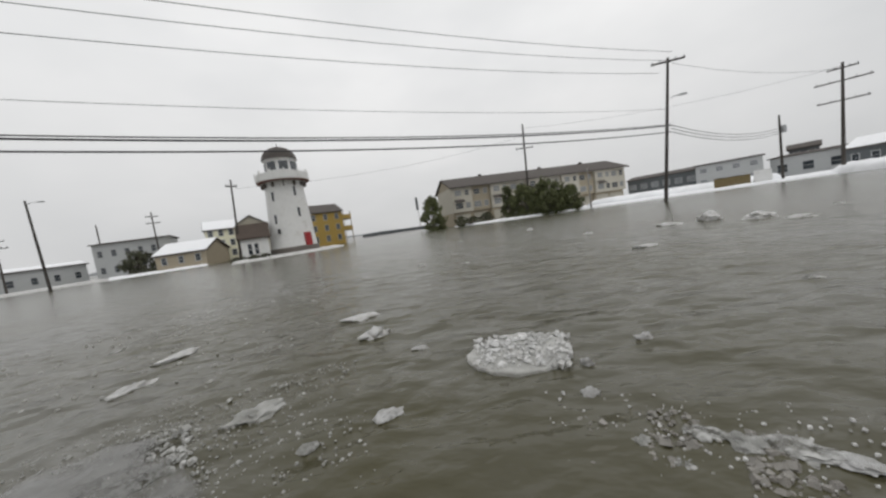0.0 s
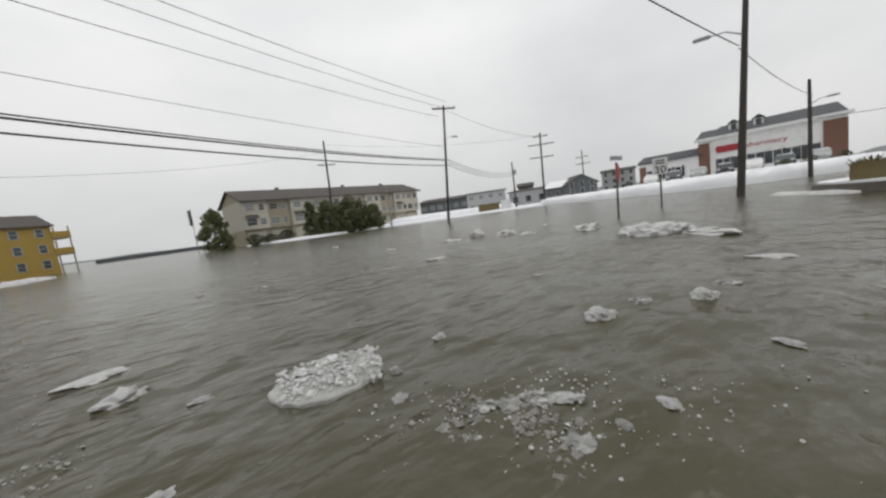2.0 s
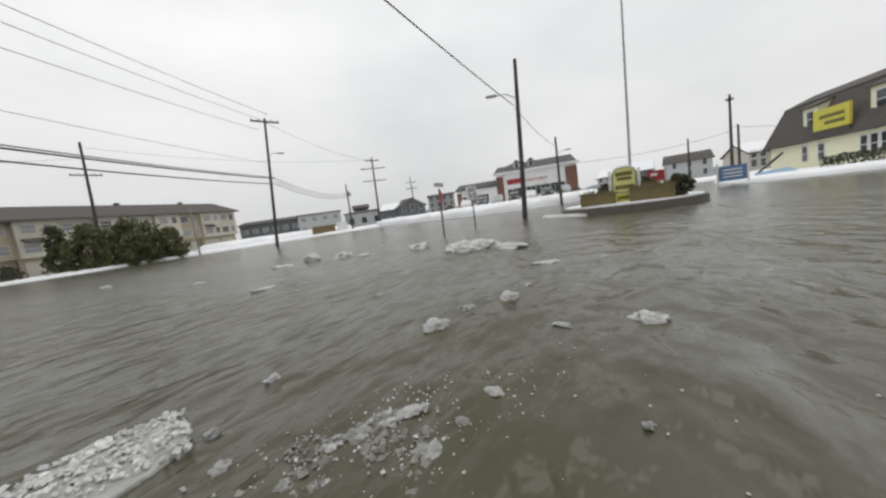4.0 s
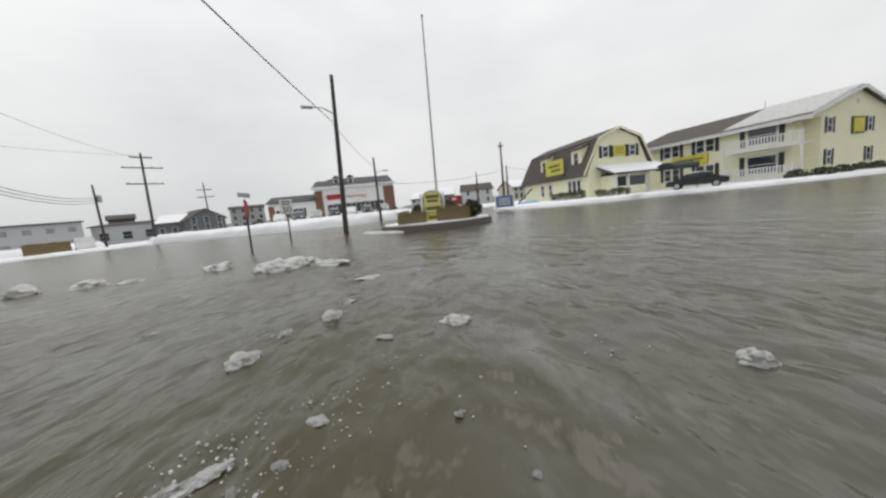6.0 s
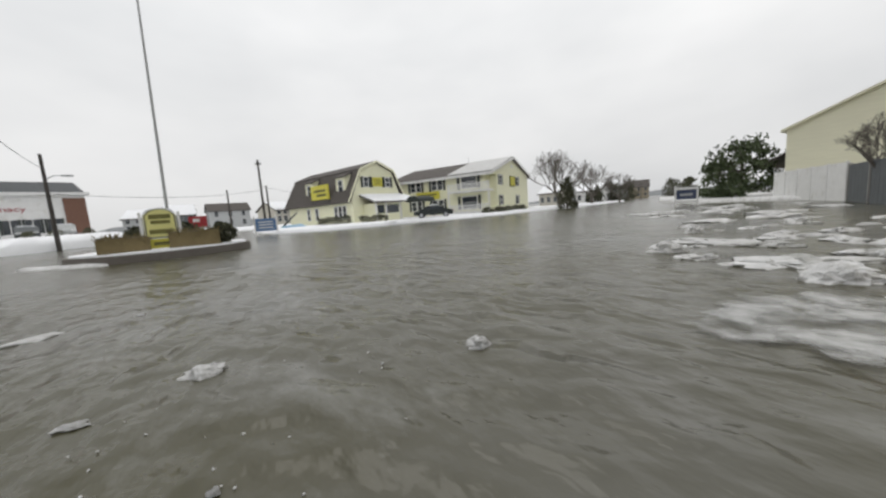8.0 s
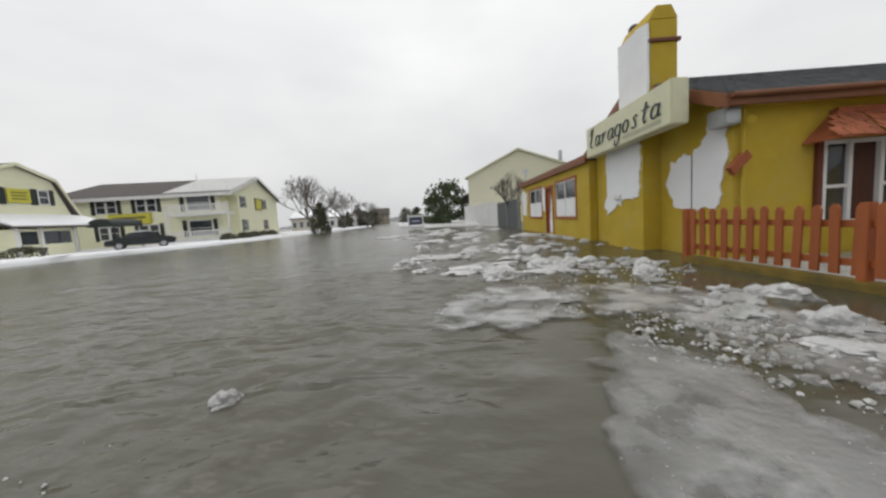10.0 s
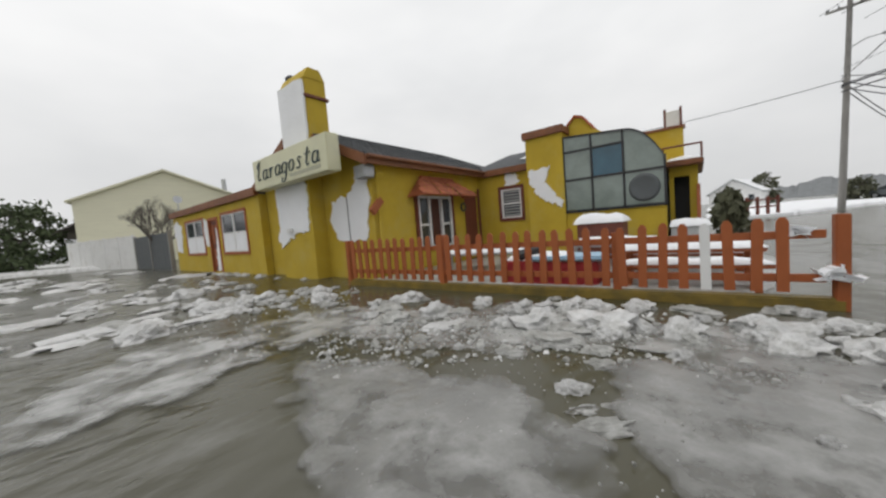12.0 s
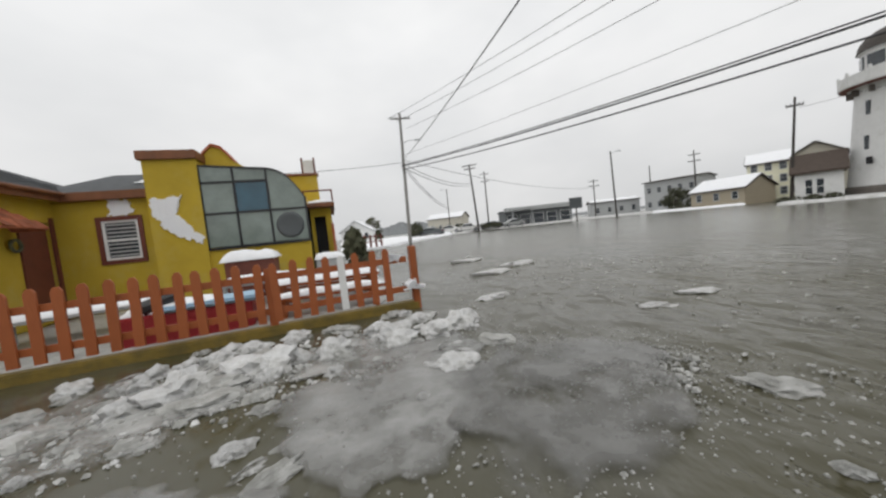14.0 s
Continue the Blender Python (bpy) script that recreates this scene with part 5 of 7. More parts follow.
for h0, r0, h1, r1, tall in ((83.0, 62, 79.0, 64, 1.5), (76.5, 66, 73.4, 66, 1.8), (71.8, 60, 68.6, 62, 1.3)):
    hedge(h0, r0, h1, r1, 1.6, tall, "dark bare roadside hedge behind the flooded road", int(h0), 0.2)

# hills and far woods behind the shores; their grey has the haze painted in
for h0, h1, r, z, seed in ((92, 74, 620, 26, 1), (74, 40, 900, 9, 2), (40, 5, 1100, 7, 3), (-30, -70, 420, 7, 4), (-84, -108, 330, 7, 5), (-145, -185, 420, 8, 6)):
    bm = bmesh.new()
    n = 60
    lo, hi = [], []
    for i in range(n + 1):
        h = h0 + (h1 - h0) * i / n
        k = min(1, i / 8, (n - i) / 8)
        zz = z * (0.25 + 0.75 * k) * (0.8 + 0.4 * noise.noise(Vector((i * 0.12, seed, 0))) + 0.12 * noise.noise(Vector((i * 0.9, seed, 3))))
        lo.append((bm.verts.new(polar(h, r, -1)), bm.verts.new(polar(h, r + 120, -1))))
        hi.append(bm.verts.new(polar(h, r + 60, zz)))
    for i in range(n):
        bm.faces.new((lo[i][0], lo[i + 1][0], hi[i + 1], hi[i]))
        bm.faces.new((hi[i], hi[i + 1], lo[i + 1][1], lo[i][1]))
    tagged(part("backdrop", bm, FOREST), "wooded rise on the far shore with haze painted into its grey", "distant woods", kind="structure")

# ---- east: grey row, dark house, pharmacy ----
storey_house("storage_row", "low grey industrial building with pale panels", -29.9, 96, -38.2, 92, 9, 1, 4.6, 5.4, DARKSIDE, DARKROOF, 6, win=(1.4, 1.2), z0=2.2, pane=PANE_PALE)
storey_house("storage_row", "pale two-storey block with a flat roof", -38.0, 88, -44.6, 88, 9, 2, 5.0, 5.3, GREYSIDE, DARKROOF, 4, win=(1.2, 1.0), pane=PANE_PALE)
storey_house("grey_block", "pale boxy building with a flat roof and roof hut", -45.2, 90, -51.5, 86, 9, 1, 3.9, 4.3, GREYSIDE, DARKROOF, 3, win=(1.6, 1.6))
storey_house("roof_hut", "small dark hut on posts above the roofs", -46.8, 96, -49.2, 96, 4, 1, 5.4, 6.2, DARKSIDE, DARKROOF, 2, z0=4.0, win=(1.0, 0.7))
storey_house("dark_house", "dark shingled house with snow on its roof", -51.0, 80, -55.0, 78, 8, 1, 3.2, 4.6, DARKSIDE, DARKROOF, 3, snow=True)
storey_house("dark_house", "dark gabled house facing the flooded road", -54.4, 76, -58.8, 78, 8, 2, 3.4, 5.2, DARKSIDE, DARKROOF, 3, along="y")
storey_house("far_block", "hazy grey block behind the trees", -59.5, 120, -64.0, 120, 9, 3, 6.8, 7.6, GREYSIDE, DARKROOF, 4)
tb = thing("dumpster", "tan metal waste container on the snow", "container", facing(-41.6, 62))
part("body", box(-1.9, 1.9, -0.9, 0.9, 0.2, 1.5, bevel=0.05), CARDBOARD, tb)
part("lid", box(-1.95, 1.95, -0.95, 0.95, 1.5, 1.6, bevel=0.03), CARDBOARD, tb)
wt = thing("white_van_box", "small white covered trailer in the snow", "trailer", facing(-44.5, 62))
part("body", box(-0.9, 0.9, -0.8, 0.8, 0.4, 1.9, bevel=0.1), WHITE, wt)
part("wheel", rod((-0.95, 0, 0.35), (-0.75, 0, 0.35), 0.3), RUBBER, wt)


def build_pharmacy():
    z = 1.05
    m, length = span(-71.5, 66, -84.2, 66)
    P = thing("pharmacy_building", "white and brick pharmacy with a dark hipped roof and two dormers", "shop", m @ Matrix.Translation((0, 8, z)))
    L = length / 2
    e, rg = 5.6, 7.7
    part("front_wall", plate((-L, L, -1.2, e), [(-L + 2.2 + i * 1.75, -L + 3.4 + i * 1.75, 0.7, 2.4) for i in range(6)], "y", -8, -7.7), WHITE, P)
    part("side_wall", box(L - 0.3, L, -7.7, 8, -1.2, e), WHITE, P)
    part("side_wall", box(-L, -L + 0.3, -7.7, 8, -1.2, e), BRICK, P)
    for x0, x1 in ((-L - 0.05, -L + 1.3), (L - 2.0, L + 0.05)):
        part("brick_pier", box(x0, x1, -8.12, -7.98, -1.2, e - 0.6), BRICK, P, "red brick pier")
    for i in range(6):
        x = -L + 2.8 + i * 1.75
        part("shop_pane", box(x - 0.6, x + 0.6, -7.9, -7.85, 0.7, 2.4), PANE, P)
        part("glazing_bar", box(x - 0.04, x + 0.04, -7.96, -7.88, 0.7, 2.4), WHITE, P)
        for s in (-1, 1):
            part("shutter", box(x + s * 0.72 - 0.11, x + s * 0.72 + 0.11, -8.06, -8.0, 0.65, 2.45), SHUTTER, P)
    part("cornice", box(-L - 0.5, L + 0.5, -8.6, -7.9, e - 0.25, e + 0.15, bevel=0.05), WHITE, P)
    for s in (-1, 1):
        pts = [(0, rg), (s * 8.5, e), (s * 8.5, e + 0.2), (0, rg + 0.2)]
        part("roof", prism(pts, "x", -L + (2.0 if s else 0), L), SHINGLE, P)
    part("roof_hip", prism([(-8.5, e + 0.02), (8.5, e + 0.02), (0, rg - 0.05)], "x", -L - 0.4, -L + 2.2), SHINGLE, P)
    part("gable_end", prism([(-8.3, e), (8.3, e), (0, rg + 0.1)], "x", L, L + 0.2), WHITE, P)
    for x in (-3.3, -0.6):
        part("dormer", box(x - 0.55, x + 0.55, -5.6, -3.4, 6.0, 7.5), WHITE, P)
        part("dormer_roof", prism([(x - 0.7, 7.45), (x + 0.7, 7.45), (x, 8.0)], "y", -5.8, -3.2), SHINGLE, P)
        part("dormer_pane", box(x - 0.3, x + 0.3, -5.64, -5.58, 6.4, 7.3), PANE, P)
    part("sign_mark", box(-L + 2.0, -L + 4.6, -8.12, -8.02, 3.3, 4.25, bevel=0.1), RED, P, "plain red sign shape")
    t = lettering(P, "pharmacy", RED, (-L + 7.3, -8.04, 3.42), 0.95, 4.3)
    m2, len2 = span(-64.6, 67, -71.5, 66)
    wing = house("pharmacy_wing", "low white shop wing with a dark shingle roof", "shop", m2 @ Matrix.Translation((0, 6, z)), len2, 12, 3.6, 4.9, WHITE, SHINGLE, [(-2.6 + i * 1.3, 0.7, 0.9, 1.6) for i in range(4)], shutters=SHUTTER)
    part("brick_pier", box(-len2 / 2 - 0.05, -len2 / 2 + 0.9, -6.12, -5.98, -1.2, 3.0), BRICK, wing)
    bank("snow_bank_pharmacy", [(-50, 62), (-56, 52), (-64, 42), (-72, 37), (-78, 38), (-85, 44), (-87, 60), (-87, 90), (-60, 90), (-52, 80)], 1.05, SNOW, "bright snow bank in front of the pharmacy", 8)


build_pharmacy()


def parked_car(m, paint, label, snow=True, name="parked_car"):
    C = thing(name, label, "car", m)
    body = [(-2.25, 0.35), (-2.3, 0.62), (-2.2, 0.80), (-1.35, 0.92), (-0.75, 1.36), (0.55, 1.42), (1.35, 0.98), (2.15, 0.86), (2.28, 0.6), (2.2, 0.32)]
    b = part("body", prism(body, "y", -0.85, 0.85, bevel=0.05), paint, C)
    part("windows", prism([(-1.22, 0.93), (-0.70, 1.30), (0.50, 1.35), (1.15, 1.0)], "y", -0.865, 0.865), PANE, C)
    for x in (-1.42, 1.38):
        for y in (-0.8, 0.8):
            w = part("wheel", rod((x, y - 0.1, 0.33), (x, y + 0.1, 0.33), 0.33, n=20), RUBBER, C)
            part("rim", rod((x, y - 0.115, 0.33), (x, y + 0.115, 0.33), 0.2, n=14), METAL, w)
    for y in (-0.6, 0.6):
        part("headlight", box(-2.3, -2.2, y - 0.2, y + 0.2, 0.62, 0.78, bevel=0.03), WHITE, C)
        part("tail_light", box(2.2, 2.29, y - 0.2, y + 0.2, 0.66, 0.82, bevel=0.03), RED, C)
    if snow:
        part("snow_cap", box(-0.55, 0.45, -0.7, 0.7, 1.39, 1.52, bevel=0.05), SNOW, C, "snow on the roof")
    return C


paints = [WHITE, DARKSIDE, GREYSIDE, BLACK, WHITE, DARKSIDE, GREYSIDE]
for i in range(7):
    parked_car(facing(-66.0 - i * 2.7, 58.5 + 0.2 * abs(i - 3), 1.05, turn=85 + i), paints[i], "snow-covered car parked before the pharmacy")
for i, (h, r) in enumerate(((80.6, 60), (77.4, 61), (74.2, 61), (70.2, 64), (66.4, 66))):
    parked_car(facing(h, r, 0.25, turn=12 * i - 20), paints[(i * 3 + 1) % 7], "dark car parked by the snowy road", snow=i % 2 == 0)
for i, h in enumerate((-63, -79.5, -81.5, -84.0)):
    bush(h, 56, 0.8, 1.0, HEDGE, "small dark shrub standing in snow", i + 50, 160, 0.9)


# ---- road signs ----
def sign_post(heading, r, top, label, lean=0):
    S = thing("road_sign", label, "road sign", facing(heading, r, 0, 8) @ Matrix.Rotation(radians(lean), 4, "Y"))
    part("post", box(-0.035, 0.035, -0.03, 0.03, -0.5, top, bevel=0.005), POLE, S)
    return S


st = sign_post(-61.4, 15.4, 2.2, "red stop sign with a street-name plate on a thin post", 1.5)
oct_ = [(0.38 * math.cos(math.pi / 8 + i * math.pi / 4), 1.78 + 0.38 * math.sin(math.pi / 8 + i * math.pi / 4)) for i in range(8)]
pl = part("plate", prism(oct_, "y", -0.05, -0.035), RED, st, "red octagonal plate")
pl.rotation_euler = (0, 0, radians(70))
nm = part("name_plate", box(-0.4, 0.4, -0.02, 0.0, 2.28, 2.46, bevel=0.004), METAL, st)
nm.rotation_euler = (0, 0, radians(50))
s3 = sign_post(-67.0, 19.4, 2.3, "white speed limit sign on a post in the flood", 0.5)
part("plate", box(-0.31, 0.31, -0.055, -0.035, 1.55, 2.32, bevel=0.006), WHITE, s3)
lettering(s3, "30", BLACK, (0, -0.058, 1.62), 0.48, 0.46)
part("text_bar", box(-0.2, 0.2, -0.06, -0.055, 2.17, 2.23), BLACK, s3)
part("text_bar", box(-0.2, 0.2, -0.06, -0.055, 2.05, 2.11), BLACK, s3)

DRYGRASS = mat("dry_plants", (0.20, 0.16, 0.075), 0.9, 0.3, 4, 0.0, island=0.4)
PALESIGN = mat("pale_yellow_sign", (0.64, 0.61, 0.24), 0.5, 0.08, 2, 0.05, 30)

# ---- traffic island with yellow sign and mast ----
def build_island():
    I = thing("planter_island", "low timber-edged planting island with snow on top", "planter", facing(-91.0, 18.6))
    ring = [(3.1 * math.cos(2 * math.pi * i / 40), 2.4 * math.sin(2 * math.pi * i / 40)) for i in range(40)]
    part("edge", prism(ring, "z", -0.3, 0.30, bevel=0.03), CONCRETE, I, "dark wet timber edge")
    top = [(x * 0.95, y * 0.95) for x, y in ring]
    part("snow", prism(top, "z", 0.30, 0.37, bevel=0.03), SNOW, I)
    S = thing("yellow_sign", "yellow and cream sign board with an arched top, snow-edged", "sign", facing(-90.6, 17.6, 0.35))
    out = [(-0.52, 0.45), (0.52, 0.45), (0.52, 1.32)] + [(0.52 * math.cos(math.pi * i / 10) * (0.86 if 0 < i < 10 else 1), 1.38 + 0.26 * math.sin(math.pi * i / 10)) for i in range(11)] + [(-0.52, 1.32)]
    part("frame", prism(out, "y", -0.08, 0.08, bevel=0.01), SIGNCREAM, S)
    line = [(x * 0.93, 0.47 + (z - 0.45) * 0.96) for x, z in out]
    part("outline", prism(line, "y", -0.09, -0.08), BLACK, S)
    inner = [(x * 0.86, 0.5 + (z - 0.45) * 0.92) for x, z in out]
    part("face", prism(inner, "y", -0.10, -0.09), PALESIGN, S)
    for z0, z1, w in ((1.22, 1.40, 0.34), (1.02, 1.16, 0.30), (0.62, 0.80, 0.38)):
        part("text_bar", box(-w, w, -0.11, -0.10, z0, z1, bevel=0.004), OLIVESIGN, S)
    part("lower_board", box(-0.4, 0.4, -0.06, 0.02, 0.05, 0.42, bevel=0.01), YELLOWSIGN, S)
    part("text_bar", box(-0.3, 0.3, -0.07, -0.06, 0.16, 0.30), OLIVESIGN, S)
    for x in (-0.6, 0.6):
        part("post", box(x - 0.05, x + 0.05, -0.05, 0.05, 0, 1.5, bevel=0.01), WHITE, S)
    part("snow_cap", prism([(0.5 * math.cos(math.pi * i / 10), 1.42 + 0.25 * math.sin(math.pi * i / 10)) for i in range(11)] + [(0.44 * math.cos(math.pi * i / 10), 1.42 + 0.20 * math.sin(math.pi * i / 10)) for i in range(10, -1, -1)], "y", -0.1, 0.1), SNOW, S)
    for h, r, w, hh in ((-94.0, 17.4, 1.7, 0.62), (-86.8, 17.6, 1.5, 0.55)):
        B = thing("planter_box", "brown timber planter box with dead plants", "planter", facing(h, r, 0.36))
        part("box", box(-w / 2, w / 2, -0.4, 0.4, 0, hh, bevel=0.02), CARDBOARD, B)
        part("soil", box(-w / 2 + 0.06, w / 2 - 0.06, -0.34, 0.34, hh - 0.03, hh + 0.02), BARK, B)
        rng = random.Random(int(-h))
        dry = bmesh.new()
        for _ in range(420):
            p = Vector((rng.uniform(-w / 2, w / 2), rng.uniform(-0.42, 0.42), hh * rng.uniform(0.5, 1.0)))
            q = p + Vector((rng.uniform(-0.16, 0.16), rng.uniform(-0.16, 0.05), rng.uniform(0.05, 0.24)))
            side = Vector((rng.uniform(0.01, 0.03), rng.uniform(-0.02, 0.02), 0))
            dry.faces.new([dry.verts.new(c) for c in (p - side, p + side, q + side * 0.3, q - side * 0.3)])
        part("dry_plants", dry, DRYGRASS, B, "dead straw-coloured plants")
    bush(-97.2, 17.8, 0.7, 0.9, HEDGE, "dark evergreen shrub on the planter island", 60, 500, 0.35)
    bush(-88.0, 18.8, 0.6, 0.9, HEDGE, "brown dead shrub on the planter island", 61, 300, 0.35)
    bush(-93.0, 18.9, 0.7, 1.0, HEDGE, "brown dead shrub behind the sign", 62, 300, 0.35)
    M = thing("flag_mast", "tall slender white mast with no flag", "flag pole", facing(-91.4, 19.2, 0.3) @ Matrix.Rotation(radians(1.2), 4, "Y"))
    part("mast", rod((0, 0, 0), (0, 0, 11.0), 0.07, 0.035, 12), GREYSIDE, M)
    part("ball", lathe([(0.02, 11.0), (0.07, 11.05), (0.07, 11.1), (0.02, 11.15)], 10), METAL, M)
    Rd = thing("red_sign", "small red and white sign board", "sign", facing(-94.6, 30))
    part("post", rod((0, 0, -0.2), (0, 0, 1.4), 0.05), POLE, Rd)
    part("board", box(-0.55, 0.55, -0.05, 0.05, 1.1, 1.9, bevel=0.04), RED, Rd)
    part("text_bar", box(-0.3, 0.1, -0.06, -0.05, 1.5, 1.7), WHITE, Rd)
    bank("slush_ridge", [(-78, 19.5), (-84, 18.0), (-86, 16.8), (-84.5, 16.4), (-79, 18.4)], 0.12, SLUSH, "ridge of floating slush beside the island", 9)


build_island()
for i, (h0, r0, h1, r1, e, rg) in enumerate(((-87.0, 105, -90.0, 103, 4.0, 6.0), (-91.2, 100, -94.4, 100, 4.2, 6.6), (-96.0, 95, -101.0, 96, 4.6, 6.4), (-104.5, 80, -107.0, 82, 3.6, 5.4))):
    storey_house("distant_house", "hazy grey house across the flooded lots", h0, r0, h1, r1, 8, 2, e, rg, (GREYSIDE, DARKSIDE, GREYSIDE, BEIGE)[i], DARKROOF, 3, snow=i != 2)
bank("snow_lot", [(-86, 70), (-98, 58), (-106, 60), (-108, 110), (-86, 120)], 0.35, SNOW, "snow-covered vacant lot", 10)
bs = thing("blue_sign", "white-framed blue real estate sign on two posts", "sign", facing(-102.9, 33))
part("board", box(-0.8, 0.8, -0.04, 0.04, 0.35, 1.45, bevel=0.02), BLUE, bs)
for x in (-0.86, 0.86):
    part("post", box(x - 0.06, x + 0.06, -0.06, 0.06, -0.2, 1.7, bevel=0.01), WHITE, bs)
for z in (0.6, 0.85, 1.1):
    part("text_bar", box(-0.55, 0.55, -0.05, -0.04, z, z + 0.1), WHITE, bs)


# ---- motel: gambrel house ----
def build_gambrel():
    m = Matrix.Translation((36.4, -21.4, 0.3)) @ Matrix.Rotation(radians(-80.7), 4, "Z")
    G = thing("gambrel_house", "pale yellow gambrel-roofed motel office with dormers and snowy porch roof", "house", m)
    w, knee_x, knee_z, eave, ridge, depth = 3.9, 2.45, 6.1, 2.7, 7.15, 15.5
    out = [(-w, -0.8), (w, -0.8), (w, eave), (knee_x, knee_z), (0, ridge), (-knee_x, knee_z), (-w, eave)]
    part("wall", prism(out, "y", 0, depth), PALEYELLOW, G)
    for s in (-1, 1):
        part("lower_roof", prism([(s * (w + 0.45), eave - 0.35), (s * knee_x, knee_z + 0.05), (s * knee_x, knee_z + 0.25), (s * (w + 0.65), eave - 0.25)], "y", -0.25, depth + 0.2), DARKROOF, G)
        part("upper_roof", prism([(s * knee_x, knee_z + 0.05), (0, ridge + 0.02), (0, ridge + 0.22), (s * (knee_x + 0.1), knee_z + 0.22)], "y", -0.25, depth + 0.2), DARKROOF, G)
        a = [(s * (w + 0.65), eave - 0.35), (s * (knee_x + 0.12), knee_z), (0, ridge + 0.0), (0, ridge + 0.24), (s * (knee_x + 0.2), knee_z + 0.24), (s * (w + 0.75), eave - 0.2)]
        part("bargeboard", prism(a, "y", -0.32, -0.25), PALEYELLOW, G)
    for x in (-1.7, 1.7):
        small_window(G, x, 4.15, 0.8, 1.25, 0, SHUTTER)
    part("gable_sign", box(-0.75, 0.75, -0.14, -0.04, 4.25, 5.35, bevel=0.03), YELLOWSIGN, G)
    for z in (4.5, 4.75, 5.0):
        part("text_bar", box(-0.5, 0.5, -0.15, -0.14, z, z + 0.1), OLIVESIGN, G)
    for s in (-1, 1):
        part("shutter", box(s * 0.95 - 0.17, s * 0.95 + 0.17, -0.06, 0, 4.13, 5.4), SHUTTER, G)
    # porch with snow on its roof
    part("porch_room", plate((-2.4, 1.6, -0.4, 2.1), [(-2.1, -1.0, 0.9, 1.9), (-0.7, 1.3, 0.9, 1.9)], "y", -2.2, -2.05), PALEYELLOW, G)
    part("porch_side", box(-2.4, -2.25, -2.05, 0, -0.4, 2.1), PALEYELLOW, G)
    part("porch_side", box(1.45, 1.6, -2.05, 0, -0.4, 2.1), PALEYELLOW, G)
    for x0, x1 in ((-2.1, -1.0), (-0.7, 1.3)):
        part("pane", box(x0, x1, -2.14, -2.1, 0.9, 1.9), PANE, G)
    for x in (-2.35, -0.85, 1.5):
        part("porch_post", box(x - 0.09, x + 0.09, -2.32, -2.2, -0.4, 2.2), WHITE, G)
    part("porch_roof", prism([(-2.7, 2.15), (0.05, 3.05), (0.05, 3.2), (-2.7, 2.3)], "x", -2.9, 4.4), DARKROOF, G)
    part("porch_snow", prism([(-2.68, 2.3), (0.0, 3.19), (0.0, 3.38), (-2.5, 2.5)], "x", -2.85, 4.35), SNOW, G)
    # entrance canopy, arched and dark
    can = part("canopy", prism([(-4.6 + 0.0, 2.2)] + [(-4.6 + 1.1 * (1 - math.cos(math.pi * i / 8)), 2.2 + 0.55 * math.sin(math.pi * i / 8)) for i in range(9)] + [(-2.4, 2.05), (-4.6, 2.05)], "x", 2.4, 5.4), SHUTTER, G, "dark arched entrance canopy")
    for x in (2.6, 5.2):
        part("canopy_post", rod((x, -4.5, -0.4), (x, -4.5, 2.1), 0.06), BLACK, G)
    # side with dormers and the sign on the roof
    for y in (1.3, 8.6):
        part("dormer", prism([(-3.75, 3.3), (-2.2, 3.3), (-2.2, 6.1), (-3.75, 5.5)], "y", y, y + 1.9), PALEYELLOW, G)
        part("dormer_roof", prism([(-3.95, 5.42), (-1.9, 6.22), (-1.9, 6.34), (-3.95, 5.57)], "y", y - 0.15, y + 2.05), DARKROOF, G)
        small_window(G, y + 0.95, 3.7, 1.0, 1.5, -3.75, axis="x", side=-1)
    part("roof_sign", box(-4.45, -4.25, 4.0, 8.0, 3.1, 4.9, bevel=0.03), YELLOWSIGN, G, "yellow sign on the roof slope")
    for z, y1 in ((4.05, 6.2), (3.5, 5.6)):
        part("text_bar", box(-4.47, -4.45, 4.5, y1 + 1.0, z, z + 0.3), OLIVESIGN, G)
    part("sign_foot", box(-4.5, -4.2, 3.9, 8.1, 2.6, 3.05, bevel=0.02), DARKROOF, G)
    for y, ww in ((1.3, 0.8), (2.2, 0.8), (3.1, 0.8), (7.5, 0.9), (9.6, 0.9)):
        small_window(G, y + ww / 2, 0.5, ww, 1.6, -w, axis="x", side=-1)
    hedge(-110.4, 36.4, -115.6, 35.6, 0.8, 0.95, "dark clipped hedge under the triple window of the motel office", 70, 0.3)
    hedge(-117.0, 35.2, -121.8, 35.0, 0.8, 0.85, "dark clipped hedge before the glazed porch", 71, 0.3)
    dm = thing("downed_canopy", "dark broken canopy frame lying by the snow bank", "debris", facing(-107.0, 38, 0.2))
    part("frame", rod((-1.4, 0, 0.1), (0.3, 0, 1.7), 0.08), SHUTTER, dm)
    part("cloth", prism([(-2.0, 0.0), (1.4, 0.0), (0.6, 0.5), (-1.0, 0.4)], "y", -0.4, 0.6), TARPBLUE, dm)


build_gambrel()


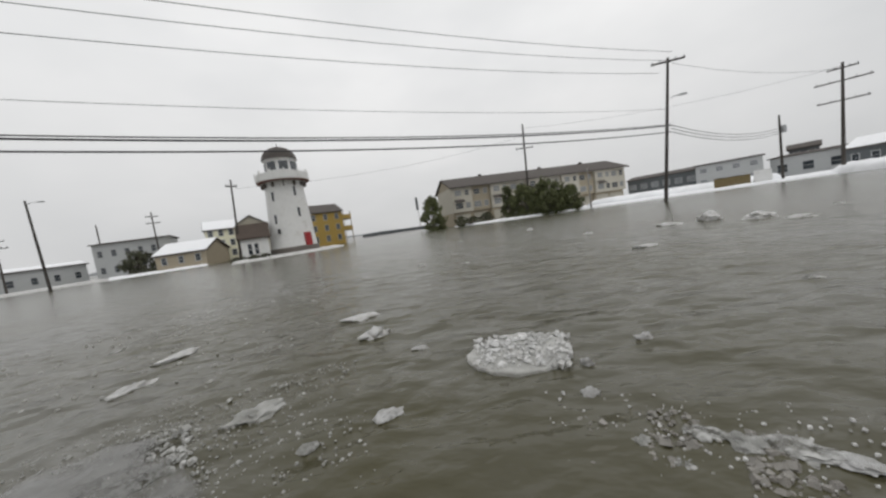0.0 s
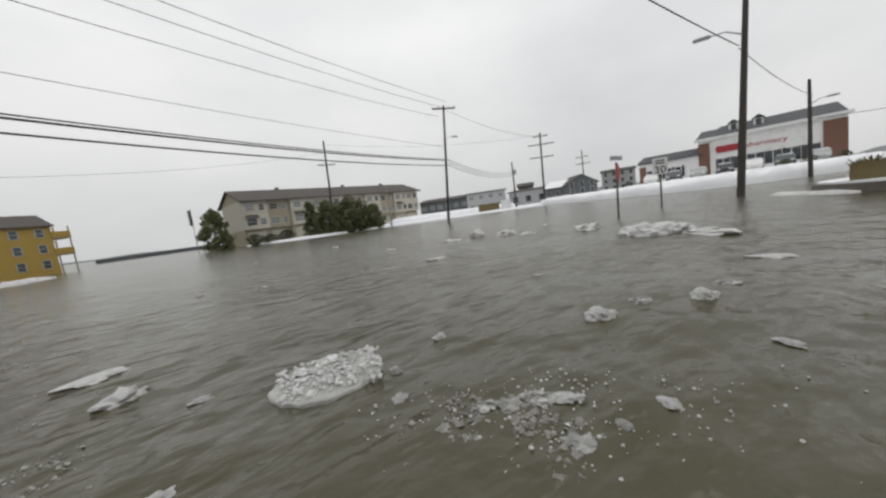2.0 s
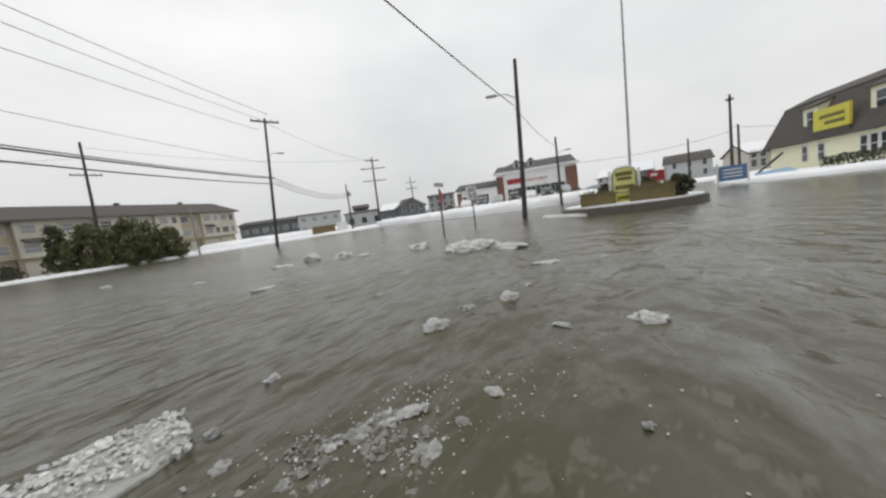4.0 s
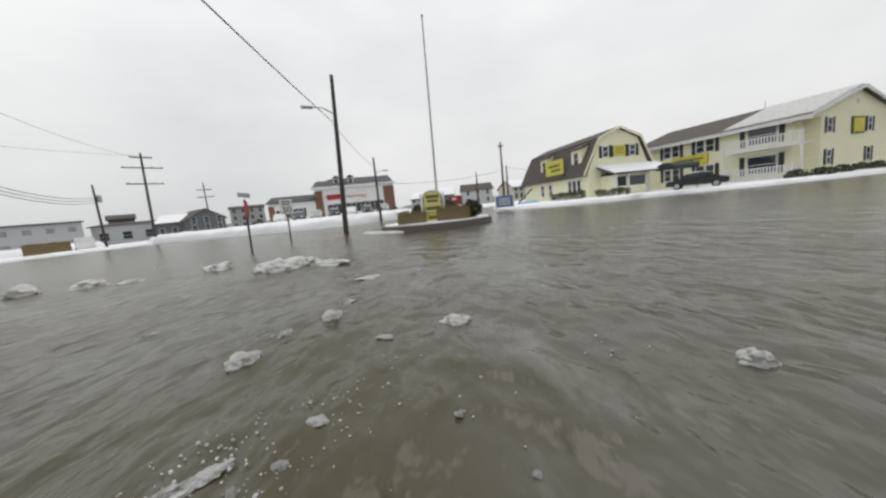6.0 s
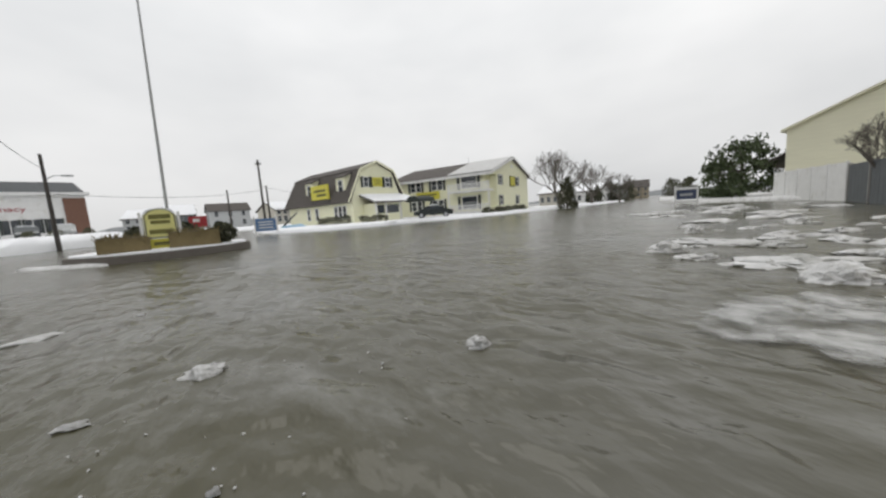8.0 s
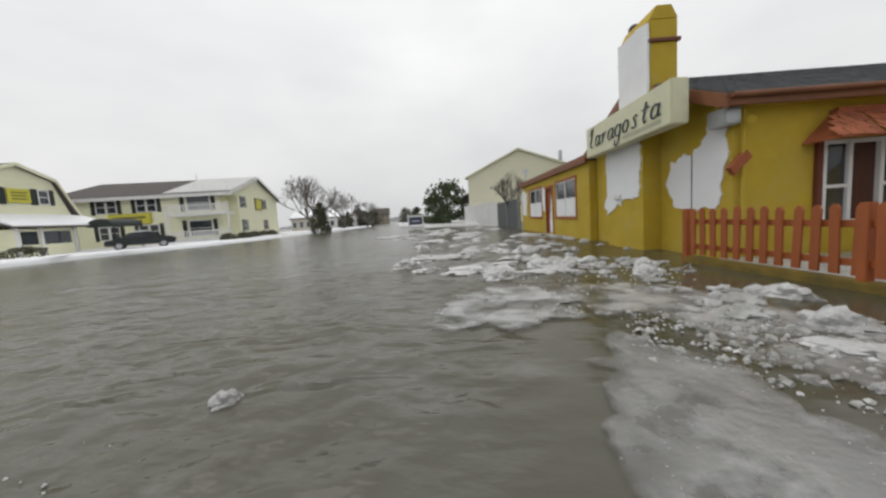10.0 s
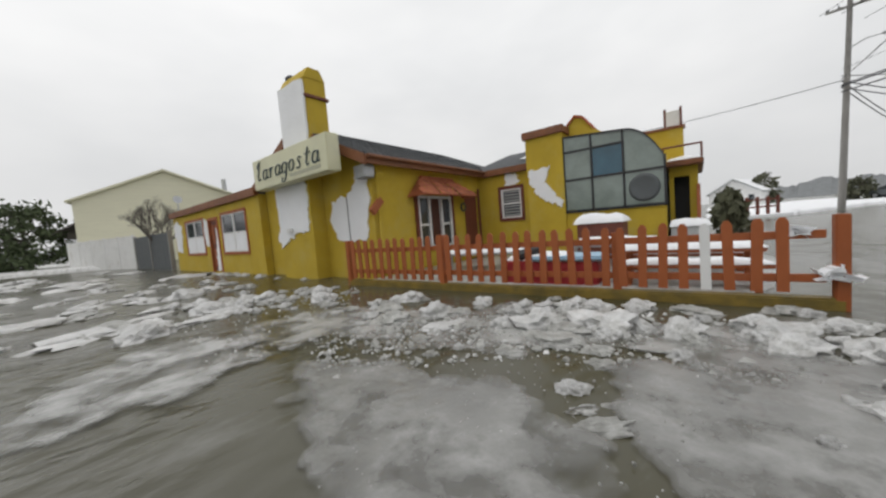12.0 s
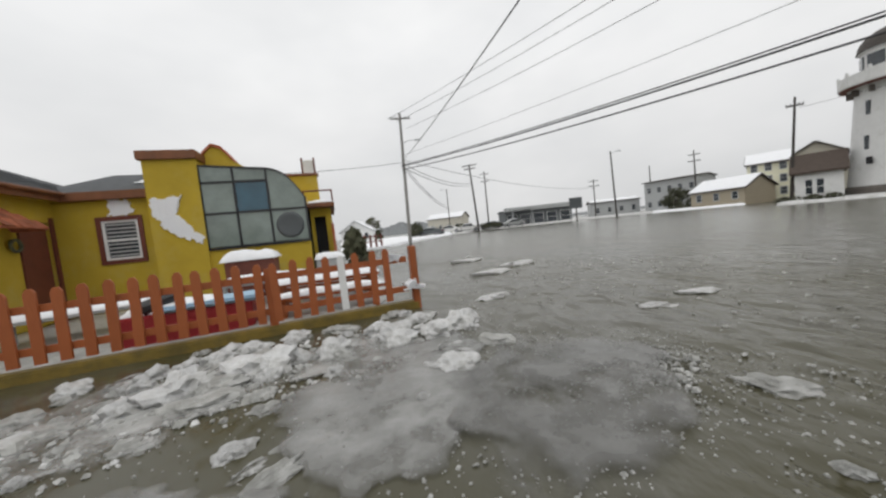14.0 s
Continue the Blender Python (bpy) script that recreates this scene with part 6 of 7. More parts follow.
def build_motel():
    corner = Vector((28.3, -33.7, 0))
    turn = Matrix.Rotation(radians(-163), 4, "Z")
    ax, ay = turn @ Vector((1, 0, 0)), turn @ Vector((0, 1, 0))
    L, D, eave, ridge = 17.5, 15.0, 5.45, 7.75
    m = Matrix.Translation(corner - ax * (L / 2) + ay * (D / 2) + Vector((0, 0, 0.25))) @ turn
    W, H = L / 2, D / 2
    M = thing("motel_building", "pale yellow two-storey motel with dark shutters and white balconies", "motel", m)
    part("wall", prism([(-H, -0.8), (H, -0.8), (H, eave), (0, ridge - 0.1), (-H, eave)], "x", -W, W - 1.2), PALEYELLOW, M)
    part("end_wall", prism([(-H + 1.6, -0.8), (H, -0.8), (H, eave), (0, ridge - 0.1), (-H, eave), (-H, eave - 0.3), (-H + 1.6, eave - 0.3)], "x", W - 1.2, W), PALEYELLOW, M)
    k = (ridge - eave) / H
    for s in (-1, 1):
        pts = [(0, ridge - 0.05), (s * (H + 0.6), eave - 0.6 * k - 0.05), (s * (H + 0.6), eave - 0.6 * k + 0.15), (0, ridge + 0.15)]
        part("roof", prism(pts, "x", -W - 0.4, W + 0.4), DARKROOF, M)
    pts = [(-0.3, ridge + 0.06), (-(H + 0.5), eave - 0.5 * k + 0.16), (-(H + 0.5), eave - 0.5 * k + 0.26), (-0.3, ridge + 0.2)]
    part("roof_snow", prism(pts, "x", W - 6.5, W + 0.35), SLUSH, M, "thin crust of wind-packed snow on the shingles")
    part("eave_board", box(-W - 0.4, W + 0.4, -H - 0.68, -H - 0.6, eave - 0.45, eave - 0.1), WHITE, M)
    for s in (-1, 1):
        pts = [(0, ridge + 0.17), (s * (H + 0.7), eave - 0.7 * k + 0.17), (s * (H + 0.7), eave - 0.7 * k - 0.12), (0, ridge - 0.15)]
        part("bargeboard", prism(pts, "x", W + 0.4, W + 0.47), WHITE, M)
    for f in (0.35, 3.15):
        for x in (-W + 5.2, -W + 9.0):
            small_window(M, x - 0.5, f + 0.5, 0.95, 1.45, -H)
            small_window(M, x + 0.5, f + 0.5, 0.95, 1.45, -H)
            for s in (-1, 1):
                part("shutter", box(x + s * 1.22 - 0.18, x + s * 1.22 + 0.18, -H - 0.06, -H, f + 0.45, f + 2.0), SHUTTER, M)
        for x in (-W + 1.5,):
            small_window(M, x, f + 0.5, 1.2, 1.5, -H)
        # recessed corner balconies
        small_window(M, W - 3.4, f + 0.35, 2.4, 1.75, -H)
        for x in (W - 5.0, W - 1.9):
            part("shutter", box(x - 0.2, x + 0.2, -H - 0.06, -H, f + 0.3, f + 2.15), SHUTTER, M)
        part("balcony_floor", box(W - 5.9, W + 0.2, -H - 1.5, -H, f - 0.22, f - 0.02, bevel=0.02), WHITE, M)
        rail = part("balcony_rail", box(W - 5.9, W + 0.2, -H - 1.5, -H - 1.42, f + 0.85, f + 0.95, bevel=0.01), WHITE, M)
        for i in range(26):
            x = W - 5.85 + i * 6.0 / 25
            part("baluster", box(x - 0.05, x + 0.05, -H - 1.48, -H - 1.44, f - 0.02, f + 0.85), WHITE, rail)
        for x in (W - 5.85, W + 0.12):
            part("balcony_post", box(x - 0.08, x + 0.08, -H - 1.52, -H - 1.38, f - 0.2, f + (2.7 if f < 1 else 1.0)), WHITE, M)
        for y in (-H + 2.9, H - 5.3):
            for d in (0.0,):
                small_window(M, y, f + 0.6, 0.8, 1.35, W, SHUTTER, axis="x", side=1)
    part("gable_sign", box(W + 0.02, W + 0.12, -1.1, 1.1, 3.55, 5.1, bevel=0.03), OLIVESIGN, M)
    part("gable_sign_face", box(W + 0.12, W + 0.15, -0.9, 0.9, 3.7, 4.95), YELLOWSIGN, M)
    part("gable_vent", box(W + 0.02, W + 0.06, -0.25, 0.25, 6.3, 6.8), WHITE, M)
    part("long_sign", box(-W + 5.4, -W + 9.4, -H - 0.3, -H - 0.08, 2.45, 3.55, bevel=0.03), YELLOWSIGN, M, "long yellow sign board")
    for z, x1 in ((3.0, -W + 9.0), (2.65, -W + 8.6)):
        part("text_bar", box(-W + 5.8, x1, -H - 0.32, -H - 0.3, z, z + 0.22), OLIVESIGN, M)
    part("antenna", rod((W - 7, 0, ridge), (W - 7, 0, ridge + 0.9), 0.03), METAL, M)
    for i, (h, r) in enumerate(((-139.0, 41.8), (-141.0, 43.2), (-142.4, 46.0), (-143.7, 49.5), (-144.8, 53.0))):
        bush(h, r, 1.1, 0.8, HEDGE, "low dark hedge at the motel corner", i + 90, 260, 0.2)
    bank("snow_bank_motel", [(-101, 44), (-104, 33), (-112, 30.5), (-120, 31), (-128, 34.5), (-136, 36.5), (-142, 41), (-148, 50), (-156, 66), (-160, 90), (-150, 95), (-142, 70), (-120, 62), (-104, 62)], 0.35, SNOW, "snow bank along the motel forecourt", 11)


build_motel()
parked_car(Matrix.Translation((29.6, -24.6, 0.28)) @ Matrix.Rotation(radians(227), 4, "Z"), CARPAINT, "black saloon car with a little snow on its roof")

# ---- the street to the south ----
bare_tree(-150.6, 60, 9.7, 1, width=10.2)
bare_tree(-155.6, 68, 7.6, 2, width=7.0, label="smaller bare tree beside the broad one")
bare_tree(-159.4, 84, 6.4, 3, width=7.5, label="hazy bare tree further down the street")
evergreen(-151.9, 54, 3.6, 4.6, 31, n=1500, cone=0.75, material=HEDGE, card=0.2, label="dark conical evergreen by the street")
for i, (h, r, w, hh) in enumerate(((-156.0, 85, 5, 3.6), (-158.4, 95, 5, 5.0), (-160.4, 115, 6, 5.0), (-166.0, 120, 6, 5.5), (-168.0, 60, 2.6, 3.2))):
    evergreen(h, r, w, hh, 40 + i, n=900, material=HEDGE, card=0.3, label="hazy dark evergreen along the street")
storey_house("street_house", "small pale house with snow on its roof", -147.6, 82, -150.6, 80, 8, 1, 3.2, 5.2, BEIGE, DARKROOF, 3, snow=True)
storey_house("street_house", "small white house among trees", -153.2, 90, -156.6, 88, 8, 1, 3.2, 5.0, WHITE, DARKROOF, 3, snow=True)
storey_house("street_house", "distant house at the end of the flooded street", -157.5, 130, -160.0, 130, 9, 2, 5.0, 7.4, GREYSIDE, DARKROOF, 3, snow=True)
storey_house("street_house", "distant brown house at the end of the flooded street", -160.6, 170, -163.2, 170, 9, 2, 5.0, 8.0, TAN, DARKROOF, 3)
utility_pole(-162.2, 95, 4.2, radius=0.1)
bank("snow_verge", [(-164.5, 60), (-168, 42), (-175, 38), (178, 33), (176, 40), (-178, 60), (-168, 120), (-164.5, 120)], 0.3, SLUSH, "dirty snow along the street edge", 12)
evergreen(-173.2, 47, 6.0, 6.3, 51, n=2600, card=0.24, cone=0.1, label="large dark green holly tree with a ragged crown")
evergreen(-171.0, 50, 3.6, 4.6, 52, n=1200, card=0.24, cone=0.1, label="dark green evergreen shrub beside the street")
ns = thing("a_frame_sign", "white-framed notice board with a navy panel in the water", "sign", facing(-167.6, 36))
part("board", box(-0.7, 0.7, -0.05, 0.05, 0.55, 1.35, bevel=0.01), NAVY, ns)
for x in (-0.78, 0.78):
    part("post", box(x - 0.07, x + 0.07, -0.07, 0.07, -0.3, 1.75, bevel=0.01), WHITE, ns)
for z in (0.25, 1.38):
    part("rail", box(-0.85, 0.85, -0.06, 0.06, z, z + 0.2, bevel=0.01), WHITE, ns)
part("text_bar", box(-0.45, 0.45, -0.06, -0.05, 0.85, 1.05), METAL, ns)
m_, l_ = span(-176.3, 40, 178.2, 30.5)
wf = thing("white_fence", "tall plain white panel fence", "fence", m_)
for i in range(5):
    part("panel", box(-l_ / 2 + i * l_ / 5, -l_ / 2 + (i + 1) * l_ / 5 - 0.02, -0.04, 0.04, -0.2, 2.25), WHITE, wf)
for i in range(6):
    part("post", box(-l_ / 2 + i * l_ / 5 - 0.06, -l_ / 2 + i * l_ / 5 + 0.06, -0.07, 0.07, -0.2, 2.3), WHITE, wf)
m_, l_ = span(178.0, 30, 174.6, 22.5)
wg = thing("grey_gate", "weathered dark grey board gate", "gate", m_)
for i in range(12):
    part("board", box(-l_ / 2 + i * l_ / 12, -l_ / 2 + (i + 1) * l_ / 12 - 0.03, -0.03, 0.03, -0.2, 2.05), DARKSIDE, wg)
for x in (-l_ / 2, 0, l_ / 2):
    part("post", box(x - 0.07, x + 0.07, -0.09, 0.09, -0.2, 2.15), POLEPALE, wg)
back = house("cream_gable_house", "large cream gabled house behind the white fence", "house", facing(173.8, 50, 0, -4), 13.5, 12, 6.3, 9.2, CREAM, CREAM, [], along="y", side_windows=[(-1, -3.5, 4.4, 0.9, 1.3), (-1, -1.2, 4.4, 0.9, 1.3)])
part("side_roof", prism([(-8.6, 3.0), (-6.7, 4.2), (-6.7, 4.3), (-8.6, 3.2)], "y", -6, 2), DARKROOF, back)
part("vent_pipe", rod((5.2, -2, 7.0), (5.2, -2, 9.0), 0.25), METAL, back)
bare_tree(175.6, 26, 4.2, 9, width=2.6, label="thin bare shrub behind the gate")
ds = thing("satellite_dish", "small grey satellite dish on the roof edge", "satellite dish", REST @ Matrix.Translation((-21.3, 5.2, 2.95)))
part("mast", rod((0, 0, 0), (0, 0, 0.6), 0.03), METAL, ds)
part("dish", lathe([(0.02, 0.0), (0.13, 0.025), (0.19, 0.07), (0.20, 0.075)], 20), METAL, ds).matrix_local = Matrix.Translation((0, 0, 0.7)) @ Matrix.Rotation(radians(75), 4, "Y")
hv = thing("roof_unit", "small grey vent box on the roof", "vent", REST @ Matrix.Translation((-19.5, 6.2, 2.90)))
part("box", box(-0.2, 0.2, -0.2, 0.2, 0, 0.45, bevel=0.03), METAL, hv)


# ---- patio behind the fence ----
bank("patio_snow", [(149, 7.9), (136, 6.6), (120, 5.6), (104, 5.2), (90, 5.3), (88, 8.5), (92, 10.4), (104, 10), (116, 10.4), (127, 11.2), (140, 9.2)], 0.07, ICE, "trampled wet snow on the flooded patio", 21)


def patio_table(x, y, w, d, h, top, label, turn=0, snow=0.14, benches=True):
    T = thing("patio_table", label, "table", FENCE @ Matrix.Translation((x, y, 0.05)) @ Matrix.Rotation(radians(turn), 4, "Z"))
    part("tabletop", box(-w / 2, w / 2, -d / 2, d / 2, h - 0.05, h, bevel=0.01), top, T)
    for sx in (-1, 1):
        for sy in (-1, 1):
            part("leg", box(sx * (w / 2 - 0.1) - 0.04, sx * (w / 2 - 0.1) + 0.04, sy * (d / 2 - 0.1) - 0.04, sy * (d / 2 - 0.1) + 0.04, -0.05, h - 0.05), top, T)
    part("snow_cap", drift(-w / 2 - 0.02, w / 2 + 0.02, -d / 2 - 0.02, d / 2 + 0.02, h, h + snow), SNOW, T, "thick cap of clean snow")
    for s in (-1, 1) if benches else ():
        b = part("bench", box(-w / 2, w / 2, s * (d / 2 + 0.28) - 0.13, s * (d / 2 + 0.28) + 0.13, h * 0.55, h * 0.55 + 0.05, bevel=0.01), top, T)
        part("bench_snow", drift(-w / 2, w / 2, s * (d / 2 + 0.28) - 0.13, s * (d / 2 + 0.28) + 0.13, h * 0.55 + 0.05, h * 0.55 + 0.13), SNOW, b)
        for x0 in (-w / 2 + 0.15, w / 2 - 0.15):
            part("bench_leg", box(x0 - 0.04, x0 + 0.04, s * (d / 2 + 0.28) - 0.1, s * (d / 2 + 0.28) + 0.1, -0.05, h * 0.55), top, b)
    return T


patio_table(0.15, 6.2, 1.7, 0.75, 0.48, ORANGE, "orange picnic table under thick snow")
patio_table(-3.6, 6.9, 1.9, 0.7, 0.42, GREYSIDE, "grey patio table under thick snow", 6, benches=False)
patio_table(-1.0, 7.6, 1.6, 0.7, 0.46, GREYSIDE, "grey patio table under thick snow", -4, benches=False)
rb = thing("red_bench", "dark red wooden bench box draped with a pale blue tarp", "bench", FENCE @ Matrix.Translation((-1.75, 5.75, 0.0)))
part("box", box(-0.8, 0.8, -0.3, 0.3, 0.0, 0.42, bevel=0.02), RED, rb)
part("tarp", box(-0.3, 0.9, -0.34, 0.34, 0.42, 0.5, bevel=0.035), TARPBLUE, rb, "pale blue tarp")
part("snow", drift(-0.75, 0.35, -0.25, 0.3, 0.425, 0.56), SNOW, rb)
part("bag", rod((-0.5, -0.2, 0.5), (-0.15, -0.1, 0.62), 0.11, 0.07), BLACK, rb)
bp_ = thing("brick_planter", "red-brown planter box with a rounded cap of snow", "planter", REST @ Matrix.Translation((-1.85, 8.7, 0)))
part("box", box(-0.5, 0.5, -0.35, 0.35, 0.0, 0.92, bevel=0.02), BRICKRED, bp_)
part("snow_cap", drift(-0.56, 0.56, -0.4, 0.4, 0.92, 1.16), SNOW, bp_)
b2 = thing("snowy_bin", "grey bin with a snow cap beside the entrance", "bin", REST @ Matrix.Translation((-0.15, 9.4, 0)))
part("bin", box(-0.35, 0.35, -0.3, 0.3, 0.0, 0.7, bevel=0.03), GREYSIDE, b2)
part("snow_cap", drift(-0.38, 0.38, -0.33, 0.33, 0.7, 0.88), SNOW, b2)
sh = bush(93.6, 9.6, 0.45, 1.3, HEDGE, "brown dead shrub beside the entrance steps", 120, 300, 0.1)

# ---- ice ----

def ice_sheet(outline, z, material, label, seed, thick=0.06, name="ice_sheet"):
    """A flat floe with a broken edge over an outline of (heading, range): edge, rim, uneven top."""
    rng = random.Random(seed)
    base = [polar(h, r) for h, r in outline]
    c = sum(base, Vector()) / len(base)
    polar_rows = sorted((math.atan2(p.y - c.y, p.x - c.x), (p - c).length) for p in base)
    angles = np.array([row[0] for row in polar_rows])
    lengths = np.array([row[1] for row in polar_rows])
    pts = []
    steps = 240
    for i in range(steps):
        a = -math.pi + 2 * math.pi * i / steps
        d = Vector((math.cos(a), math.sin(a), 0))
        ln = float(np.interp(a, angles, lengths, period=2 * math.pi))
        e = c + d * ln
        pts.append(c + d * (ln + min(1.0, ln) * (0.24 * noise.noise(e * 1.9 + Vector((seed, 0, 0))) + 0.10 * noise.noise(e * 5) + 0.05 * noise.noise(e * 13))))
    bm = bmesh.new()
    rings = []
    melt = bm.verts.layers.float.new("melt")
    for s, zz in ((1.0, -thick), (1.0, z * 0.5), (0.985, z), (0.93, z + 0.008), (0.8, z), (0.6, z), (0.4, z), (0.2, z)):
        rings.append([bm.verts.new(((c + (p - c) * s).x, (c + (p - c) * s).y, zz + (0.010 * noise.noise((c + (p - c) * s) * 1.7 + Vector((0, 0, seed))) if zz > 0 else 0))) for p in pts])
    n = len(pts)
    # the rim is thin and ragged, the middle solid
    for ring, m in zip(rings, (1.0, 0.9, 0.62, 0.30, 0.05, 0.0, 0.0, 0.0)):
        for v in ring:
            v[melt] = max(0.0, m + (0.5 * noise.noise(v.co * 3.1 + Vector((seed, 0, 0))) if 0.01 < m < 1 else 0.0))
    for a, b in zip(rings, rings[1:]):
        for i in range(n):
            bm.faces.new((a[i], a[(i + 1) % n], b[(i + 1) % n], b[i]))
    bm.faces.new(rings[-1])
    return tagged(part(name, bm, material, smooth=True), label, "ice floe", group="ice floes")


ice_sheet([(162, 2.3), (160, 3.3), (150, 3.0), (139, 2.45), (131, 2.4), (120, 2.1), (108, 1.72), (112, 1.25), (130, 1.0), (152, 1.35)], 0.025, WETICE, "wide sheet of wet grey ice with cracks", 1)
ice_sheet([(111, 2.65), (100, 2.95), (88, 3.5), (78, 3.5), (72, 2.7), (80, 1.8), (86, 1.4), (100, 1.35), (105.5, 1.9)], 0.022, WETICE, "wide sheet of wet grey ice near the fence", 2)
ice_sheet([(-167.5, 3.2), (-172, 4.3), (178, 5.0), (169, 4.8), (163, 4.0), (168, 3.5), (180, 3.2)], 0.025, PALEICE, "pale half-sunk ice floe", 3)
ice_sheet([(160, 3.75), (168, 4.9), (162, 5.4), (152, 4.6), (153, 3.9)], 0.022, PALEICE, "pale half-sunk ice floe", 4)
ice_sheet([(74, 2.6), (66, 3.3), (54, 3.3), (44, 2.7), (46, 1.9), (58, 1.35), (74, 1.3), (80, 1.7)], 0.034, THINICE, "thin grey sheet of slush ice", 7, thick=0.03)
ice_sheet([(157, 5.2), (148, 5.2), (136, 4.3), (120, 4.15), (104, 3.75), (92, 3.95), (84, 3.9), (86, 3.3), (104, 2.95), (118, 2.85), (134, 2.95), (148, 3.5), (158, 4.1)], 0.014, PALEICE, "broken belt of grey slush ice before the fence", 10, thick=0.03)
ice_sheet([(-2.1, 2.6), (-6, 3.0), (-12, 3.05), (-19.4, 2.5), (-15, 2.3), (-7, 2.28)], 0.025, ICE, "oval floe of grey ice under white crumbs", 9)


def lump_mesh(seed, flat):
    rng = random.Random(seed)
    bm = bmesh.new()
    bmesh.ops.create_icosphere(bm, subdivisions=3, radius=0.5)
    off = Vector((seed * 3.1, seed * 1.7, 0))
    for v in bm.verts:
        d = v.co.normalized()
        k = 1 + 0.55 * noise.noise(d * 1.3 + off) + 0.38 * noise.noise(d * 3.1 + off) + 0.22 * noise.noise(d * 6.5 + off) + 0.12 * noise.noise(d * 13 + off)
        v.co = Vector((v.co.x * k, v.co.y * k, v.co.z * k * flat))
        if v.co.z < -0.12 * flat:
            v.co.z = -0.12 * flat + (v.co.z + 0.12 * flat) * 0.3
    me = bpy.data.meshes.new("ice_chunk")
    bm.to_mesh(me)
    bm.free()
    return me


LUMPS = {}
for key, material, flat in (("snow", SLUSH, 0.60), ("ice", ICE, 0.36), ("plate", SLUSH, 0.24), ("clear", PALEICE, 0.22)):
    LUMPS[key] = []
    for i in range(7):
        me = lump_mesh(i + len(key) * 11, flat)
        me.materials.append(material)
        LUMPS[key].append(me)
rng_ice = random.Random(77)
LABELS = {"snow": "chunk of white snow-covered ice floating in the water", "ice": "broken lump of grey ice in the water", "plate": "flat white plate of floating ice", "clear": "wet grey piece of floating ice"}


def chunk(h, r, size, kind="snow", z=0.0, stretch=1.0):
    ob = new("ice_chunk", rng_ice.choice(LUMPS[kind]))
    ob.matrix_world = Matrix.Translation(polar(h, r, z)) @ Matrix.Rotation(radians(h + rng_ice.uniform(-40, 40)), 4, "Z") @ Matrix.Diagonal((size * stretch * 0.85, size * 0.85 / stretch ** 0.5, size * rng_ice.uniform(0.7, 1.1), 1))
    return tagged(ob, LABELS[kind], "ice chunk", group="ice chunks")


# single pieces that stand out
for h, r, s, kind, st_ in (
        (16.5, 4.75, 0.42, "plate", 1.2), (14.3, 3.76, 0.32, "snow", 1.2), (14.4, 2.07, 0.17, "plate", 1.2), (-21.3, 2.46, 0.10, "snow", 1.1),
        (-21.4, 2.05, 0.12, "snow", 1), (-27.9, 1.65, 0.10, "ice", 1), (-36.3, 1.81, 0.15, "clear", 1), (-41, 1.80, 0.16, "ice", 1), (-46.1, 1.85, 0.22, "clear", 1.2), (-52.6, 1.5, 0.16, "ice", 1), (-34, 1.55, 0.12, "clear", 1),
        (-74.3, 4.49, 0.26, "clear", 1.1), (-63.4, 3.72, 0.22, "clear", 1.2), (-56.9, 11.4, 0.75, "snow", 1), (-63.5, 9.1, 0.75, "snow", 1.2), (-65.9, 9.04, 0.85, "snow", 1.3), (-68.2, 9.2, 0.7, "snow", 1), (-69.1, 9.4, 0.6, "snow", 0.9), (-72.5, 8.64, 0.7, "plate", 1.5),
        (-71.3, 3.93, 0.22, "snow", 1.2), (-92.7, 3.13, 0.24, "snow", 1.4), (-57.6, 3.23, 0.24, "snow", 1.3), (-66.5, 1.91, 0.16, "plate", 1.1), (-51.1, 1.88, 0.14, "plate", 1.4), (-59.9, 1.68, 0.08, "ice", 1),
        (-136, 2.65, 0.20, "snow", 1.3), (-91.3, 1.68, 0.06, "snow", 1), (-105, 1.26, 0.05, "snow", 1), (-43.9, 12.7, 0.75, "snow", 1.2), (-47.5, 12.0, 0.5, "plate", 1.2), (-77.9, 5.96, 0.35, "plate", 1.4), (-31.3, 8.3, 0.35, "plate", 1.4),
        (-39.0, 13.5, 0.7, "snow", 1.2), (-34.5, 13.0, 0.6, "plate", 1.4), (177.3, 6.02, 0.55, "plate", 1.6), (-178.9, 6.98, 1.1, "plate", 1.8), (-172.2, 9.1, 0.9, "plate", 1.6), (164.0, 7.3, 0.55, "snow", 1.1), (-178.1, 6.9, 0.85, "plate", 1.6), (178.3, 5.9, 0.6, "snow", 1.3),
        (-169.3, 9.3, 0.8, "plate", 1.6), (179.4, 6.8, 0.6, "plate", 1.2), (114.8, 2.23, 0.20, "snow", 1.3), (85.4, 2.2, 0.13, "snow", 1.1), (148.4, 2.17, 0.16, "plate", 1.1), (136.1, 3.69, 0.5, "plate", 1.2), (120.1, 3.66, 0.55, "snow", 1.2), (109.3, 3.61, 0.65, "snow", 1.2),
        (70.9, 5.2, 0.40, "plate", 1.6), (46.2, 4.5, 0.28, "plate", 1.5), (41.4, 5.3, 0.35, "plate", 1.5), (70.9, 7.8, 0.6, "plate", 1.6), (66, 9, 0.7, "plate", 1.6), (75, 11, 0.7, "plate", 1.5), (110.5, 1.85, 0.22, "ice", 1.9), (113.5, 2.0, 0.15, "clear", 1.4), (108, 2.1, 0.12, "ice", 1.5), (33.5, 2.7, 0.3, "ice", 1.3), (28, 2.0, 0.12, "ice", 1)):
    chunk(h, r, s, kind, 0.0, st_)
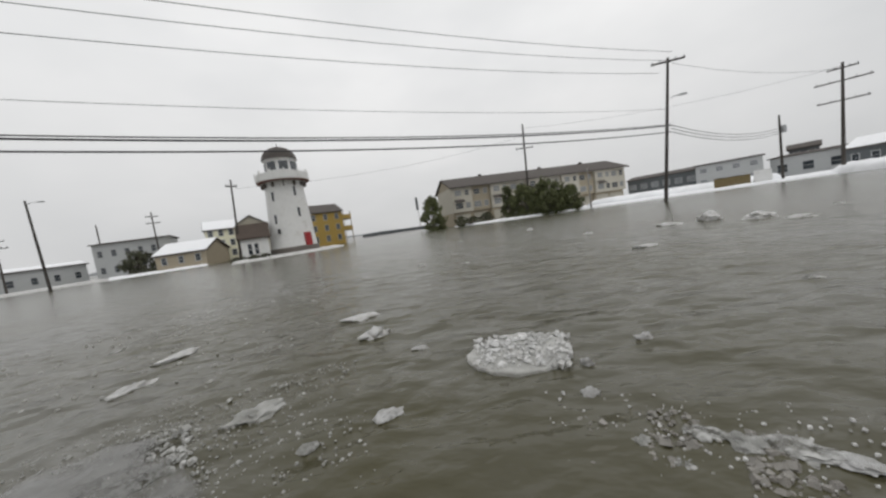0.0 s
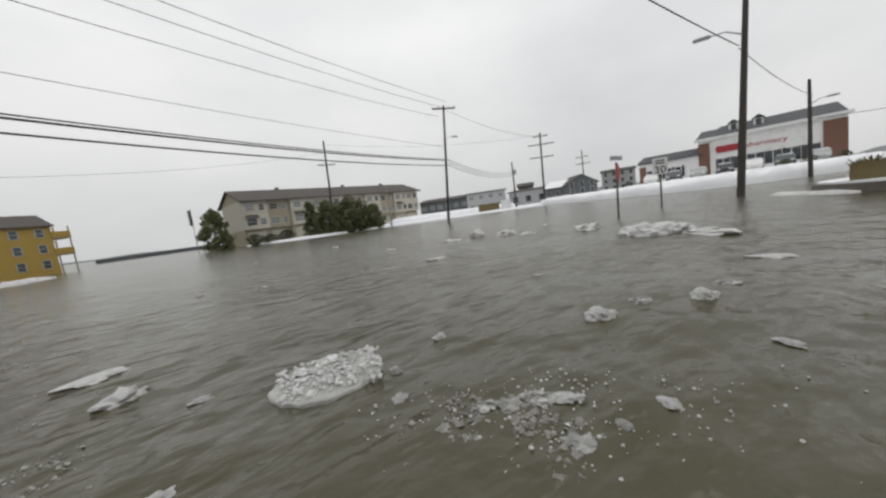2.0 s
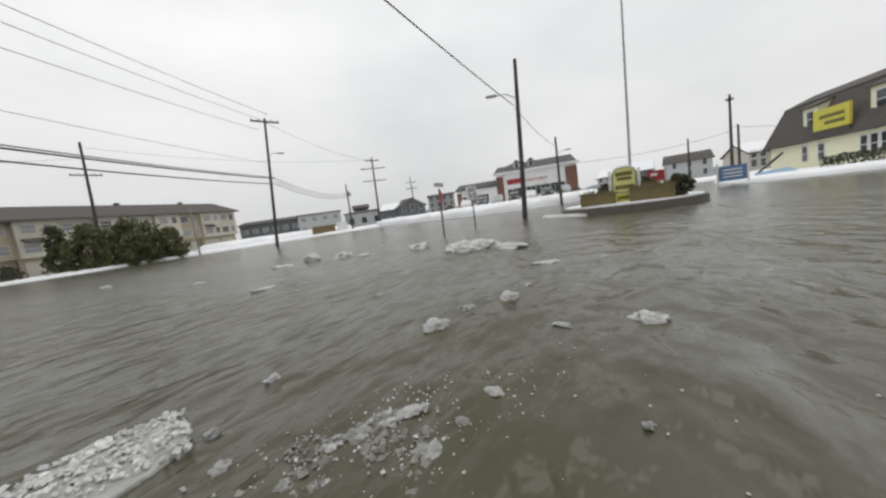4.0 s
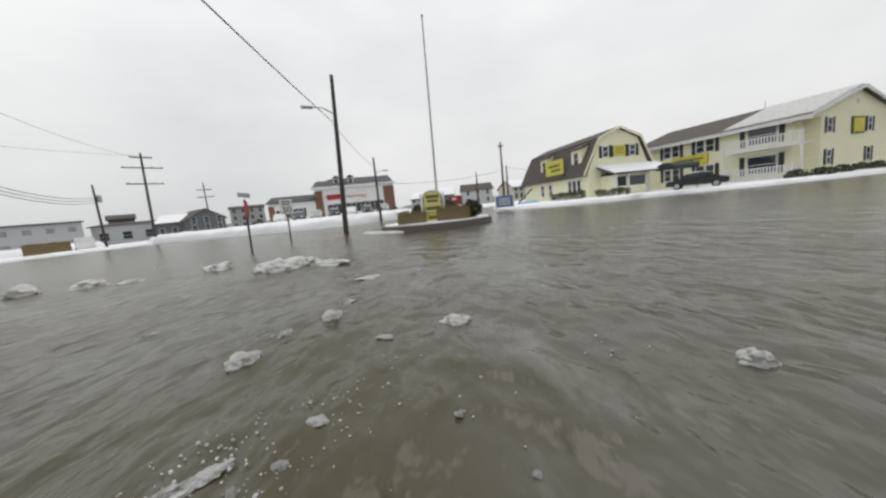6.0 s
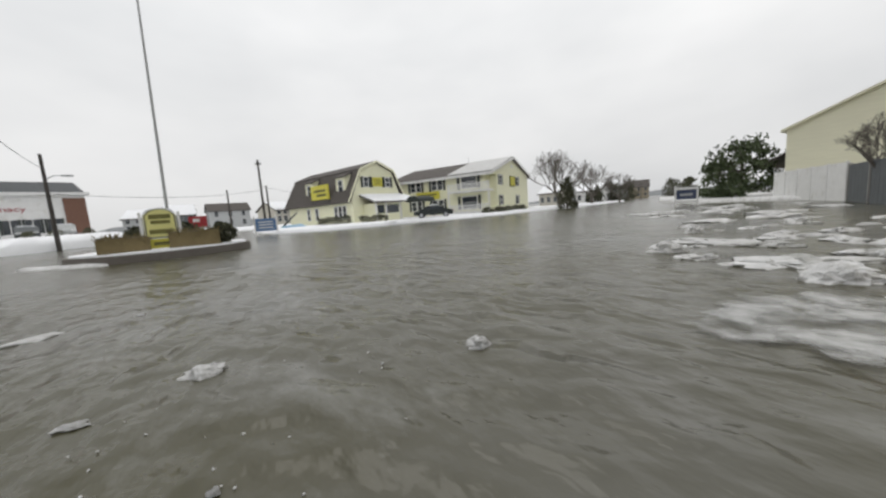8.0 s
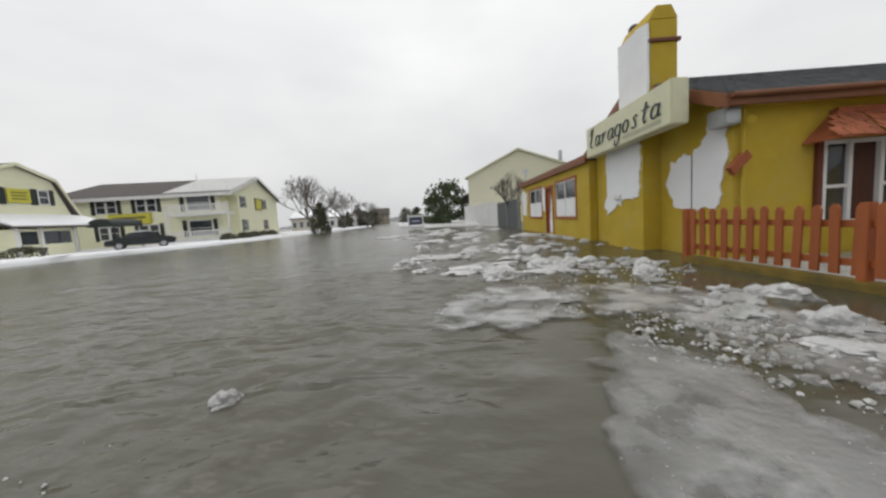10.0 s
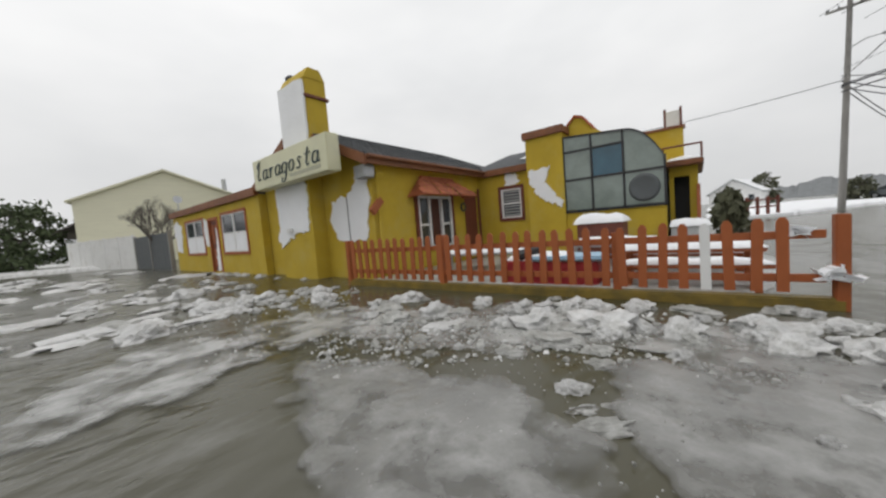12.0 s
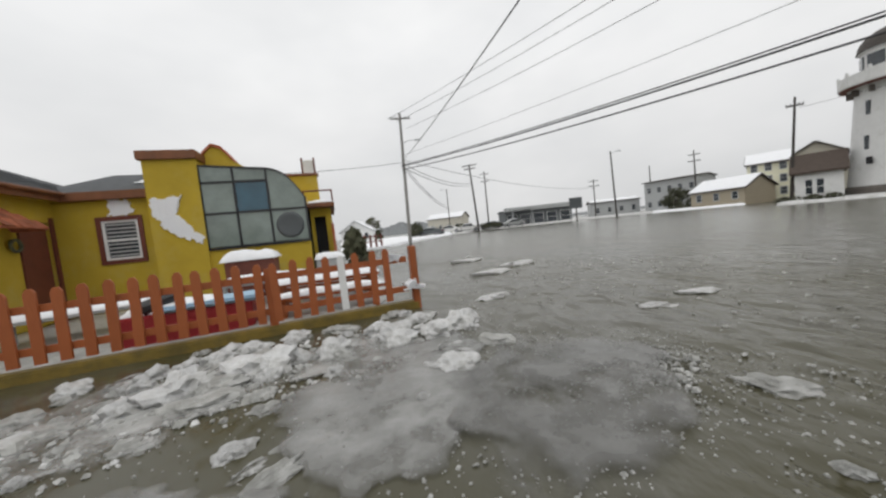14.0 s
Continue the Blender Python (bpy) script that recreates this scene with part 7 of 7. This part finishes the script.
# broken pack between the ice sheets and the fence
for i in range(170):
    x, y = rng_ice.uniform(-7.2, 1.6), rng_ice.uniform(2.95, 4.15)
    if rng_ice.random() < 0.15:
        y = rng_ice.uniform(2.4, 3.0)
    if x < -4.5:
        y += rng_ice.uniform(-0.2, 0.4)
    if -1.0 < x and y > 3.4:
        y -= 0.15
    p = FENCE @ Vector((x, y, 0))
    big = rng_ice.random() < 0.25
    chunk(math.degrees(math.atan2(-p.x, p.y)), math.hypot(p.x, p.y), rng_ice.uniform(0.28, 0.50) if big else rng_ice.uniform(0.10, 0.26), rng_ice.choice(("snow", "snow", "ice", "clear", "ice")), 0.0, rng_ice.uniform(0.9, 1.25))
for i in range(20):
    p = FENCE @ Vector((rng_ice.uniform(-1.6, 1.6), rng_ice.uniform(4.0, 4.6), 0))
    chunk(math.degrees(math.atan2(-p.x, p.y)), math.hypot(p.x, p.y), rng_ice.uniform(0.15, 0.36), rng_ice.choice(("snow", "ice", "ice")), 0.0, 1.2)
# floes drifting along the front of the low wing
for i in range(55):
    s_ = rng_ice.uniform(6.0, 15.0)
    p = REST @ Vector((-s_, rng_ice.uniform(-1.2, 3.6) * (0.6 + s_ / 26), 0))
    chunk(math.degrees(math.atan2(-p.x, p.y)), math.hypot(p.x, p.y), rng_ice.uniform(0.2, 0.7), rng_ice.choice(("plate", "plate", "snow", "ice")), 0.0, rng_ice.uniform(1.0, 1.5))
for i in range(24):
    s_ = rng_ice.uniform(15.0, 30.0)
    p = REST @ Vector((-s_, rng_ice.uniform(-4.0, 3.8), 0))
    chunk(math.degrees(math.atan2(-p.x, p.y)), math.hypot(p.x, p.y), rng_ice.uniform(0.5, 1.3), "plate", 0.0, rng_ice.uniform(1.2, 1.7))
# lumps along the foot of the street front
for i in range(16):
    p = REST @ Vector((rng_ice.uniform(-16, -6.4), rng_ice.uniform(4.55, 4.75), 0))
    chunk(math.degrees(math.atan2(-p.x, p.y)), math.hypot(p.x, p.y), rng_ice.uniform(0.12, 0.30), "snow", 0.0, 1.4)
# sparse drifting pieces over the open water
for i in range(16):
    h = rng_ice.uniform(-100, 80)
    r = 2.8 * math.exp(rng_ice.uniform(0, 2.3))
    chunk(h, r, rng_ice.uniform(0.03, 0.06) * r ** 0.7, rng_ice.choice(("plate", "clear", "plate", "snow")), 0.0, rng_ice.uniform(1.0, 1.6))


def crumbs(name, zones, label, material, seed):
    """Fine broken bits too many to count: one sheet of little blocks."""
    rng = random.Random(seed)
    verts, faces = [], []
    for h0, h1, r0, r1, count, s0, s1, lift in zones:
        for _ in range(count):
            h, r = rng.uniform(h0, h1), math.sqrt(rng.uniform(r0 * r0, r1 * r1))
            p, s = polar(h, r, lift), rng.uniform(s0, s1) * (0.6 + 0.8 * rng.random() ** 3)
            m = Euler((rng.uniform(-0.6, 0.6), rng.uniform(-0.6, 0.6), rng.uniform(0, 6))).to_matrix()
            n = len(verts)
            for dx, dy, dz in ((-1, -0.8, -0.5), (1, -0.9, -0.5), (0.9, 1, -0.5), (-0.8, 0.9, -0.5), (-0.7, -0.5, 0.45), (0.6, -0.6, 0.5), (0.5, 0.7, 0.4), (-0.5, 0.5, 0.5)):
                verts.append(p + m @ Vector((dx * s * rng.uniform(0.7, 1.2), dy * s * rng.uniform(0.7, 1.2), dz * s)))
            faces += [(n, n + 1, n + 5, n + 4), (n + 1, n + 2, n + 6, n + 5), (n + 2, n + 3, n + 7, n + 6), (n + 3, n, n + 4, n + 7), (n + 4, n + 5, n + 6, n + 7)]
    me = bpy.data.meshes.new(name)
    me.from_pydata(verts, [], faces)
    me.materials.append(material)
    return tagged(new(name, me), label, "ice", kind="stuff")


crumbs("ice_crumbs", [(-19, -2.5, 2.35, 2.98, 420, 0.006, 0.024, 0.045), (-56, -14, 1.30, 2.1, 150, 0.003, 0.010, 0.006), (-60, -30, 1.2, 1.9, 80, 0.003, 0.012, 0.0), (-75, -45, 1.5, 2.3, 130, 0.003, 0.010, 0.0), (-125, -75, 1.2, 3.0, 50, 0.004, 0.012, 0.0),
                      (85, 160, 2.6, 4.2, 550, 0.005, 0.026, 0.008), (150, 175, 3.5, 7.5, 300, 0.006, 0.022, 0.01)], "scattered white crumbs of broken ice", SLUSH, 5)
crumbs("slush", [(86, 158, 2.7, 4.0, 520, 0.010, 0.045, 0.012), (40, 95, 1.3, 3.6, 1800, 0.003, 0.012, 0.004), (95, 160, 1.2, 3.0, 350, 0.003, 0.010, 0.022), (20, 80, 3, 9, 420, 0.006, 0.03, 0.0), (18, 60, 1.3, 3.2, 900, 0.003, 0.014, 0.003), (42, 50, 2.4, 3.0, 160, 0.010, 0.03, 0.012)], "fine grey slush in the water", ICE, 6)
BROWNSLUSH = mat("brown_grey_slush", (0.20, 0.19, 0.172), 0.35, 0.3, 5, 0.6, 24, spec=0.5, island=0.35)
crumbs("brown_slush", [(-36, -29, 1.45, 1.95, 80, 0.006, 0.026, 0.0), (-46, -41, 1.5, 1.9, 70, 0.006, 0.030, 0.0), (-53, -47, 1.25, 1.7, 90, 0.006, 0.032, 0.0), (-24, -18, 1.4, 1.8, 45, 0.005, 0.022, 0.0)], "half-sunk clumps of brownish grey slush", BROWNSLUSH, 8)
